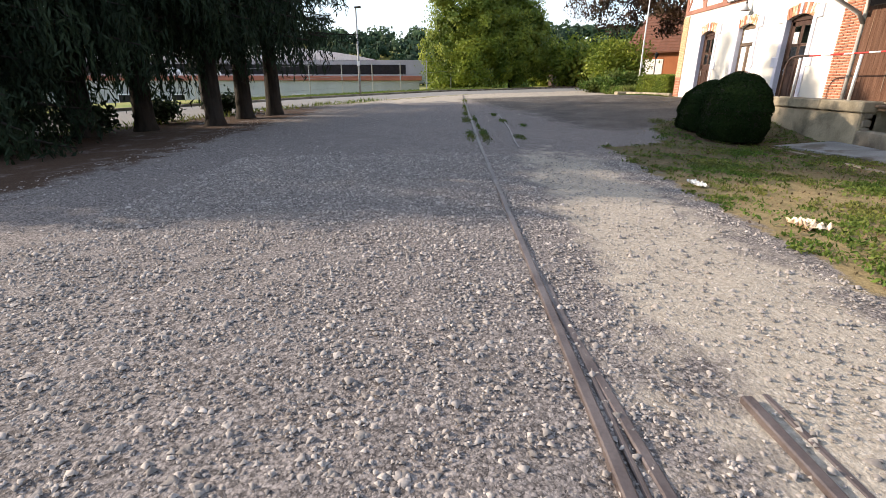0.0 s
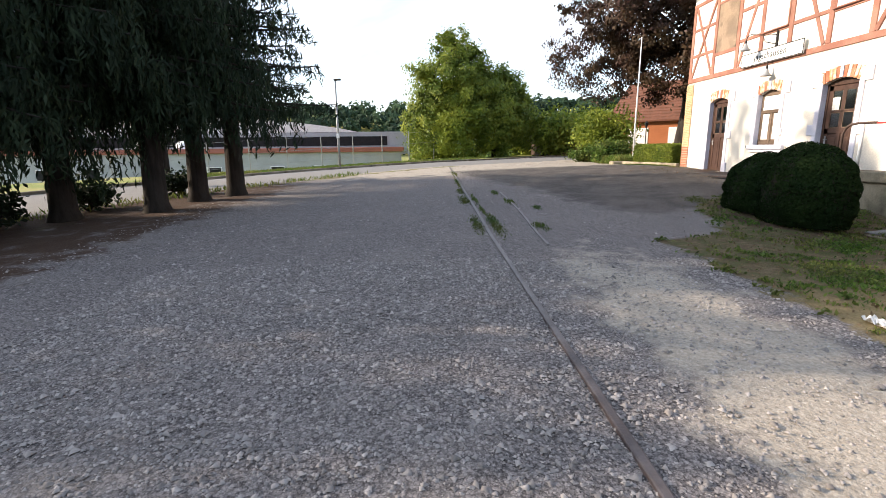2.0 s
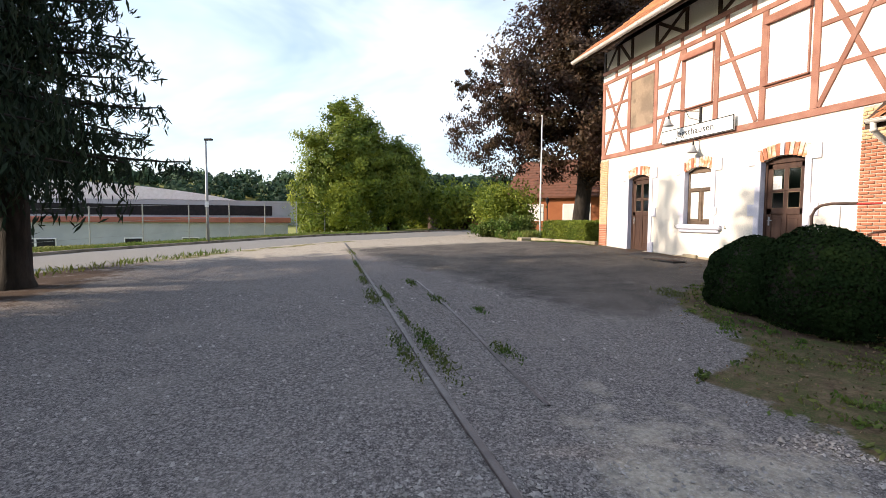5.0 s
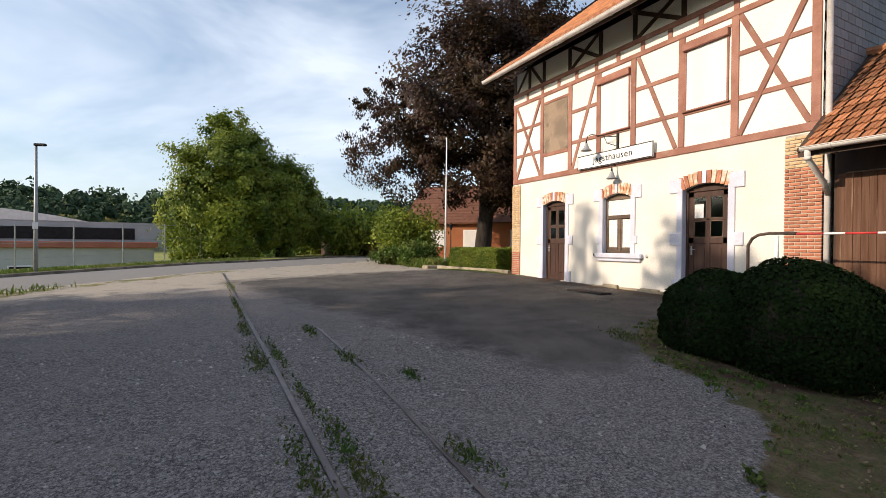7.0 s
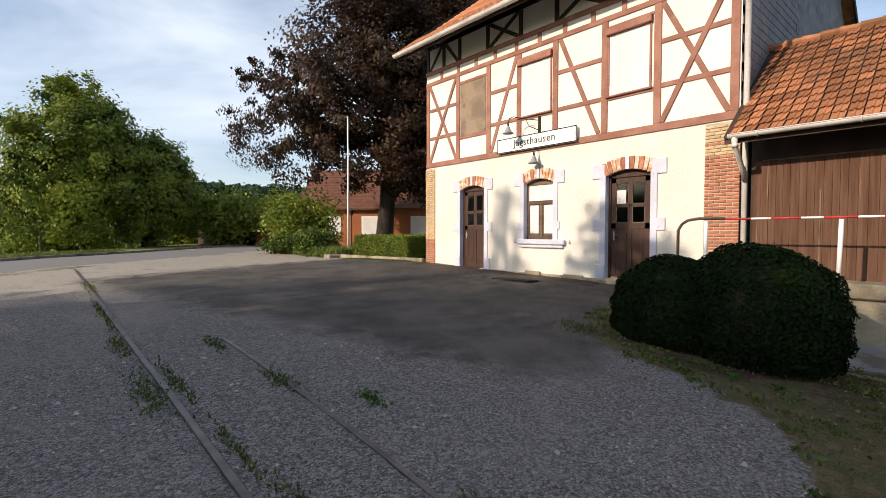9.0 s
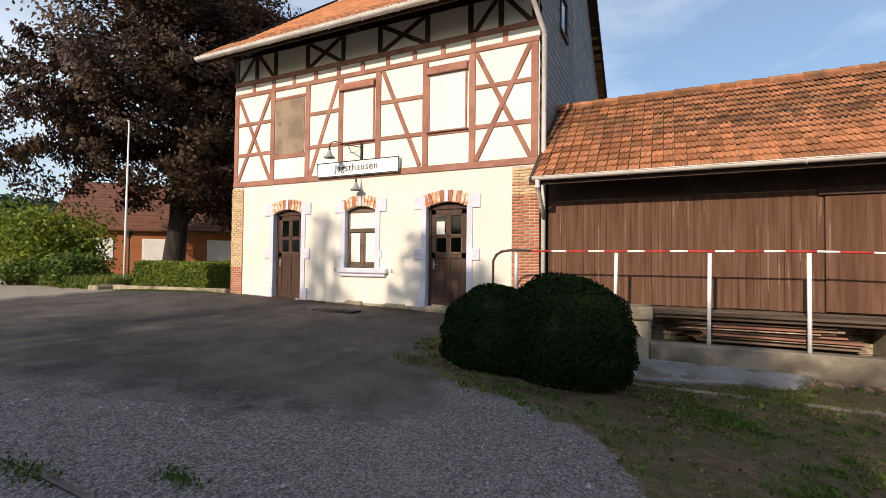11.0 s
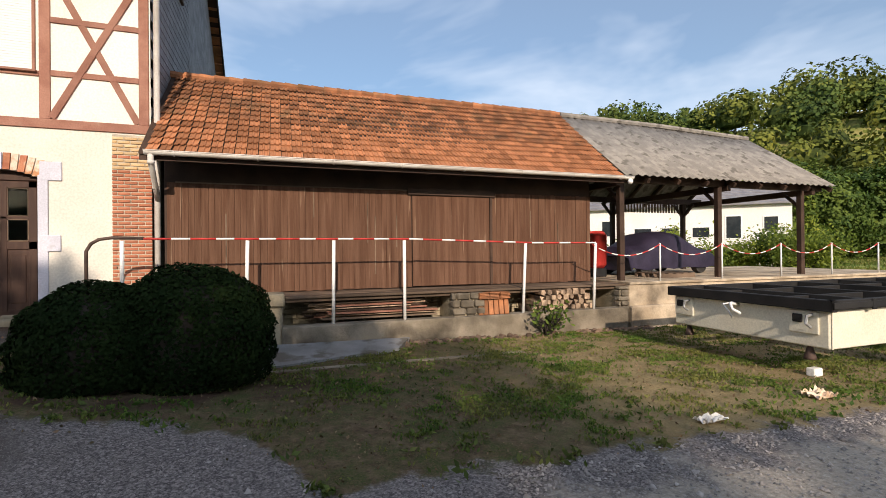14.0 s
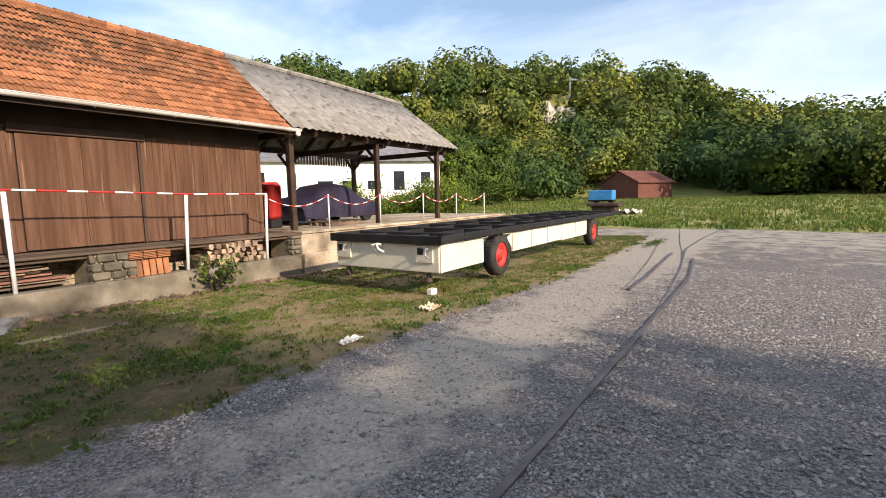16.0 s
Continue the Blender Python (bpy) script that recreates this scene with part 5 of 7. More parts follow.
def build_trailer():
    xa, xb, ya, yb = 4.18, 6.98, 4.15, -9.0
    tr = thing("flat_trailer", ((xa + xb) / 2, (ya + yb) / 2, 0.0), "long flat trailer with black deck frame, cream sides, red wheels", "trailer")
    tr.rotation_euler = (0, 0, radians(0.3))
    o = Vector(tr.location)

    def tp(name, s, mat, parent=tr, label="", smooth=False):
        return part(name, local(s, o), mat, parent, label, smooth)

    zt = 1.10
    s = Shape().box(xa, xa + 0.09, yb, ya, zt - 0.14, zt, 0.01).box(xb - 0.09, xb, yb, ya, zt - 0.14, zt, 0.01)
    s.box(xa, xb, ya - 0.1, ya, zt - 0.16, zt, 0.01).box(xa, xb, yb, yb + 0.1, zt - 0.16, zt, 0.01)
    tp("deck_frame", s, BLACK)
    y = ya - 0.85
    while y > yb + 0.4:
        tp("cross_member", Shape().box(xa + 0.09, xb - 0.09, y - 0.04, y + 0.04, zt - 0.13, zt - 0.01, 0.008), BLACK)
        tp("stake_pocket", Shape().box(xa - 0.025, xa + 0.0, y - 0.045, y + 0.045, zt - 0.15, zt - 0.005, 0.006), BLACK)
        y -= 1.32
    for x in (xa + 0.85, xb - 0.85):
        tp("bearer", Shape().box(x - 0.035, x + 0.035, yb + 0.1, ya - 0.1, zt - 0.13, zt - 0.03, 0.006), BLACK)
    tp("side_sill", Shape().box(xa - 0.02, xa + 0.0, yb + 0.2, ya, zt - 0.115, zt - 0.03, 0.005), BLACK)
    # cream side boxes, in panels, open at the wheels
    for u, w, zl in ((4.05, 2.42, 0.42), (1.08, -2.2, 0.5), (-2.22, -4.6, 0.47)):
        n = max(1, round((u - w) / 1.3))
        for i in range(n):
            a, b = u - (u - w) * i / n, u - (u - w) * (i + 1) / n
            tp("side_panel", Shape().box(xa + 0.09, xa + 0.13, a - 0.006, b + 0.006, zl, zt - 0.145, 0.012), CREAM, label="cream sheet side panel with scuffs")
            tp("panel_rib", Shape().box(xa + 0.075, xa + 0.09, a - 0.03, a - 0.01, zl, zt - 0.15, 0.004), CREAM)
    tp("far_side", Shape().box(xb - 0.14, xb - 0.1, 4.05, 2.3, 0.42, zt - 0.145, 0.01).box(xb - 0.14, xb - 0.1, 0.95, -4.6, 0.47, zt - 0.145, 0.01), CREAM)
    tp("sloped_panel", Shape().add([(xa + 0.1, 1.08, zt - 0.15), (xa + 0.1, 1.08, 0.6), (xa + 0.1, 1.32, zt - 0.25)], [(0, 1, 2)]), CREAM)
    # head end: sheet with two lamps, hooks, hanging cones
    tp("head_plate", Shape().box(xa + 0.1, xb - 0.1, 4.02, 4.06, 0.42, zt - 0.15, 0.015).box(xa + 0.13, xb - 0.13, 3.3, 4.02, 0.42, 0.46, 0.01), CREAM, label="cream head plate with streaks")
    for x in (xa + 0.42, xb - 0.32):
        lamp_plate = tp("lamp_plate", Shape().box(x - 0.2, x + 0.2, 4.06, 4.09, 0.6, 0.92, 0.01), CREAM)
        part("lamp", local(Shape().box(x + 0.0, x + 0.14, 4.09, 4.115, 0.75, 0.87, 0.02), o), BLACK, lamp_plate, "dark red lamp glass")
        part("hook", local(Shape().tube([(x - 0.12, 4.09, 0.88), (x - 0.12, 4.2, 0.86), (x - 0.12, 4.22, 0.76), (x - 0.12, 4.12, 0.7)], 0.02, 6), o), STEEL, lamp_plate)
        tp("hanging_cone", Shape().lathe([(0.015, 0.42), (0.03, 0.36), (0.075, 0.2), (0.08, 0.17), (0.0, 0.17)], (x - 0.02, 3.98, 0.06), 10), RUST, label="rusty cone-shaped foot hanging below", smooth=True)
    tp("coupling", Shape().tube([(5.6, 4.06, 0.9), (5.6, 4.25, 0.92), (5.52, 4.3, 0.84), (5.45, 4.22, 0.78)], 0.025, 8).tube([(5.6, 4.1, 0.95), (5.75, 4.22, 0.9), (5.62, 4.26, 0.8), (5.6, 4.2, 0.68)], 0.015, 6), WHITE, smooth=True)
    for y in (1.68, -5.35):
        for x, side in ((xa + 0.18, 1), (xb - 0.2, -1)):
            wheel(tr, x - o.x, y - o.y, 0.5 - o.z, 0.46, side)
        tp("axle", Shape().cyl((xa + 0.2, y, 0.5), (xb - 0.2, y, 0.5), 0.06, n=10).box(xa + 0.4, xa + 0.6, y - 0.5, y + 0.5, 0.55, 0.75, 0.02).box(xb - 0.6, xb - 0.4, y - 0.5, y + 0.5, 0.55, 0.75, 0.02), BLACK)


build_trailer()

# ---- trees ----


def limb(s, p, d, length, r, rng, depth, tips, droop=0.0, bend=0.25):
    """A tapering, bending limb that forks; its ends are gathered in tips."""
    pts, rs = [Vector(p)], [r]
    d = Vector(d).normalized()
    n = 5
    for i in range(n):
        d = (d + Vector((rng.gauss(0, bend), rng.gauss(0, bend), rng.gauss(0, bend) - droop)) * 0.35).normalized()
        pts.append(pts[-1] + d * length / n)
        rs.append(r * (1 - 0.75 * (i + 1) / n))
    s.tube(pts, rs, 6 if depth else 5, False)
    for i in range(2, n + 1):
        tips.append((pts[i], length * 0.3))
    if depth:
        for i in (2, 3, 4, 5):
            for _ in range(2 if i < 5 else 1):
                q = (d + Vector((rng.gauss(0, 0.8), rng.gauss(0, 0.8), rng.gauss(0.1, 0.5)))).normalized()
                limb(s, pts[i], q, length * rng.uniform(0.42, 0.62), rs[i] * 0.7, rng, depth - 1, tips, droop, bend)


def broadleaf(name, at, trunk_h, trunk_r, crown, leaf, label, n_leaves, size, seed, mat, lobes=None, lean=(0, 0), clumps=260, flat=0.6, puff=1.0):
    """A tree: trunk and limbs reaching into the crown's lobes, leaves in clumps with gaps. crown: (radius, height of middle, half height)."""
    z0 = H(*at) - 0.1
    t = thing(name, (at[0], at[1], z0), label, "tree")
    rng = random.Random(seed)
    s, tips = Shape(), []
    R, zm, hz = crown
    top = Vector((lean[0], lean[1], zm + hz * 0.75))
    m = 9
    trunk = [Vector((lean[0] * (i / m) ** 2 + 0.12 * math.sin(i * 1.3 + seed), lean[1] * (i / m) ** 2 + 0.12 * math.cos(i * 1.7), top.z * i / m)) for i in range(m + 1)]
    s.tube([trunk[0] - Vector((0, 0, 0.2))] + trunk, [trunk_r * 1.5] + [trunk_r * (1.15 - 1.05 * i / m) for i in range(m + 1)], 10, False)
    part("trunk", s, BARK, t, smooth=True)
    s = Shape()
    for i in range(26):
        f = rng.uniform(max(trunk_h / top.z, 0.1), 0.98)
        k = min(int(f * m), m - 1)
        p = trunk[k].lerp(trunk[k + 1], f * m - k)
        a = rng.uniform(0, 2 * math.pi)
        reach = R * math.sqrt(max(0.08, 1 - ((p.z + 0.1 * hz - zm) / (hz * 1.05)) ** 2)) * rng.uniform(0.7, 1.0)
        limb(s, p, (math.cos(a), math.sin(a), rng.uniform(0.15, 0.7)), max(reach, 0.8), trunk_r * 0.45 * (1.1 - f), rng, 1, tips)
    tagged(part("branches", s, BARK, t, smooth=True), kind="stuff")
    g = np.random.default_rng(seed)
    pts, tint, per = [], [], max(4, int(n_leaves * 0.7 / len(tips)))
    for p, rad in tips:
        q = g.normal(size=(per, 3)) * np.array([rad, rad, rad * 0.7]) * 0.55 + np.array(p)
        pts.append(q)
        tint.append(np.clip(g.normal(0.5, 0.1) + g.normal(0, 0.1, per), 0, 1))
    # clumps on the crown's outer hull
    lobes = lobes or [(0, 0, zm, R, hz)]
    hull = sum(l[3] * l[4] for l in lobes)
    for lx, ly, lz, lr, lh in lobes:
        c = max(8, int(clumps * lr * lh / hull))
        for _ in range(c):
            u = g.normal(size=3)
            u /= np.linalg.norm(u)
            f = g.uniform(0.72, 1.1)
            mid = np.array([lx + u[0] * lr * f, ly + u[1] * lr * f, lz + u[2] * lh * f])
            k = int(n_leaves * 0.65 / clumps)
            rad = (g.uniform(0.05, 0.115) * lr + 0.12) * puff
            pts.append(mid + g.normal(size=(k, 3)) * np.array([rad, rad, rad * flat]))
            tint.append(np.clip(g.normal(0.5, 0.14) + g.normal(0, 0.1, k), 0, 1))
    pts, tint = np.concatenate(pts), np.concatenate(tint)
    keep = pts[:, 2] > 0.15
    pts, tint = pts[keep], tint[keep]
    face = (pts - np.array([lean[0], lean[1], zm])) / np.array([R, R, hz])
    part("crown", leaf_mesh("crown", pts, np.full(len(pts), size), tint, mat, seed, 1.5, outward=face * 0.7 + np.array([0, 0, 0.2])), None, t)
    return t


def spruce(at, h, radius, label, seed, clear=2.2, weep=1.0, n_limb=95, top=0.75):
    """A conifer with long limbs and hanging, needle-covered twigs."""
    z0 = H(*at) - 0.05
    t = thing("conifer", (at[0], at[1], z0), label, "tree", "conifers beside the yard")
    rng = random.Random(seed)
    g = np.random.default_rng(seed)
    s = Shape().tube([(0, 0, -0.2), (0, 0, 0.3), (0.05, 0.03, h * 0.4), (0, 0.06, h)], [0.46, 0.30, 0.2, 0.02], 10, False)
    part("trunk", s, BARK, t, smooth=True)
    s = Shape()
    pts, tint = [], []
    for i in range(n_limb):
        f = (i + rng.random()) / n_limb
        z = clear + (h - clear) * f
        L = radius * (1 - f * 0.93) ** top * rng.uniform(0.75, 1.1)
        a = i * 2.4 + rng.uniform(-0.4, 0.4)
        dx, dy = math.cos(a), math.sin(a)
        line = [Vector((dx * L * k / 6, dy * L * k / 6, z + L * (0.12 * (k / 6) - 0.36 * (k / 6) ** 2 * (0.6 + 0.4 * weep) + 0.12 * (k / 6) ** 4))) for k in range(7)]
        s.tube(line, [0.055 * (1 - 0.85 * k / 6) * (1.1 - f) + 0.006 for k in range(7)], 5, False)
        m = max(5, int(L * 11))
        for j in range(m):
            u = (0.12 + 0.88 * (j + rng.random()) / m) * 6
            k = min(int(u), 5)
            p = line[k].lerp(line[k + 1], u - k)
            side = rng.choice((-1, 1)) * rng.uniform(0.05, 0.42) * L * 0.32
            p = p + Vector((-dy, dx, 0)) * side
            hang = rng.uniform(0.35, 1.0) * (0.3 + 1.1 * weep) * (1 - 0.4 * f)
            c = max(5, int(13 * hang + 5))
            w = np.linspace(0, 1, c)[:, None]
            drift = np.array([[dx, dy, 0.0]]) * 0.12 * w + g.normal(size=(c, 3)) * 0.035
            pts.append(np.array(p)[None] + np.array([[0, 0, -hang]]) * w + drift)
            tint.append(np.clip(g.normal(0.42, 0.14) + g.normal(0, 0.1, c), 0, 1))
    tagged(part("branches", s, BARK, t, smooth=True), kind="stuff")
    pts = np.concatenate(pts)
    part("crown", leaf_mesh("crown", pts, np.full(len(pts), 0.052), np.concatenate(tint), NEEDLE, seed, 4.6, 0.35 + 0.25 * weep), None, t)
    return t


WEEP = "dark green conifer with long drooping twigs and a bare lower trunk"
spruce((-9.45, 14.8), 9.6, 3.4, WEEP, 11, 3.0, 1.0)
spruce((-7.75, 15.8), 9.8, 3.3, WEEP, 12, 3.0, 1.0)
spruce((-7.6, 17.85), 10.0, 3.3, WEEP, 13, 3.2, 1.0)
spruce((-6.95, 19.1), 10.6, 3.5, "dark green conifer with level spreading limbs and a bare trunk", 14, 3.0, 0.2, 95)
# Sparse, mostly hidden conifer, added to dapple the station front with shade.
spruce((-11.6, 23.2), 13.4, 3.3, WEEP, 20, 3.4, 0.7, 52)
spruce((-10.4, 13.5), 10.4, 3.4, WEEP, 15, 2.2, 1.0, 80, 0.5)
spruce((-14.5, 13.9), 11.6, 3.4, "dark green conifer with limbs down to the ground", 16, 1.0, 0.8, 80, 0.4)
# Unseen conifer, added broad-topped to throw shade on the lawn.
spruce((-14.0, 11.5), 10.9, 2.8, "dark green conifer with limbs down to the ground", 24, 1.0, 0.8, 75, 0.38)
spruce((-10.8, 10.6), 7.4, 2.7, "dark green conifer with limbs down to the ground", 18, 0.5, 0.8, 85)
# The next two stand out of view, added to cast the yard's shadow edge.
spruce((-13.5, 9.2), 8.2, 2.9, "dark green conifer with limbs down to the ground", 17, 0.6, 0.8, 80, 0.5)
spruce((-13.6, 7.5), 7.1, 2.9, "dark green conifer with limbs down to the ground", 19, 0.4, 0.6, 95)

GREEN = "tall bright green broadleaf tree beyond the road"
broadleaf("broadleaf_tree", (2.0, 57.0), 1.0, 0.30, (4.2, 7.0, 7.0), None, GREEN, 62000, 0.19, 21, LEAF,
          [(0, 0, 4.0, 4.9, 4.0), (0, 0, 7.4, 4.4, 3.6), (0.1, 0, 10.2, 3.3, 2.9), (0.2, 0, 12.4, 1.9, 2.0), (-2.4, -1.4, 3.2, 2.8, 3.2), (1.6, -1, 6.6, 2.8, 3.4)], clumps=420, flat=1.15, puff=0.8)
broadleaf("broadleaf_tree", (7.0, 58.0), 1.0, 0.26, (3.2, 5.2, 4.8), None, "rounded dark green broadleaf tree beyond the road", 38000, 0.19, 22, LEAF,
          [(0, 0, 5.6, 3.5, 4.4), (0.8, -1, 3.6, 3.3, 3.4)], clumps=300, flat=0.9, puff=0.85)
broadleaf("copper_beech", (17.6, 36.5), 3.2, 0.55, (6.4, 10.2, 8.0), None, "large copper beech with dark purple-brown leaves behind the station", 105000, 0.16, 23, COPPER,
          [(-5.2, 3.2, 8.2, 3.5, 3.4), (-5.8, 3.5, 10.8, 2.3, 1.9), (-2.0, 1.4, 13.4, 3.4, 3.2), (1.6, -0.5, 15.6, 4.4, 4.4), (3.6, -1.5, 10.4, 5.0, 5.4), (-1.6, -1.0, 6.6, 4.0, 2.4), (-1.0, -1.0, 10.6, 4.2, 3.2)], clumps=950, flat=0.6, puff=0.7)

# ---- woods and hills ----


def crowns(name, spots, radii, per, size, mat, label, seed):
    """Many tree crowns far off: each a heap of rounded leaf clumps, some taller, some broad."""
    g = np.random.default_rng(seed)
    pts, tint, face, sizes = [], [], [], []
    for (x, y, z), r in zip(spots, radii):
        near = math.hypot(x, y - 10) < 100
        m = 13
        n = max(5, int(per * (1.5 if near else 0.9) / m))
        tall, shade = g.uniform(0.85, 1.45), g.uniform(0.05, 0.95)
        for k in range(m):
            d = g.normal(size=3)
            d[2] = abs(d[2]) * 0.9 - 0.25
            d /= np.linalg.norm(d)
            mid, rad = d * r * g.uniform(0.5, 0.72), r * g.uniform(0.34, 0.52)
            u = g.normal(size=(n, 3)) + d * 0.7
            u /= np.linalg.norm(u, axis=1, keepdims=True)
            q = (mid + u * rad * g.uniform(0.82, 1.06, (n, 1))) * np.array([1, 1, tall])
            pts.append(q + np.array([x, y, z + r * 0.8]))
            face.append(u)
            sizes.append(np.full(n, size * (0.8 if near else 1.2)))
            tint.append(np.clip(shade + g.normal(0, 0.08) + g.normal(0, 0.09, n), 0, 1))
    pts = np.concatenate(pts)
    # Added solid cores close the crowns; lacking tint, they darken like inner shade.
    inner = Shape()
    for (x, y, z), r in zip(spots, radii):
        inner.lathe([(0.05 * r, 1.4 * r), (0.4 * r, 1.25 * r), (0.56 * r, 0.95 * r), (0.4 * r, 0.6 * r), (0.05 * r, 0.5 * r)], (x, y, z), 8)
    tagged(part("shaded_boughs", inner, mat, None, "dark filler cores standing in for shade inside the woods"), "", "woods", "", "stuff")
    ob = new(name, leaf_mesh(name, pts, np.concatenate(sizes), np.concatenate(tint), mat, seed, 1.2, outward=np.concatenate(face)))
    return tagged(ob, label, "woods", "", "stuff")


FOOT_LEAF = material("shady_leaf", (0.10, 0.145, 0.022), (0.055, 0.10, 0.016), 0.4, 20, 0.7, bump=0, tint_attr=True, translucent=0.2)


def build_woods():
    g = np.random.default_rng(31)
    spots, radii = [], []
    while len(spots) < 470:
        az, r = radians(g.uniform(98, 204)), 68 + 100 * g.uniform() ** 1.25
        x, y = r * math.sin(az), 10 + r * math.cos(az)
        if r < float(np.interp(math.degrees(az), [150, 158, 161, 176, 180, 205], [68, 74, 88, 88, 80, 84])):
            continue
        if (abs(math.degrees(az) - 158.6) < 2.6 and 104 < r < 126) or (abs(math.degrees(az) - 151.3) < 3.4 and r < 92):
            continue
        spots.append((x, y, H(x, y) - 1.5 + g.uniform(-1.5, 2.0)))
        radii.append(g.uniform(3.6, 7.0))
    crowns("hillside_woods", spots, radii, 560, 0.64, WOODS, "steep hillside covered in mixed green woods", 32)
    spots, radii = [], []
    while len(spots) < 900:
        az, r = radians(g.uniform(-75, 62)), g.uniform(235, 420)
        x, y = r * math.sin(az), 10 + r * math.cos(az)
        spots.append((x, y, H(x, y) - 1.0))
        radii.append(g.uniform(4.0, 7.0))
    crowns("far_hill_woods", spots, radii, 130, 1.7, FARWOODS, "distant wooded hill", 33)
    spots, radii = [], []
    for az, r, n in ((-34, 120, 10), (-22, 130, 10), (-8, 125, 8), (9, 110, 9), (15, 82, 8), (19, 78, 8), (24, 74, 7)):
        for _ in range(n):
            a, q = radians(az + g.normal(0, 3.2)), r + g.normal(0, 7)
            x, y = q * math.sin(a), 10 + q * math.cos(a)
            spots.append((x, y, H(x, y) - 0.8))
            radii.append(g.uniform(2.2, 4.2))
    crowns("valley_trees", spots, radii, 700, 0.55, FOOT_LEAF, "row of bushes and trees across the valley", 34)
    # nearer trees behind the canopy
    k = 0
    for az, r, h in ((113, 52, 9.5), (119, 56, 11.0), (124, 58, 12.5), (129.5, 60, 12.0), (134, 60, 11.0), (138.5, 60, 11.0), (143, 55, 9.0), (147, 58, 9.5), (151, 62, 9.0)):
        k += 1
        a = radians(az)
        x, y = r * math.sin(a), 10 + r * math.cos(a)
        broadleaf("broadleaf_tree", (x, y), 0.6, 0.25, (4.2, h * 0.5, h * 0.5), None, "dense green broadleaf tree at the foot of the hill", 15000, 0.23, 50 + k, (FOOT_LEAF, LEAF, FOOT_LEAF)[k % 3], [(0, 0, h * 0.45, 4.2, h * 0.45), (0.5, 0.5, h * 0.72, 2.8, h * 0.3)])


build_woods()

# ---- houses and halls ----
ORANGE = material("orange_render", (0.34, 0.125, 0.055), (0.29, 0.105, 0.045), 0.8, 25, 0.9, bump=0.1)
YELLOW = material("yellow_render", (0.68, 0.60, 0.34), (0.62, 0.55, 0.31), 0.8, 25, 0.9, bump=0.1)
RENDER = material("white_render", (0.80, 0.79, 0.765), (0.74, 0.73, 0.70), 0.6, 25, 0.9, bump=0.1)
GREYWALL = material("grey_cladding", (0.42, 0.44, 0.46), (0.36, 0.38, 0.40), 0.5, 25, 0.7, bump=0.05)
REDROOF = material("red_sheet_roof", (0.36, 0.14, 0.11), (0.30, 0.115, 0.09), 0.8, 25, 0.8, bump=0.05)


def house(name, at, rz, w, d, wall_h, roof_h, wall_mat, roof_mat, label, windows=(), over=0.4, base=None):
    """A gabled house; windows: (side, along, sill, width, height), side f(ront) or g(able)."""
    h = thing(name, (at[0], at[1], H(*at) if base is None else base), label, "house")
    h.rotation_euler = (0, 0, radians(rz))
    s = Shape().box(-w / 2, w / 2, -d / 2, d / 2, -1.0, wall_h)
    for x in (-w / 2, w / 2):
        s.add([(x, -d / 2, wall_h), (x, d / 2, wall_h), (x, 0, wall_h + roof_h)], [(0, 1, 2)])
    part("wall", s, wall_mat, h)
    s = Shape()
    k = roof_h / (d / 2)
    n = 14
    line = []
    for i in range(n):
        for f, dz in ((i, 0.14), (i + 1, 0.1)):
            u = (d / 2 + over) * (1 - f / n)
            line.append((u, wall_h + roof_h - k * u + dz))
    line = [(-u, z) for u, z in line] + line[::-1]
    under = [(d / 2 + over, wall_h - k * over), (0, wall_h + roof_h), (-d / 2 - over, wall_h - k * over)]
    ring = line + under
    m = len(ring)
    x0, x1 = -w / 2 - over, w / 2 + over
    s.add([(x0, u, z) for u, z in ring] + [(x1, u, z) for u, z in ring], [(i, m + i, m + (i + 1) % m, (i + 1) % m) for i in range(m)] + [(m - 1, 0) + tuple(range(1, len(line) // 2)) + (m - 2,), (m - 3, m - 2) + tuple(range(len(line) // 2, len(line)))] + [tuple(m + i for i in (m - 1, 0) + tuple(range(1, len(line) // 2)) + (m - 2,))[::-1], tuple(m + i for i in (m - 3, m - 2) + tuple(range(len(line) // 2, len(line))))[::-1]])
    part("roof", s, roof_mat, h)
    for side, u, z, ww, hh in windows:
        if side == "f":
            box = lambda g, x0, x1: Shape().box(u - ww / 2 - g, u + ww / 2 + g, -d / 2 - x0, -d / 2 + x1, z - g, z + hh + g, 0.01)
        else:
            box = lambda g, x0, x1: Shape().box(-w / 2 - x0, -w / 2 + x1, u - ww / 2 - g, u + ww / 2 + g, z - g, z + hh + g, 0.01)
        win = part("window", box(0.09, 0.04, 0.05), WHITE, h)
        part("pane", box(-0.02, 0.05, 0.02), SHUTTER if wall_mat is ORANGE else DARKPANE, win)
    return h


house("orange_house", (23.6, 45.6), -45, 12, 9, 3.4, 3.4, ORANGE, material("brown_tile", (0.17, 0.075, 0.05), (0.13, 0.06, 0.04), 2, 30, 0.9, bump=0.4),
      "orange rendered house with a brown tiled roof and white shutters", [("f", -3.6, 1.2, 1.7, 1.3), ("f", 0.2, 1.2, 2.2, 1.3), ("f", 3.9, 1.2, 1.6, 1.3), ("g", 0.0, 1.2, 1.4, 1.2)])
house("yellow_house", (37, 47.0), -45, 9, 8, 5.0, 3.2, YELLOW, REDROOF, "pale yellow house behind the garden", [("f", -2.5, 1.1, 1.2, 1.2), ("f", 0.5, 1.1, 1.8, 1.2), ("f", -2.5, 3.4, 1.2, 1.2)])
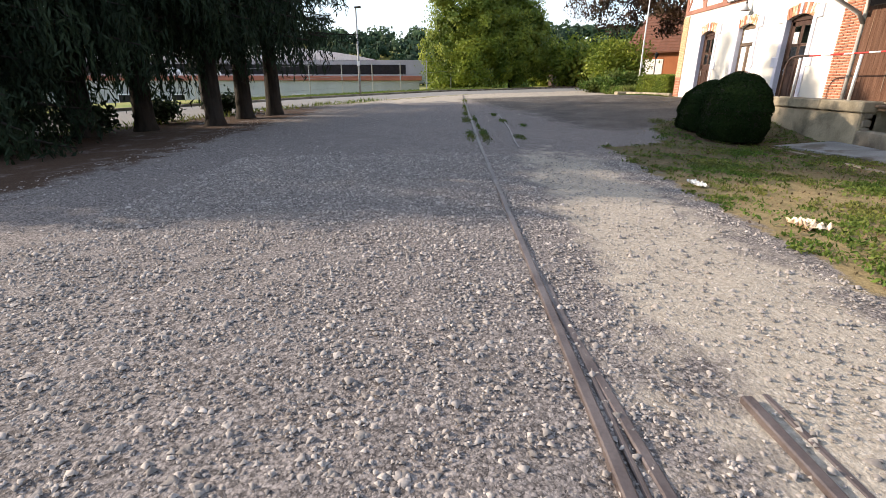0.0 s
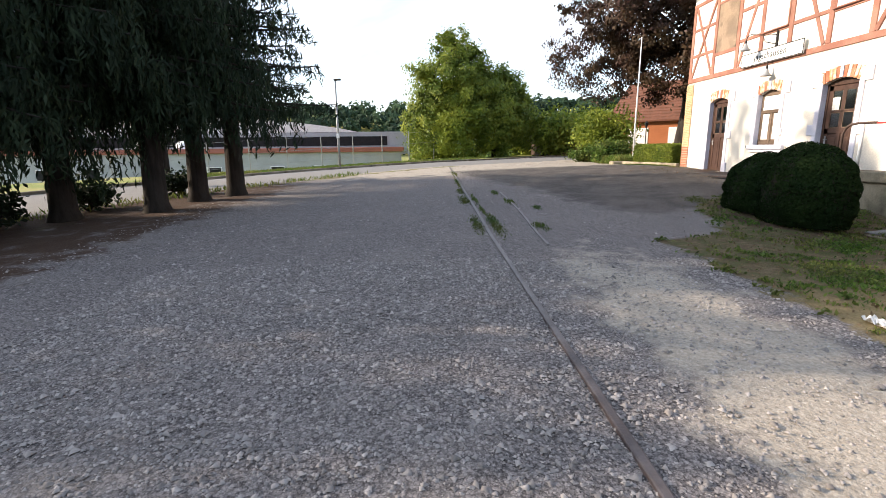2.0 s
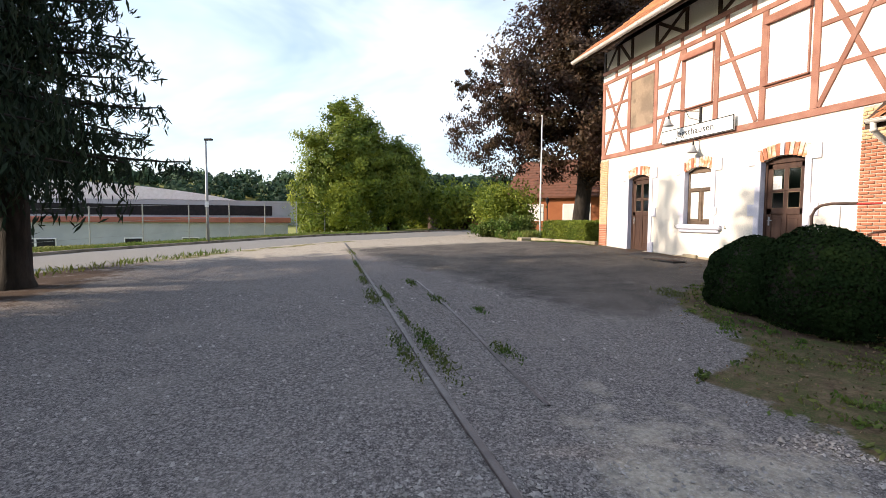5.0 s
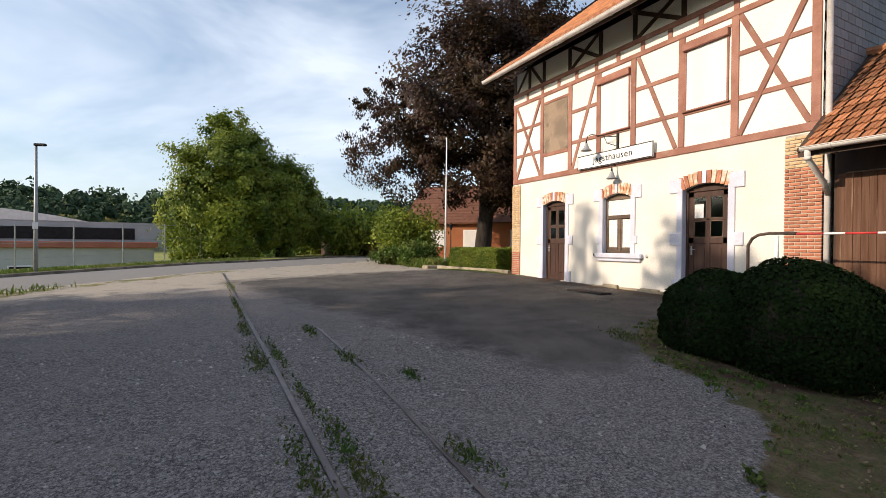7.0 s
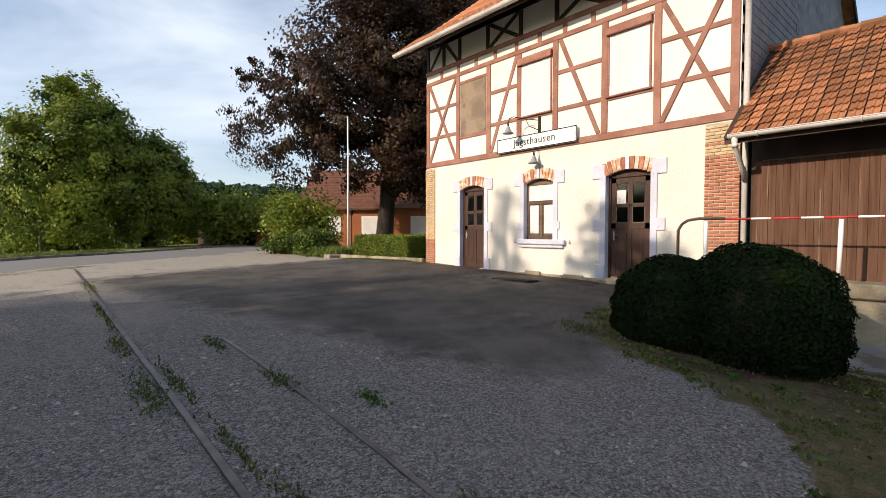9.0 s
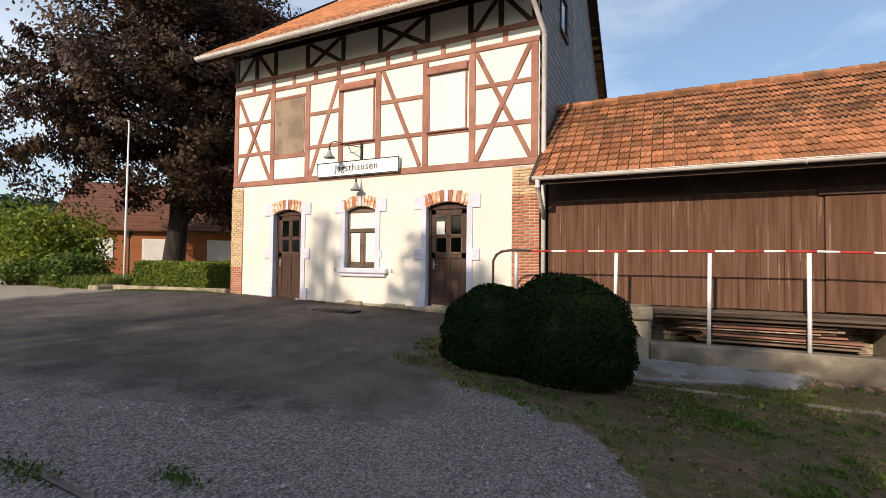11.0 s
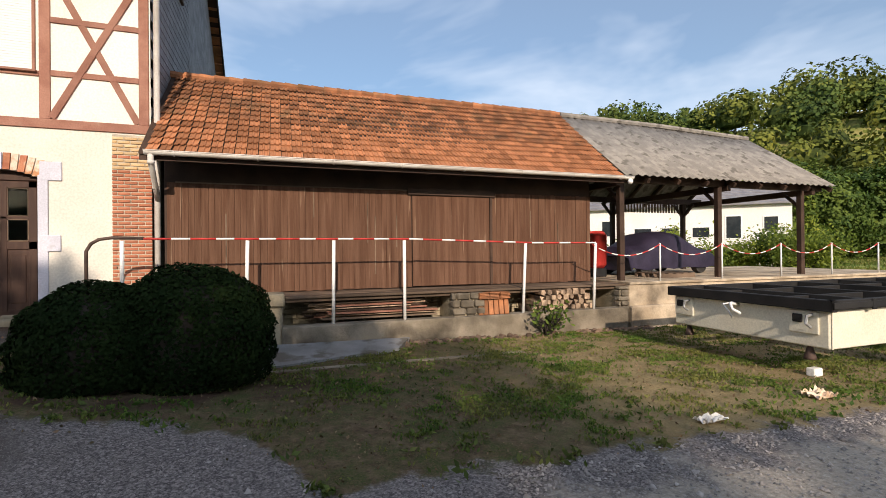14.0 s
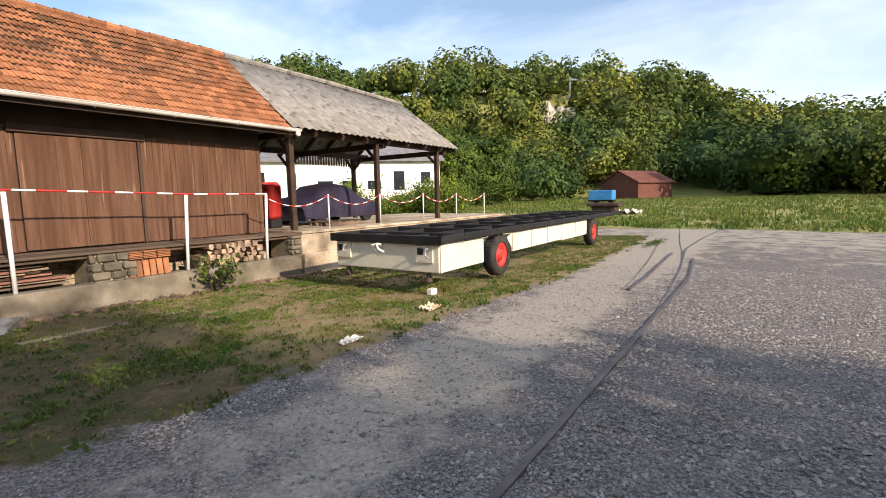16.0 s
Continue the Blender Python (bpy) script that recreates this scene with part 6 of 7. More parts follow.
house("white_house", (33.0, -21.5), -134, 17, 9, 5.0, 2.0, RENDER, SLATE, "long white house seen through the canopy", [("f", x, z, w, h) for x, z, w, h in ((-7.0, 2.9, 0.9, 1.1), (-4.4, 2.6, 0.8, 1.3), (-1.6, 2.5, 1.3, 0.7), (0.4, 2.4, 1.2, 0.8), (2.6, 2.4, 1.2, 0.8), (4.8, 2.3, 1.0, 1.7), (7.2, 2.8, 0.9, 1.1))] + [("g", -2.5, 1.2, 1.2, 1.2), ("g", 2.0, 1.2, 1.2, 1.2)])
house("garden_shed", (14.3, 60.5), 10, 4.0, 3.0, 1.9, 0.6, DARK_SHADED_WOOD, DARK_SHADED_WOOD, "small dark wooden garden shed")
house("garden_shed", (17.6, 58.5), -5, 2.4, 2.2, 1.9, 0.5, TIMBER, TILE, "small reddish wooden garden shed")
hut = house("clubhouse", (16.0, -67.5), 62, 7.6, 7.0, 2.6, 1.7, material("red_brown_cladding", (0.16, 0.06, 0.045), (0.13, 0.05, 0.04), 1, 20, 0.8), material("dark_red_sheet", (0.17, 0.065, 0.05), (0.13, 0.05, 0.04), 0.8, 25, 0.8, bump=0.05), "dark red wooden clubhouse at the foot of the hill", [("f", 1.2, 1.0, 0.6, 0.8), ("f", 2.5, 1.0, 0.6, 0.8)], 0.4)


def build_hall():
    z0 = H(-20, 64)
    h = thing("factory_hall", (-20.0, 66.0, z0 - 0.5), "long low grey factory hall with red roof edge and white roof", "hall")
    h.rotation_euler = (0, 0, radians(6))
    part("wall", Shape().box(-30, 15.5, -7, 7, -1, 4.4), GREYWALL, h)
    part("roof_edge", Shape().box(-30.3, 15.8, -7.3, 7.3, 4.4, 4.95, 0.05), REDROOF, h)
    part("upper_storey", Shape().box(-30, 17, 1, 16, 4.0, 7.0), GREYWALL, h)
    part("window_band", Shape().box(-29, 14, 0.94, 1.02, 5.2, 6.4), BLACK, h)
    s = Shape()
    n = 16
    f = lambda t: 7.0 + 1.9 * max(0.0, math.sin(math.pi * t)) ** 0.8
    s.add([q for i in range(n + 1) for q in ((-30 + 40 * i / n, 1, 6.9), (-30 + 40 * i / n, 1, f(i / n)), (-30 + 40 * i / n, 16, f(i / n)))],
          [q for i in range(n) for q in ((3 * i, 3 * i + 3, 3 * i + 4, 3 * i + 1), (3 * i + 1, 3 * i + 4, 3 * i + 5, 3 * i + 2))])
    part("white_roof", s, WHITE, h)
    for x in (-24, -19, -13, -7.6, -6.0, 1.0, 6.0, 10.5):
        w = part("window", Shape().box(x - 0.8, x + 0.8, -7.06, -6.9, 1.6, 2.9, 0.02), WHITE, h)
        part("pane", Shape().box(x - 0.7, x + 0.7, -7.1, -7.05, 1.7, 2.8), BLACK, w)
    for x in (-15, -10.4):
        part("roof_dome", Shape().lathe([(1.3, 4.95), (1.1, 5.5), (0.6, 5.85), (0, 5.95)], (x, -3, 0), 14), WHITE, h, smooth=True)


build_hall()

# ---- things along the road and the garden ----


def street_lamp():
    z = H(-6.5, 35.3)
    o = thing("street_lamp", (-6.5, 35.3, z), "slim grey steel street lamp beside the road", "street lamp")
    part("pole", Shape().tube([(0, 0, -0.1), (0, 0, 2.4), (0, 0, 5.7)], [0.085, 0.075, 0.05], 10), STEEL, o, smooth=True)
    part("head", Shape().box(-0.07, 0.4, -0.09, 0.09, 5.64, 5.75, 0.03, pose(0, 0, 0, 0, 0, -20)), BLACK, o)
    part("number_plate", Shape().box(-0.1, 0.1, -0.1, -0.085, 2.0, 2.3), WHITE, o)


street_lamp()
z = H(11.8, 31.4)
flag = thing("flagpole", (11.8, 31.4, z), "tall white flagpole beside the hedge", "flagpole")
part("pole", Shape().tube([(0, 0, -0.1), (0, 0, 3), (0.02, 0, 7.05)], [0.05, 0.045, 0.025], 10), WHITE, flag, smooth=True)
part("knob", Shape().lathe([(0, 7.03), (0.05, 7.06), (0.05, 7.1), (0, 7.14)], n=10), WHITE, flag)
lant = thing("garden_lantern", (14.2, 35.2, H(14.2, 35.2)), "dark garden lantern on a post", "lamp")
part("pole", Shape().cyl((0, 0, -0.1), (0, 0, 2.3), 0.04, 0.03), BLACK, lant)
part("lantern", Shape().lathe([(0.05, 2.3), (0.13, 2.55), (0.16, 2.6), (0.0, 2.75)], n=8), BLACK, lant)


def hedge(name, x0, x1, y0, y1, h, label, seed, n, mat, size=0.06):
    z = H((x0 + x1) / 2, (y0 + y1) / 2)
    o = thing(name, ((x0 + x1) / 2, (y0 + y1) / 2, z), label, "hedge")
    # One solid dark box behind the leaves, coloured for the shade inside.
    part("twigs", local(Shape().box(x0 + 0.07, x1 - 0.07, y0 + 0.07, y1 - 0.07, z - 0.1, z + h - 0.07, 0.05), o.location), BARK, o)
    g = np.random.default_rng(seed)
    u = g.uniform(size=(n, 3))
    k = g.integers(0, 5, n)
    u[:, 0] = np.where(k == 0, 0, np.where(k == 1, 1, u[:, 0]))
    u[:, 1] = np.where(k == 2, 0, np.where(k == 3, 1, u[:, 1]))
    u[:, 2] = np.where(k == 4, 1, u[:, 2])
    p = u * np.array([x1 - x0, y1 - y0, h]) + np.array([x0, y0, z]) + g.normal(0, 0.035, (n, 3)) - np.array(o.location)
    part("foliage", leaf_mesh("foliage", p, np.full(n, size), np.clip(g.normal(0.5, 0.2, n), 0, 1), mat, seed, 1.4), None, o)


hedge("hedge", 11.0, 12.1, 25.4, 29.4, 0.95, "clipped green garden hedge beside the station", 61, 16000, LEAF)
hedge("hedge", 12.0, 16.5, 25.2, 26.0, 0.95, "clipped green garden hedge beside the station", 62, 12000, LEAF)
kerb_line = Shape().beam((10.45, 23.6, H(10.5, 24) + 0.04), (10.75, 30.2, H(10.7, 30) + 0.06), 0.14, 0.2, 0.02)
setting("garden_kerb", kerb_line, STONE, "low stone kerb along the garden")
setting("tree_stump_stone", Shape().box(10.2, 11.3, 30.4, 31.0, H(10.7, 30.6) - 0.1, H(10.7, 30.6) + 0.18, 0.06), STONE, "flat stone step at the garden's edge")


def shrub(at, r, h, label, seed, mat=LEAF, n=5000, size=0.14, cat="shrub"):
    z = H(*at)
    o = thing("shrub", (at[0], at[1], z), label, cat)
    g = np.random.default_rng(seed)
    rng = random.Random(seed)
    s, tips = Shape(), []
    for _ in range(7):
        a = rng.uniform(0, 6.3)
        limb(s, (0, 0, -0.05), (math.cos(a) * 0.6, math.sin(a) * 0.6, 1), h * 0.8, 0.03, rng, 1, tips)
    part("stems", s, BARK, o)
    idx = g.integers(0, len(tips), n)
    p = np.array([tips[i][0] for i in idx]) + g.normal(size=(n, 3)) * np.array([r, r, h * 0.6]) * 0.24
    p[:, 2] = np.abs(p[:, 2])
    part("foliage", leaf_mesh("foliage", p, np.full(n, size), np.clip(g.normal(0.5, 0.18, n), 0, 1), mat, seed, 1.6), None, o)


shrub((12.9, 39.5), 1.9, 3.4, "leafy green lilac shrub in the garden", 71, n=9000, size=0.15)
shrub((11.6, 34.5), 1.2, 1.2, "tall yellowish weeds at the garden's edge", 72, GRASS, 4000, 0.12)
shrub((12.6, 36.5), 1.4, 1.3, "tall yellowish weeds at the garden's edge", 73, GRASS, 4000, 0.12)
shrub((11.0, 38.0), 1.4, 1.0, "tall yellowish weeds at the garden's edge", 74, GRASS, 4000, 0.12)
for k, (x, y) in enumerate(((14.5, 57), (18, 64), (21.5, 66), (24, 60), (13, 66))):
    shrub((x, y), 3.0, 4.5, "rounded green bush behind the road", 80 + k, LEAF, 6000, 0.3)
for k, (x, y) in enumerate(((-10.0, 16.4), (-10.3, 13.6), (-9.2, 19.6))):
    shrub((x, y), 0.5, 0.9, "straggly undergrowth below the conifers", 90 + k, NEEDLE, 900, 0.1)


def build_fence():
    o = thing("mesh_fence", (-8.0, 50.0, H(-8, 50)), "tall grey wire fence on steel posts along the factory yard", "fence")
    pts = [(-26 + 2.6 * i, 36 + 1.9 * i) for i in range(12)]
    for i, (x, y) in enumerate(pts):
        z = H(x, y) - o.location.z
        part("post", Shape().cyl((x + 8, y - 50, z - 0.2), (x + 8, y - 50, z + 3.4), 0.05, n=6), STEEL, o)
        if i:
            q = pts[i - 1]
            zq = H(*q) - o.location.z
            for dz in (0.3, 1.2, 2.2, 3.3):
                part("wire", Shape().cyl((q[0] + 8, q[1] - 50, zq + dz), (x + 8, y - 50, z + dz), 0.014, n=4, caps=False), STEEL, o)


build_fence()


def build_kerb():
    """Raised kerb on the road's far side."""
    d = np.r_[0, np.cumsum(np.hypot(*np.diff(ROAD, axis=0).T))]
    u = np.arange(4, d[-1] - 4, 1.0)
    x, y = np.interp(u, d, ROAD[:, 0]), np.interp(u, d, ROAD[:, 1])
    k = np.ones(5) / 5
    x[2:-2], y[2:-2] = np.convolve(x, k, "valid"), np.convolve(y, k, "valid")
    tx, ty = np.gradient(x), np.gradient(y)
    n = np.hypot(tx, ty)
    s = Shape()
    for a, b, cx, cy in zip(x, y, -ty / n, tx / n):
        z = H(a + cx * 3.1, b + cy * 3.1)
        for off, dz in ((3.02, -0.1), (3.04, 0.11), (3.06, 0.13), (3.2, 0.13), (3.2, -0.1)):
            s.v.append((a + cx * off, b + cy * off, z + dz))
    s.f = [(5 * i + q, 5 * i + q + 1, 5 * i + q + 6, 5 * i + q + 5) for i in range(len(x) - 1) for q in range(4)]
    setting("road_kerb", s, CONCRETE, "raised concrete kerb along the road")


build_kerb()


def parked_car(at, rz, label, paint):
    o = thing("parked_car", (at[0], at[1], H(*at)), label, "car")
    o.rotation_euler = (0, 0, radians(rz))
    low = [(-2.1, 0.35), (-2.1, 0.7), (-1.9, 0.85), (-1.0, 0.92), (1.3, 0.95), (1.9, 0.9), (2.1, 0.7), (2.1, 0.35)]
    s = Shape().add([(x * 1.0, y, z) for x in (-0.84, 0.84) for y, z in low], [tuple(range(8))[::-1], tuple(range(8, 16))] + [(i, (i + 1) % 8, 8 + (i + 1) % 8, 8 + i) for i in range(8)])
    part("body", s, paint, o)
    top = [(-1.0, 0.93), (-0.3, 1.42), (0.9, 1.45), (1.7, 0.94)]
    s = Shape().add([(x * (1 if z < 1 else 0.8), y, z) for x in (-0.78, 0.78) for y, z in top], [(3, 2, 1, 0), (4, 5, 6, 7)] + [(i, i + 1, 5 + i, 4 + i) for i in range(3)])
    part("windows", s, BLACK, o)
    part("roof", Shape().box(-0.62, 0.62, -0.3, 0.9, 1.42, 1.48, 0.02), paint, o)
    for x in (-0.8, 0.8):
        for y in (-1.3, 1.3):
            part("wheel", Shape().lathe([(0, -0.1), (0.28, -0.1), (0.32, -0.06), (0.32, 0.06), (0.28, 0.1), (0, 0.1)], (x, y, 0.32), 18, "x"), RUBBER, o)


parked_car((25.5, -12.5), 40, "dark grey car parked before the white house", BLACK)
parked_car((28.5, -18.5), 60, "dark blue car parked before the white house", material("blue_paint", (0.02, 0.03, 0.07), (0.025, 0.035, 0.08), 2, 30, 0.35, bump=0))
for k, (x, y) in enumerate(((20.5, -6.5), (22.6, -10.0), (23.2, -13.2), (23.4, -16.0), (22.4, -17.6), (21.4, -19.2), (24.8, -18.8), (20.2, -20.6), (18.6, -17.5))):
    shrub((x, y), 1.2, 1.5 + 0.5 * (k % 3), "green garden shrub before the white house", 100 + k, (LEAF, FOOT_LEAF)[k % 2], 4000, 0.12)
hedge("garden_hedge", 21.0, 27.0, -9.5, -8.5, 1.1, "low green garden hedge behind the canopy", 63, 9000, LEAF, 0.1)

# ---- things on and by the platform ----


def chain_barrier():
    ys = [2.0, -0.1, -2.35, -4.5, -6.7]
    o = thing("chain_barrier", (9.45, -2.0, 1.0), "red and white plastic chain slung between thin white posts", "barrier")
    for y in ys:
        part("post", Shape().cyl((-0.12, y + 2.0, 0), (-0.12, y + 2.0, 0.95), 0.022, n=8), WHITE, o, smooth=True)
    a = [4.05] + ys
    for u, w in zip(a[:-1], a[1:]):
        n = 22
        for i in range(n):
            t0, t1 = i / n, (i + 1) / n
            f = lambda t: 0.93 - 0.28 * 4 * t * (1 - t)
            part("chain_link", Shape().cyl((-0.12, u + (w - u) * t0 + 2.0, f(t0)), (-0.12, u + (w - u) * t1 + 2.0, f(t1)), 0.014, n=5), (RED, PAPER)[(i // 2) % 2], o)


chain_barrier()
TARP = material("tarpaulin", (0.02, 0.016, 0.034), (0.035, 0.028, 0.055), 2.0, 20, 0.55, bump=0.3, bump_scale=8)


def covered_car():
    o = thing("covered_car", (12.3, -0.6, 1.0), "car under a dark purple tarpaulin on the loading platform", "car")
    o.rotation_euler = (0, 0, radians(8))
    prof = [(-2.0, 0.55), (-1.9, 0.78), (-1.2, 0.9), (-0.5, 1.3), (0.1, 1.38), (0.7, 1.3), (1.3, 0.95), (1.95, 0.85), (2.05, 0.6)]
    s = Shape()
    n = 14
    rows = []
    rng = random.Random(6)
    for i, (y, h) in enumerate(prof):
        row = []
        for k in range(n + 1):
            a = math.pi * k / n
            c, sn = math.cos(a), math.sin(a)
            x = -0.86 * (abs(c) ** 0.55) * (1 if c > 0 else -1)
            z = 0.22 + (h - 0.22) * (sn ** 0.45)
            wob = 0.02 * math.sin(i * 2.3 + k * 1.7) + rng.uniform(-0.008, 0.008)
            row.append(len(s.v))
            s.v.append((x + wob, y + wob, z if 0 < k < n else 0.2 + 0.05 * math.sin(i * 3)))
        rows.append(row)
    for a, b in zip(rows[:-1], rows[1:]):
        s.f += [(a[k], a[k + 1], b[k + 1], b[k]) for k in range(n)]
    s.f += [tuple(rows[0]), tuple(rows[-1][::-1])]
    part("tarpaulin", s, TARP, o, smooth=True)
    for x in (-0.72, 0.72):
        for y in (-1.3, 1.3):
            part("wheel", Shape().lathe([(0.0, -0.09), (0.3, -0.09), (0.31, 0), (0.3, 0.09), (0, 0.09)], (x, y, 0.31), 18, "x"), RUBBER, o)


covered_car()
pal = thing("wooden_pallet", (10.6, 0.6, 1.0), "worn wooden pallet on the loading platform", "pallet")
for i in range(5):
    part("slat", Shape().box(-0.5, 0.5, -0.6 + 0.27 * i, -0.45 + 0.27 * i, 0.11, 0.135, 0.004), GREYWOOD, pal)
for x in (-0.45, 0, 0.45):
    part("block", Shape().box(x - 0.05, x + 0.05, -0.6, 0.63, 0.0, 0.11, 0.004), GREYWOOD, pal)
redc = thing("red_vehicle", (11.6, 3.6 - 1.4, 1.0), "red machine standing behind the shed corner", "machine")
part("body", Shape().box(-0.3, 0.5, -0.25, 0.25, 0.25, 1.35, 0.12), RED, redc, smooth=True)
part("foot", Shape().box(-0.25, 0.45, -0.2, 0.2, 0.0, 0.25, 0.03), BLACK, redc)


def stacked_tiles():
    o = thing("tile_stack", (9.36, 6.65, 0.40), "stack of old orange roof tiles on the base wall", "tiles", "", "")
    for i in range(6):
        part("tile", Shape().box(-0.03, 0.0, -0.36 + 0.125 * i, -0.25 + 0.125 * i, 0, 0.34, 0.012, pose(-0.06, 0, 0, 0, 8, 0)), TILE, o)
    rng = random.Random(3)
    for j in range(5):
        for i in range(3):
            part("tile", Shape().box(-0.12, 0.2, -0.36 + 0.25 * i + rng.uniform(-0.02, 0.02), -0.13 + 0.25 * i, 0.35 + 0.03 * j, 0.372 + 0.03 * j, 0.006), TILE, o)
    part("tile_core", Shape().box(0.0, 0.3, -0.36, 0.38, 0, 0.345, 0.01), TILE, o)


stacked_tiles()
LOG = material("cut_wood", (0.40, 0.29, 0.20), (0.17, 0.12, 0.085), 6.0, 40, 0.9, bump=0.4, random_tint=0.35)


def log_pile():
    o = thing("log_pile", (9.6, 4.9, 0.40), "pile of split firewood logs under the shed floor", "firewood")
    rng = random.Random(9)
    for row in range(4):
        for i in range(10 - row):
            y = -0.85 + i * 0.175 + row * 0.085 + rng.uniform(-0.02, 0.02)
            z = 0.075 + row * 0.115
            r = rng.uniform(0.06, 0.105)
            n = rng.choice((1, 2, 2, 3))
            part("log", Shape().cyl((-0.22 + rng.uniform(-0.05, 0.05), y, z), (0.35, y + rng.uniform(-0.05, 0.05), z), r, r * 0.95, n + 2), LOG, o)


log_pile()


def lumber():
    o = thing("lumber_stack", (9.8, 9.4, 0.40), "stack of long old boards and poles under the shed floor", "lumber")
    rng = random.Random(10)
    for k in range(34):
        z = 0.03 + (k // 5) * 0.055
        x = -0.12 + (k % 5) * 0.11 + rng.uniform(-0.03, 0.03)
        a, b = rng.uniform(-1.4, -0.9) if k > 12 else -1.55, rng.uniform(0.6, 1.25)
        part("plank", Shape().beam((x, a, z + rng.uniform(0, 0.02)), (x + rng.uniform(-0.05, 0.05), b, z + rng.uniform(-0.01, 0.03)), rng.uniform(0.07, 0.11), rng.uniform(0.02, 0.04), 0.004), rng.choice((GREYWOOD, GREYWOOD, LOG, DARK_SHADED_WOOD, TIMBER)), o)


lumber()


def litter(name, at, label, mat, seed, a=0.2, b=0.12, h=0.06):
    o = thing(name, (at[0], at[1], H(*at)), label, "litter")
    g = np.random.default_rng(seed)
    n = 9
    s = Shape()
    for i in range(n):
        for j in range(n):
            s.v.append(((i / (n - 1) - 0.5) * a + g.normal(0, 0.008), (j / (n - 1) - 0.5) * b + g.normal(0, 0.008), 0.012 + h * abs(math.sin(i * 1.1 + seed) * math.cos(j * 1.4 + seed)) * g.uniform(0.6, 1)))
    s.f = [(i * n + j, (i + 1) * n + j, (i + 1) * n + j + 1, i * n + j + 1) for i in range(n - 1) for j in range(n - 1)]
    part("crumpled_sheet", s, mat, o)
    return o


litter("paper_litter", (3.66, 6.88), "crumpled white paper lying on the grass edge", PAPER, 1, 0.16, 0.34, 0.08)
litter("paper_litter", (3.86, 4.9), "torn paper bag, cream and orange, on the grass", material("bag_paper", (0.62, 0.42, 0.28), (0.74, 0.62, 0.48), 9, 40, 0.85), 2, 0.24, 0.34, 0.1)
blk = thing("white_block", (4.57, 3.85, H(4.57, 3.85)), "small white block lying in the grass", "block")
part("block", Shape().box(-0.06, 0.06, -0.09, 0.09, 0, 0.12, 0.012), WHITE, blk)
grate = thing("drain_grate", (9.2, 18.2, H(9.2, 18.2)), "rusty rectangular drain cover in the tar", "grate")
part("frame", Shape().box(-0.2, 0.2, -0.62, 0.62, -0.05, 0.035, 0.006), BLACK, grate)
for i in range(9):
    part("bar", Shape().box(-0.16, 0.16, -0.56 + i * 0.13, -0.5 + i * 0.13, 0.036, 0.046), RUST, grate)

shrub((9.0, 5.5), 0.3, 0.75, "green creeping weed climbing the base wall", 97, FOOT_LEAF, 190, 0.075)
blue = thing("blue_container", (14.5, -43.1, H(14.5, -43.1)), "blue box trailer in the meadow", "trailer")
part("box", Shape().box(-1.3, 1.3, -0.8, 0.8, 0.5, 1.6, 0.05), material("blue_tarp", (0.05, 0.25, 0.55), (0.04, 0.2, 0.47), 2, 20, 0.6), blue)
part("chassis", Shape().box(-1.4, 1.4, -0.6, 0.6, 0.35, 0.5, 0.02), BLACK, blue)
for x in (-0.8, 0.8):
    part("wheel", Shape().lathe([(0, -0.1), (0.3, -0.1), (0.3, 0.1), (0, 0.1)], (x, -0.75, 0.3), 14, "y"), RUBBER, blue)
wag = thing("rusty_wagon", (9.7, -26.8, H(9.7, -26.8)), "low rusty wagon frame behind the trailer", "wagon")
part("deck", Shape().box(-1.2, 1.2, -1.0, 1.0, 0.5, 0.75, 0.04), RUST, wag)
part("axle", Shape().box(-0.9, 0.9, -0.7, 0.7, 0.0, 0.5, 0.05), RUST, wag)
litter("striped_sheet", (7.4, -24.6), "crumpled white plastic sheet by the wagon", PAPER, 5, 1.5, 1.3, 0.5)
mast = thing("power_mast", (40.6, -107.0, H(40.6, -107)), "tall grey mast with cross arm on the wooded slope", "mast")
part("pole", Shape().cyl((0, 0, -3), (0, 0, 9.5), 0.35, 0.25, 8), STEEL, mast)
part("arm", Shape().beam((-0.5, 0.3, 9.0), (-5.6, -2.0, 8.2), 0.3, 0.4), STEEL, mast)
cliff = Shape()
for i in range(11):
    a = i - 5
    top = 2.6 - 0.42 * abs(a + 1.5) + 0.6 * math.sin(i * 1.9)
    for k in range(3):
        cliff.box(a * 1.0 - 0.75, a * 1.0 + 0.75, -1.2 + 0.5 * k, 0.9 + 0.5 * k, -3.0 + 1.3 * k, -1.2 + 1.3 * k + max(top - 1.6, -0.6), 0.3, pose(0.2 * math.sin(k * 3 + i), 0.35 * math.sin(i * 2.2 + k), 0, 0, 0, 14 * math.sin(i + k)))
crag = thing("pale_rock_face", (43.0, -101.0, 21.8), "pale limestone rock face in the wooded slope", "rock")
crag.rotation_euler = (0, 0, radians(201))
part("rock", cliff, material("limestone", (0.70, 0.62, 0.52), (0.5, 0.43, 0.35), 0.8, 8, 0.95, bump=0.5, stain=(0.2, 0.17, 0.12), stain_at=0.56, stain_soft=0.2), crag)

# ---- small plants and stones ----


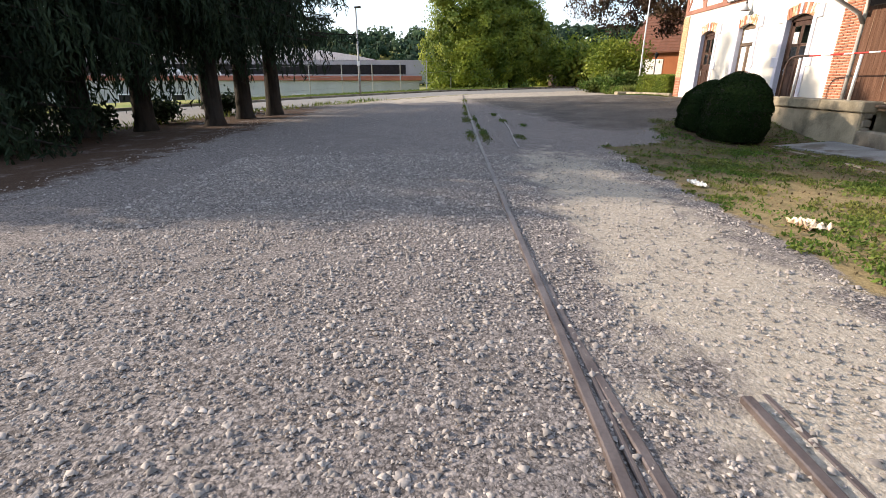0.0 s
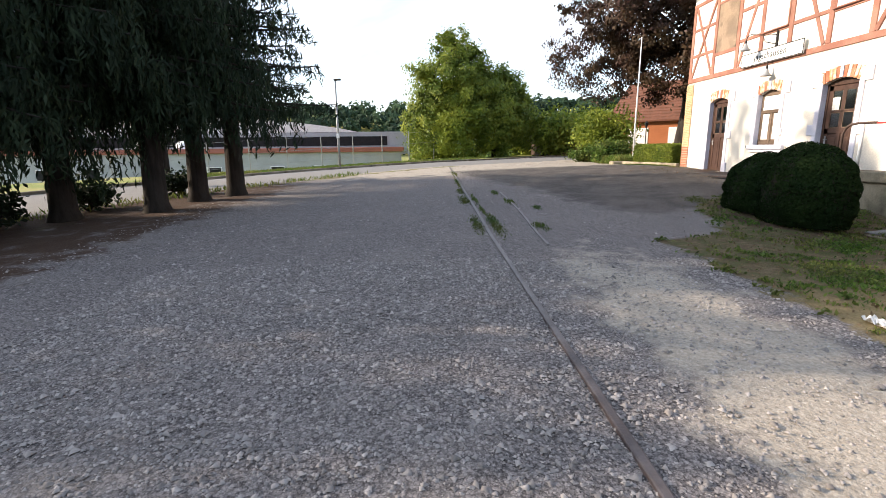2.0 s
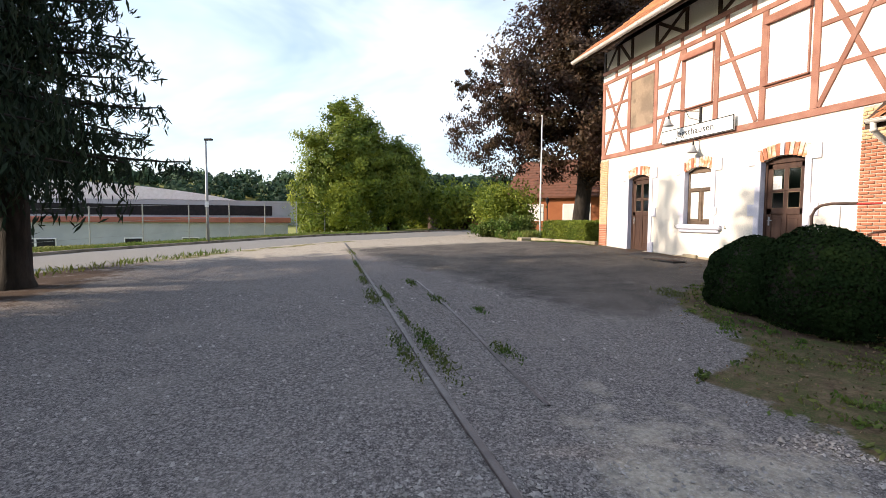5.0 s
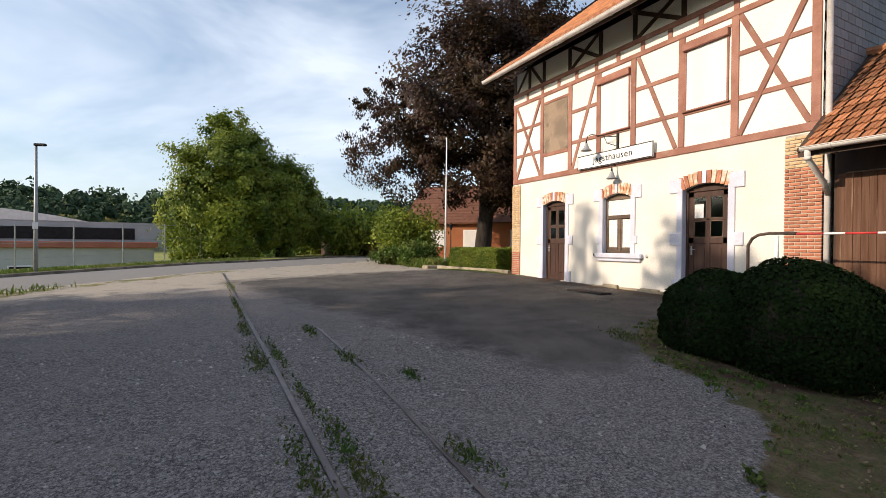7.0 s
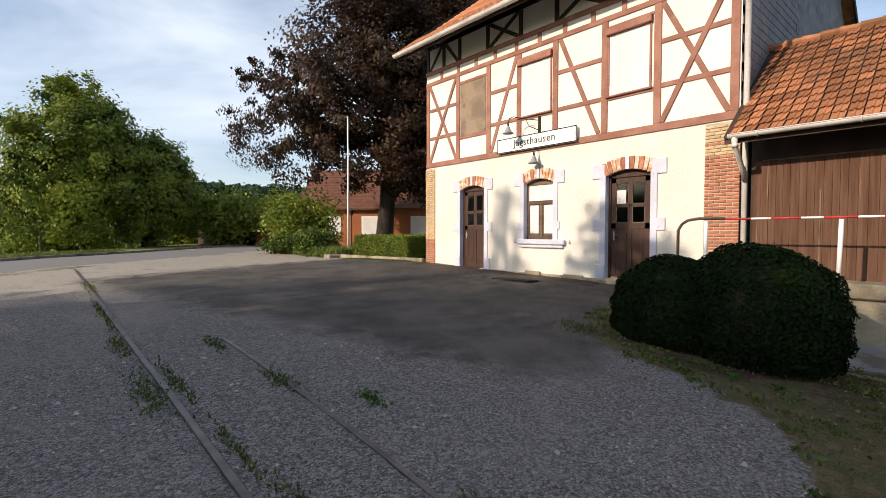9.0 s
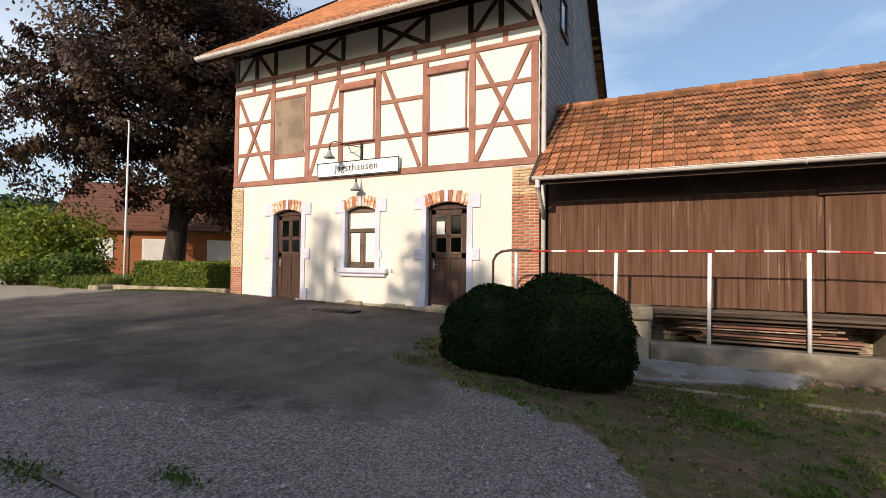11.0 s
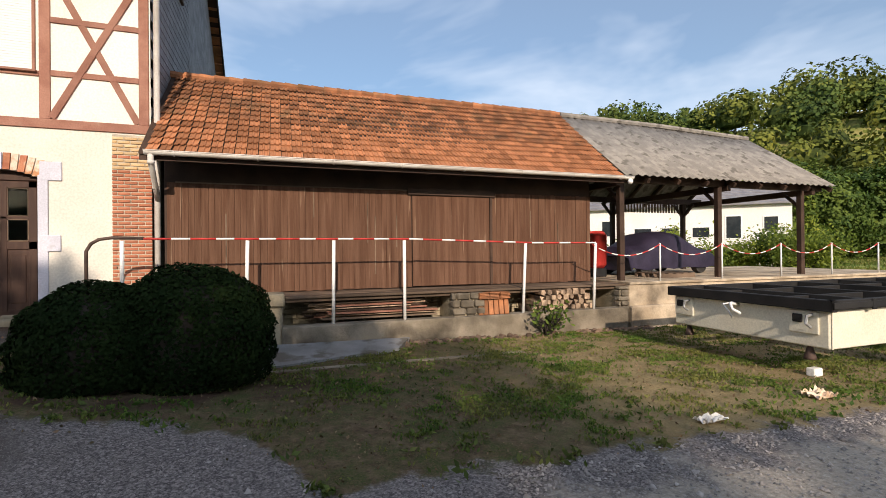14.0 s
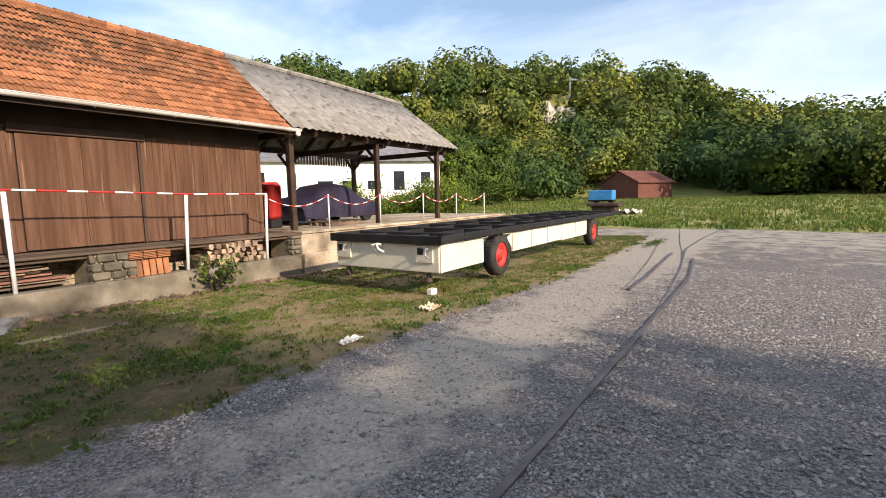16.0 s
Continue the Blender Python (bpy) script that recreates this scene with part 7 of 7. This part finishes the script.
def build_grass():
    g = np.random.default_rng(77)
    n = 330000
    x, y = g.uniform(2.8, 9.3, n), g.uniform(-9, 14.8, n)
    d = inside_lawn(x, y)
    patch = np.array([0.8 * noise.noise(Vector((a * 0.9, b * 0.9, 0))) + 0.75 * noise.noise(Vector((a * 4.5, b * 4.5, 4))) for a, b in zip(x, y)])
    keep = (d + patch * 0.5 > 0.12) & (patch > g.normal(0.22, 0.24, n) + 0.12 * smooth01(8.0, 10.5, y))
    x, y = x[keep], y[keep]
    pts = np.stack([x, y, height(x, y) + 0.025], 1)
    # Blade tints rise towards the sunlit end too, brightness painted into colour.
    me = leaf_mesh("lawn_grass", pts, g.uniform(0.013, 0.03, len(x)), np.clip(g.normal(0.5, 0.28, len(x)) + 0.22 * smooth01(9, 6, y), 0, 1), GRASS, 78, 2.2, 0, 0.4)
    tagged(new("lawn_grass", me), "thin patchy grass and low weeds", "grass", "", "stuff")
    m = 13000
    x, y = g.uniform(3.2, 9.4, m), g.uniform(-8, 24, m)
    k = (inside_lawn(x, y) > g.normal(0.0, 0.3, m)) | ((x > g.normal(8.7, 0.45, m)) & (y > 14.5))
    x, y = x[k], y[k]
    pts = np.stack([x, y, height(x, y) + 0.018], 1)
    me = leaf_mesh("dry_leaves", pts, g.uniform(0.01, 0.034, len(x)), g.uniform(0, 1, len(x)), material("dry_leaf", (0.13, 0.085, 0.045), (0.20, 0.15, 0.085), 3, 20, 0.9, bump=0, tint_attr=True), 81, 1.4)
    tagged(new("dry_leaves", me), "dry brown leaves strewn on the lawn", "leaves", "", "stuff")
    # broad-leaved weeds in low rosettes
    cx, cy = g.uniform(3.0, 9.2, 620), g.uniform(-8, 13.6, 620)
    d = inside_lawn(cx, cy)
    k = (d > -0.12) & (g.uniform(size=620) < np.where(d < 0.7, 0.85, 0.3))
    cx, cy = cx[k], cy[k]
    lead = g.integers(0, len(cx), 15 * len(cx))
    spread_r = g.uniform(0.03, 0.13, len(cx))[lead]
    x, y = cx[lead] + g.normal(0, 1, len(lead)) * spread_r, cy[lead] + g.normal(0, 1, len(lead)) * spread_r
    pts = np.stack([x, y, height(x, y) + g.uniform(0.012, 0.05, len(x))], 1)
    me = leaf_mesh("weed_rosettes", pts, g.uniform(0.022, 0.048, len(x)), np.clip(g.normal(0.42, 0.16, len(x)), 0, 1), GRASS, 86, 1.9, 0, 0.25)
    tagged(new("weed_rosettes", me), "low broad-leaved weeds in the lawn", "weeds", "", "stuff")
    # tufts along the rails and at the bush's foot
    spots = [(0.88, 11.9, 0.14, 0.5), (0.86, 12.7, 0.1, 0.4), (0.52, 12.2, 0.12, 0.6), (0.5, 15.5, 0.14, 0.5), (0.52, 17.6, 0.1, 0.45), (0.78, 15.6, 0.07, 0.6), (0.6, 20.2, 0.08, 1.2), (0.7, 24.6, 0.1, 1.0), (0.8, 13.8, 0.05, 0.4),
             (1.72, 12.0, 0.14, 0.25), (1.62, 15.0, 0.12, 0.3), (1.5, 16.9, 0.1, 0.3), (2.1, 14.0, 0.1, 0.15), (6.1, 14.3, 0.3, 0.26), (2.55, -6.6, 0.25, 0.8), (10.2, 24.8, 0.2, 1.2), (10.15, 27.5, 0.25, 1.2)]
    px, py = [], []
    for cx, cy, rx, ry in spots:
        k = int(3400 * rx * ry + 70)
        px.append(g.normal(cx, rx * 0.5, k))
        py.append(g.normal(cy, ry * 0.8, k))
    px, py = np.concatenate(px), np.concatenate(py)
    pts = np.stack([px, py, height(px, py) + g.uniform(0.005, 0.035, len(px))], 1)
    me = leaf_mesh("weed_tufts", pts, g.uniform(0.012, 0.027, len(px)), np.clip(g.normal(0.3, 0.15, len(px)), 0, 1), GRASS, 79, 2.4, 0, 0.5)
    tagged(new("weed_tufts", me), "weeds growing along the rails", "weeds", "", "stuff")
    n = 9000
    x, y = g.uniform(10.6, 13.2, n), g.uniform(30.6, 38.5, n)
    k = x > 10.4 + 0.1 * (y - 30)
    x, y, n = x[k], y[k], int(k.sum())
    pts = np.stack([x, y, height(x, y) + g.uniform(0.05, 0.5, n)], 1)
    me = leaf_mesh("tall_weeds", pts, g.uniform(0.03, 0.055, n), np.clip(g.normal(0.75, 0.18, n), 0, 1), GRASS, 84, 6.0, 0, 0.65)
    tagged(new("tall_weeds", me), "tall yellowish weeds beside the flagpole", "weeds", "", "stuff")
    n = 90000
    x, y = g.uniform(-22, 34, n), -13.0 - 52 * g.uniform(size=n) ** 1.5
    k = y - 0.12 * x < g.normal(-13.4, 0.5, n)
    x, y = x[k], y[k]
    lump = np.array([noise.noise(Vector((a * 0.35, b * 0.35, 2))) for a, b in zip(x, y)])
    k = lump > g.normal(0.0, 0.25, len(x))
    x, y, lump = x[k], y[k], lump[k]
    pts = np.stack([x, y, height(x, y) + g.uniform(0.02, 0.16, len(x))], 1)
    me = leaf_mesh("meadow_grass", pts, g.uniform(0.05, 0.12, len(x)), np.clip(0.6 + lump * 0.5 + g.normal(0, 0.15, len(x)), 0, 1), GRASS, 85, 3.5, 0, 0.55)
    tagged(new("meadow_grass", me), "rough uneven meadow grass", "grass", "", "stuff")
    # verges by the road
    n = 130000
    x, y = g.uniform(-14, 4, n), g.uniform(13, 48, n)
    d, side = road_distance(x, y)
    keep = ((d > 3.3) & (d < 6.5) & (side > 0)) | ((d > 3.3) & (d < 4.3) & (side < 0) & (y < 27) & (g.uniform(size=n) < 0.3))
    x, y, n = x[keep], y[keep], keep.sum()
    pts = np.stack([x, y, height(x, y) + g.uniform(0.02, 0.14, n)], 1)
    me = leaf_mesh("verge_grass", pts, g.uniform(0.025, 0.05, n), np.clip(g.normal(0.6, 0.18, n), 0, 1), GRASS, 80, 5.0, 0, 0.6)
    tagged(new("verge_grass", me), "long grass on the road verge", "grass", "", "stuff")


build_grass()


def build_stones():
    """Loose gravel, thickest near the walked line."""
    g = np.random.default_rng(91)
    n = 100000
    x, y = np.r_[g.uniform(-4.2, 3.6, 75000), g.uniform(-7, 6.5, 25000)], np.r_[g.uniform(-1.5, 9.5, 75000), g.uniform(-4, 17, 25000)]
    lawnish = inside_lawn(x, y) > -0.1
    keep = ~lawnish & (g.uniform(size=n) < np.where(np.abs(x - 2.1) < 0.9, 0.45, 1.0)) & ~((y > 12.5) & (x > 3.0))
    x, y = x[keep], y[keep]
    n = len(x)
    r = g.gamma(3.0, 0.0036, n).clip(0.004, 0.034)
    base = np.array([(1, 0, 0), (-0.5, 0.85, 0.1), (-0.5, -0.85, 0), (0.1, 0.1, 0.75), (-0.2, 0.3, 0.6), (0.45, -0.5, 0.5)])
    faces = np.array([(0, 1, 4), (0, 4, 3), (0, 3, 5), (1, 2, 4), (2, 3, 4), (2, 5, 3), (2, 0, 5)])
    a = g.uniform(0, 2 * math.pi, n)
    v = base[None] * g.uniform(0.6, 1.4, (n, 6, 3)) * r[:, None, None]
    c, s = np.cos(a)[:, None], np.sin(a)[:, None]
    v = np.stack([v[..., 0] * c - v[..., 1] * s, v[..., 0] * s + v[..., 1] * c, v[..., 2]], -1)
    v += np.stack([x, y, height(x, y) + 0.002], 1)[:, None]
    f = (faces[None] + 6 * np.arange(n)[:, None, None]).reshape(-1, 3)
    me = bpy.data.meshes.new("loose_gravel")
    me.vertices.add(6 * n)
    me.vertices.foreach_set("co", v.astype(np.float32).ravel())
    me.loops.add(len(f) * 3)
    me.loops.foreach_set("vertex_index", f.astype(np.int32).ravel())
    me.polygons.add(len(f))
    me.polygons.foreach_set("loop_start", np.arange(0, 3 * len(f), 3, dtype=np.int32))
    me.update(calc_edges=True)
    me.materials.append(PEBBLE)
    tagged(new("loose_gravel", me), "loose grey crushed stone", "gravel", "", "stuff")




def build_rubble():
    """Earth and broken stone fallen along the foot of the platform wall."""
    rng, s = random.Random(12), Shape()
    for _ in range(230):
        y = rng.choice((rng.uniform(5.0, 9.0), rng.uniform(2.6, 4.6)))
        x, r = 9.18 - abs(rng.gauss(0, 0.12)), rng.uniform(0.015, 0.06)
        b = Shape().box(-r, r, -r * 1.4, r * 1.4, -r, r * 0.8, r * 0.35, pose(x, y, H(x, y) + r * 0.25, rng.uniform(-30, 30), rng.uniform(-30, 30), rng.uniform(0, 180)))
        s.add(b.v, b.f)
    tagged(part("fallen_rubble", s, material("earthy_stone", (0.16, 0.11, 0.075), (0.075, 0.05, 0.036), 4.0, 30, 0.95, bump=0.5, random_tint=0.4), None, "dark broken stones and earth at the wall's foot"), "", "rubble", "", "stuff")


build_stones()
build_rubble()
build_quoins()
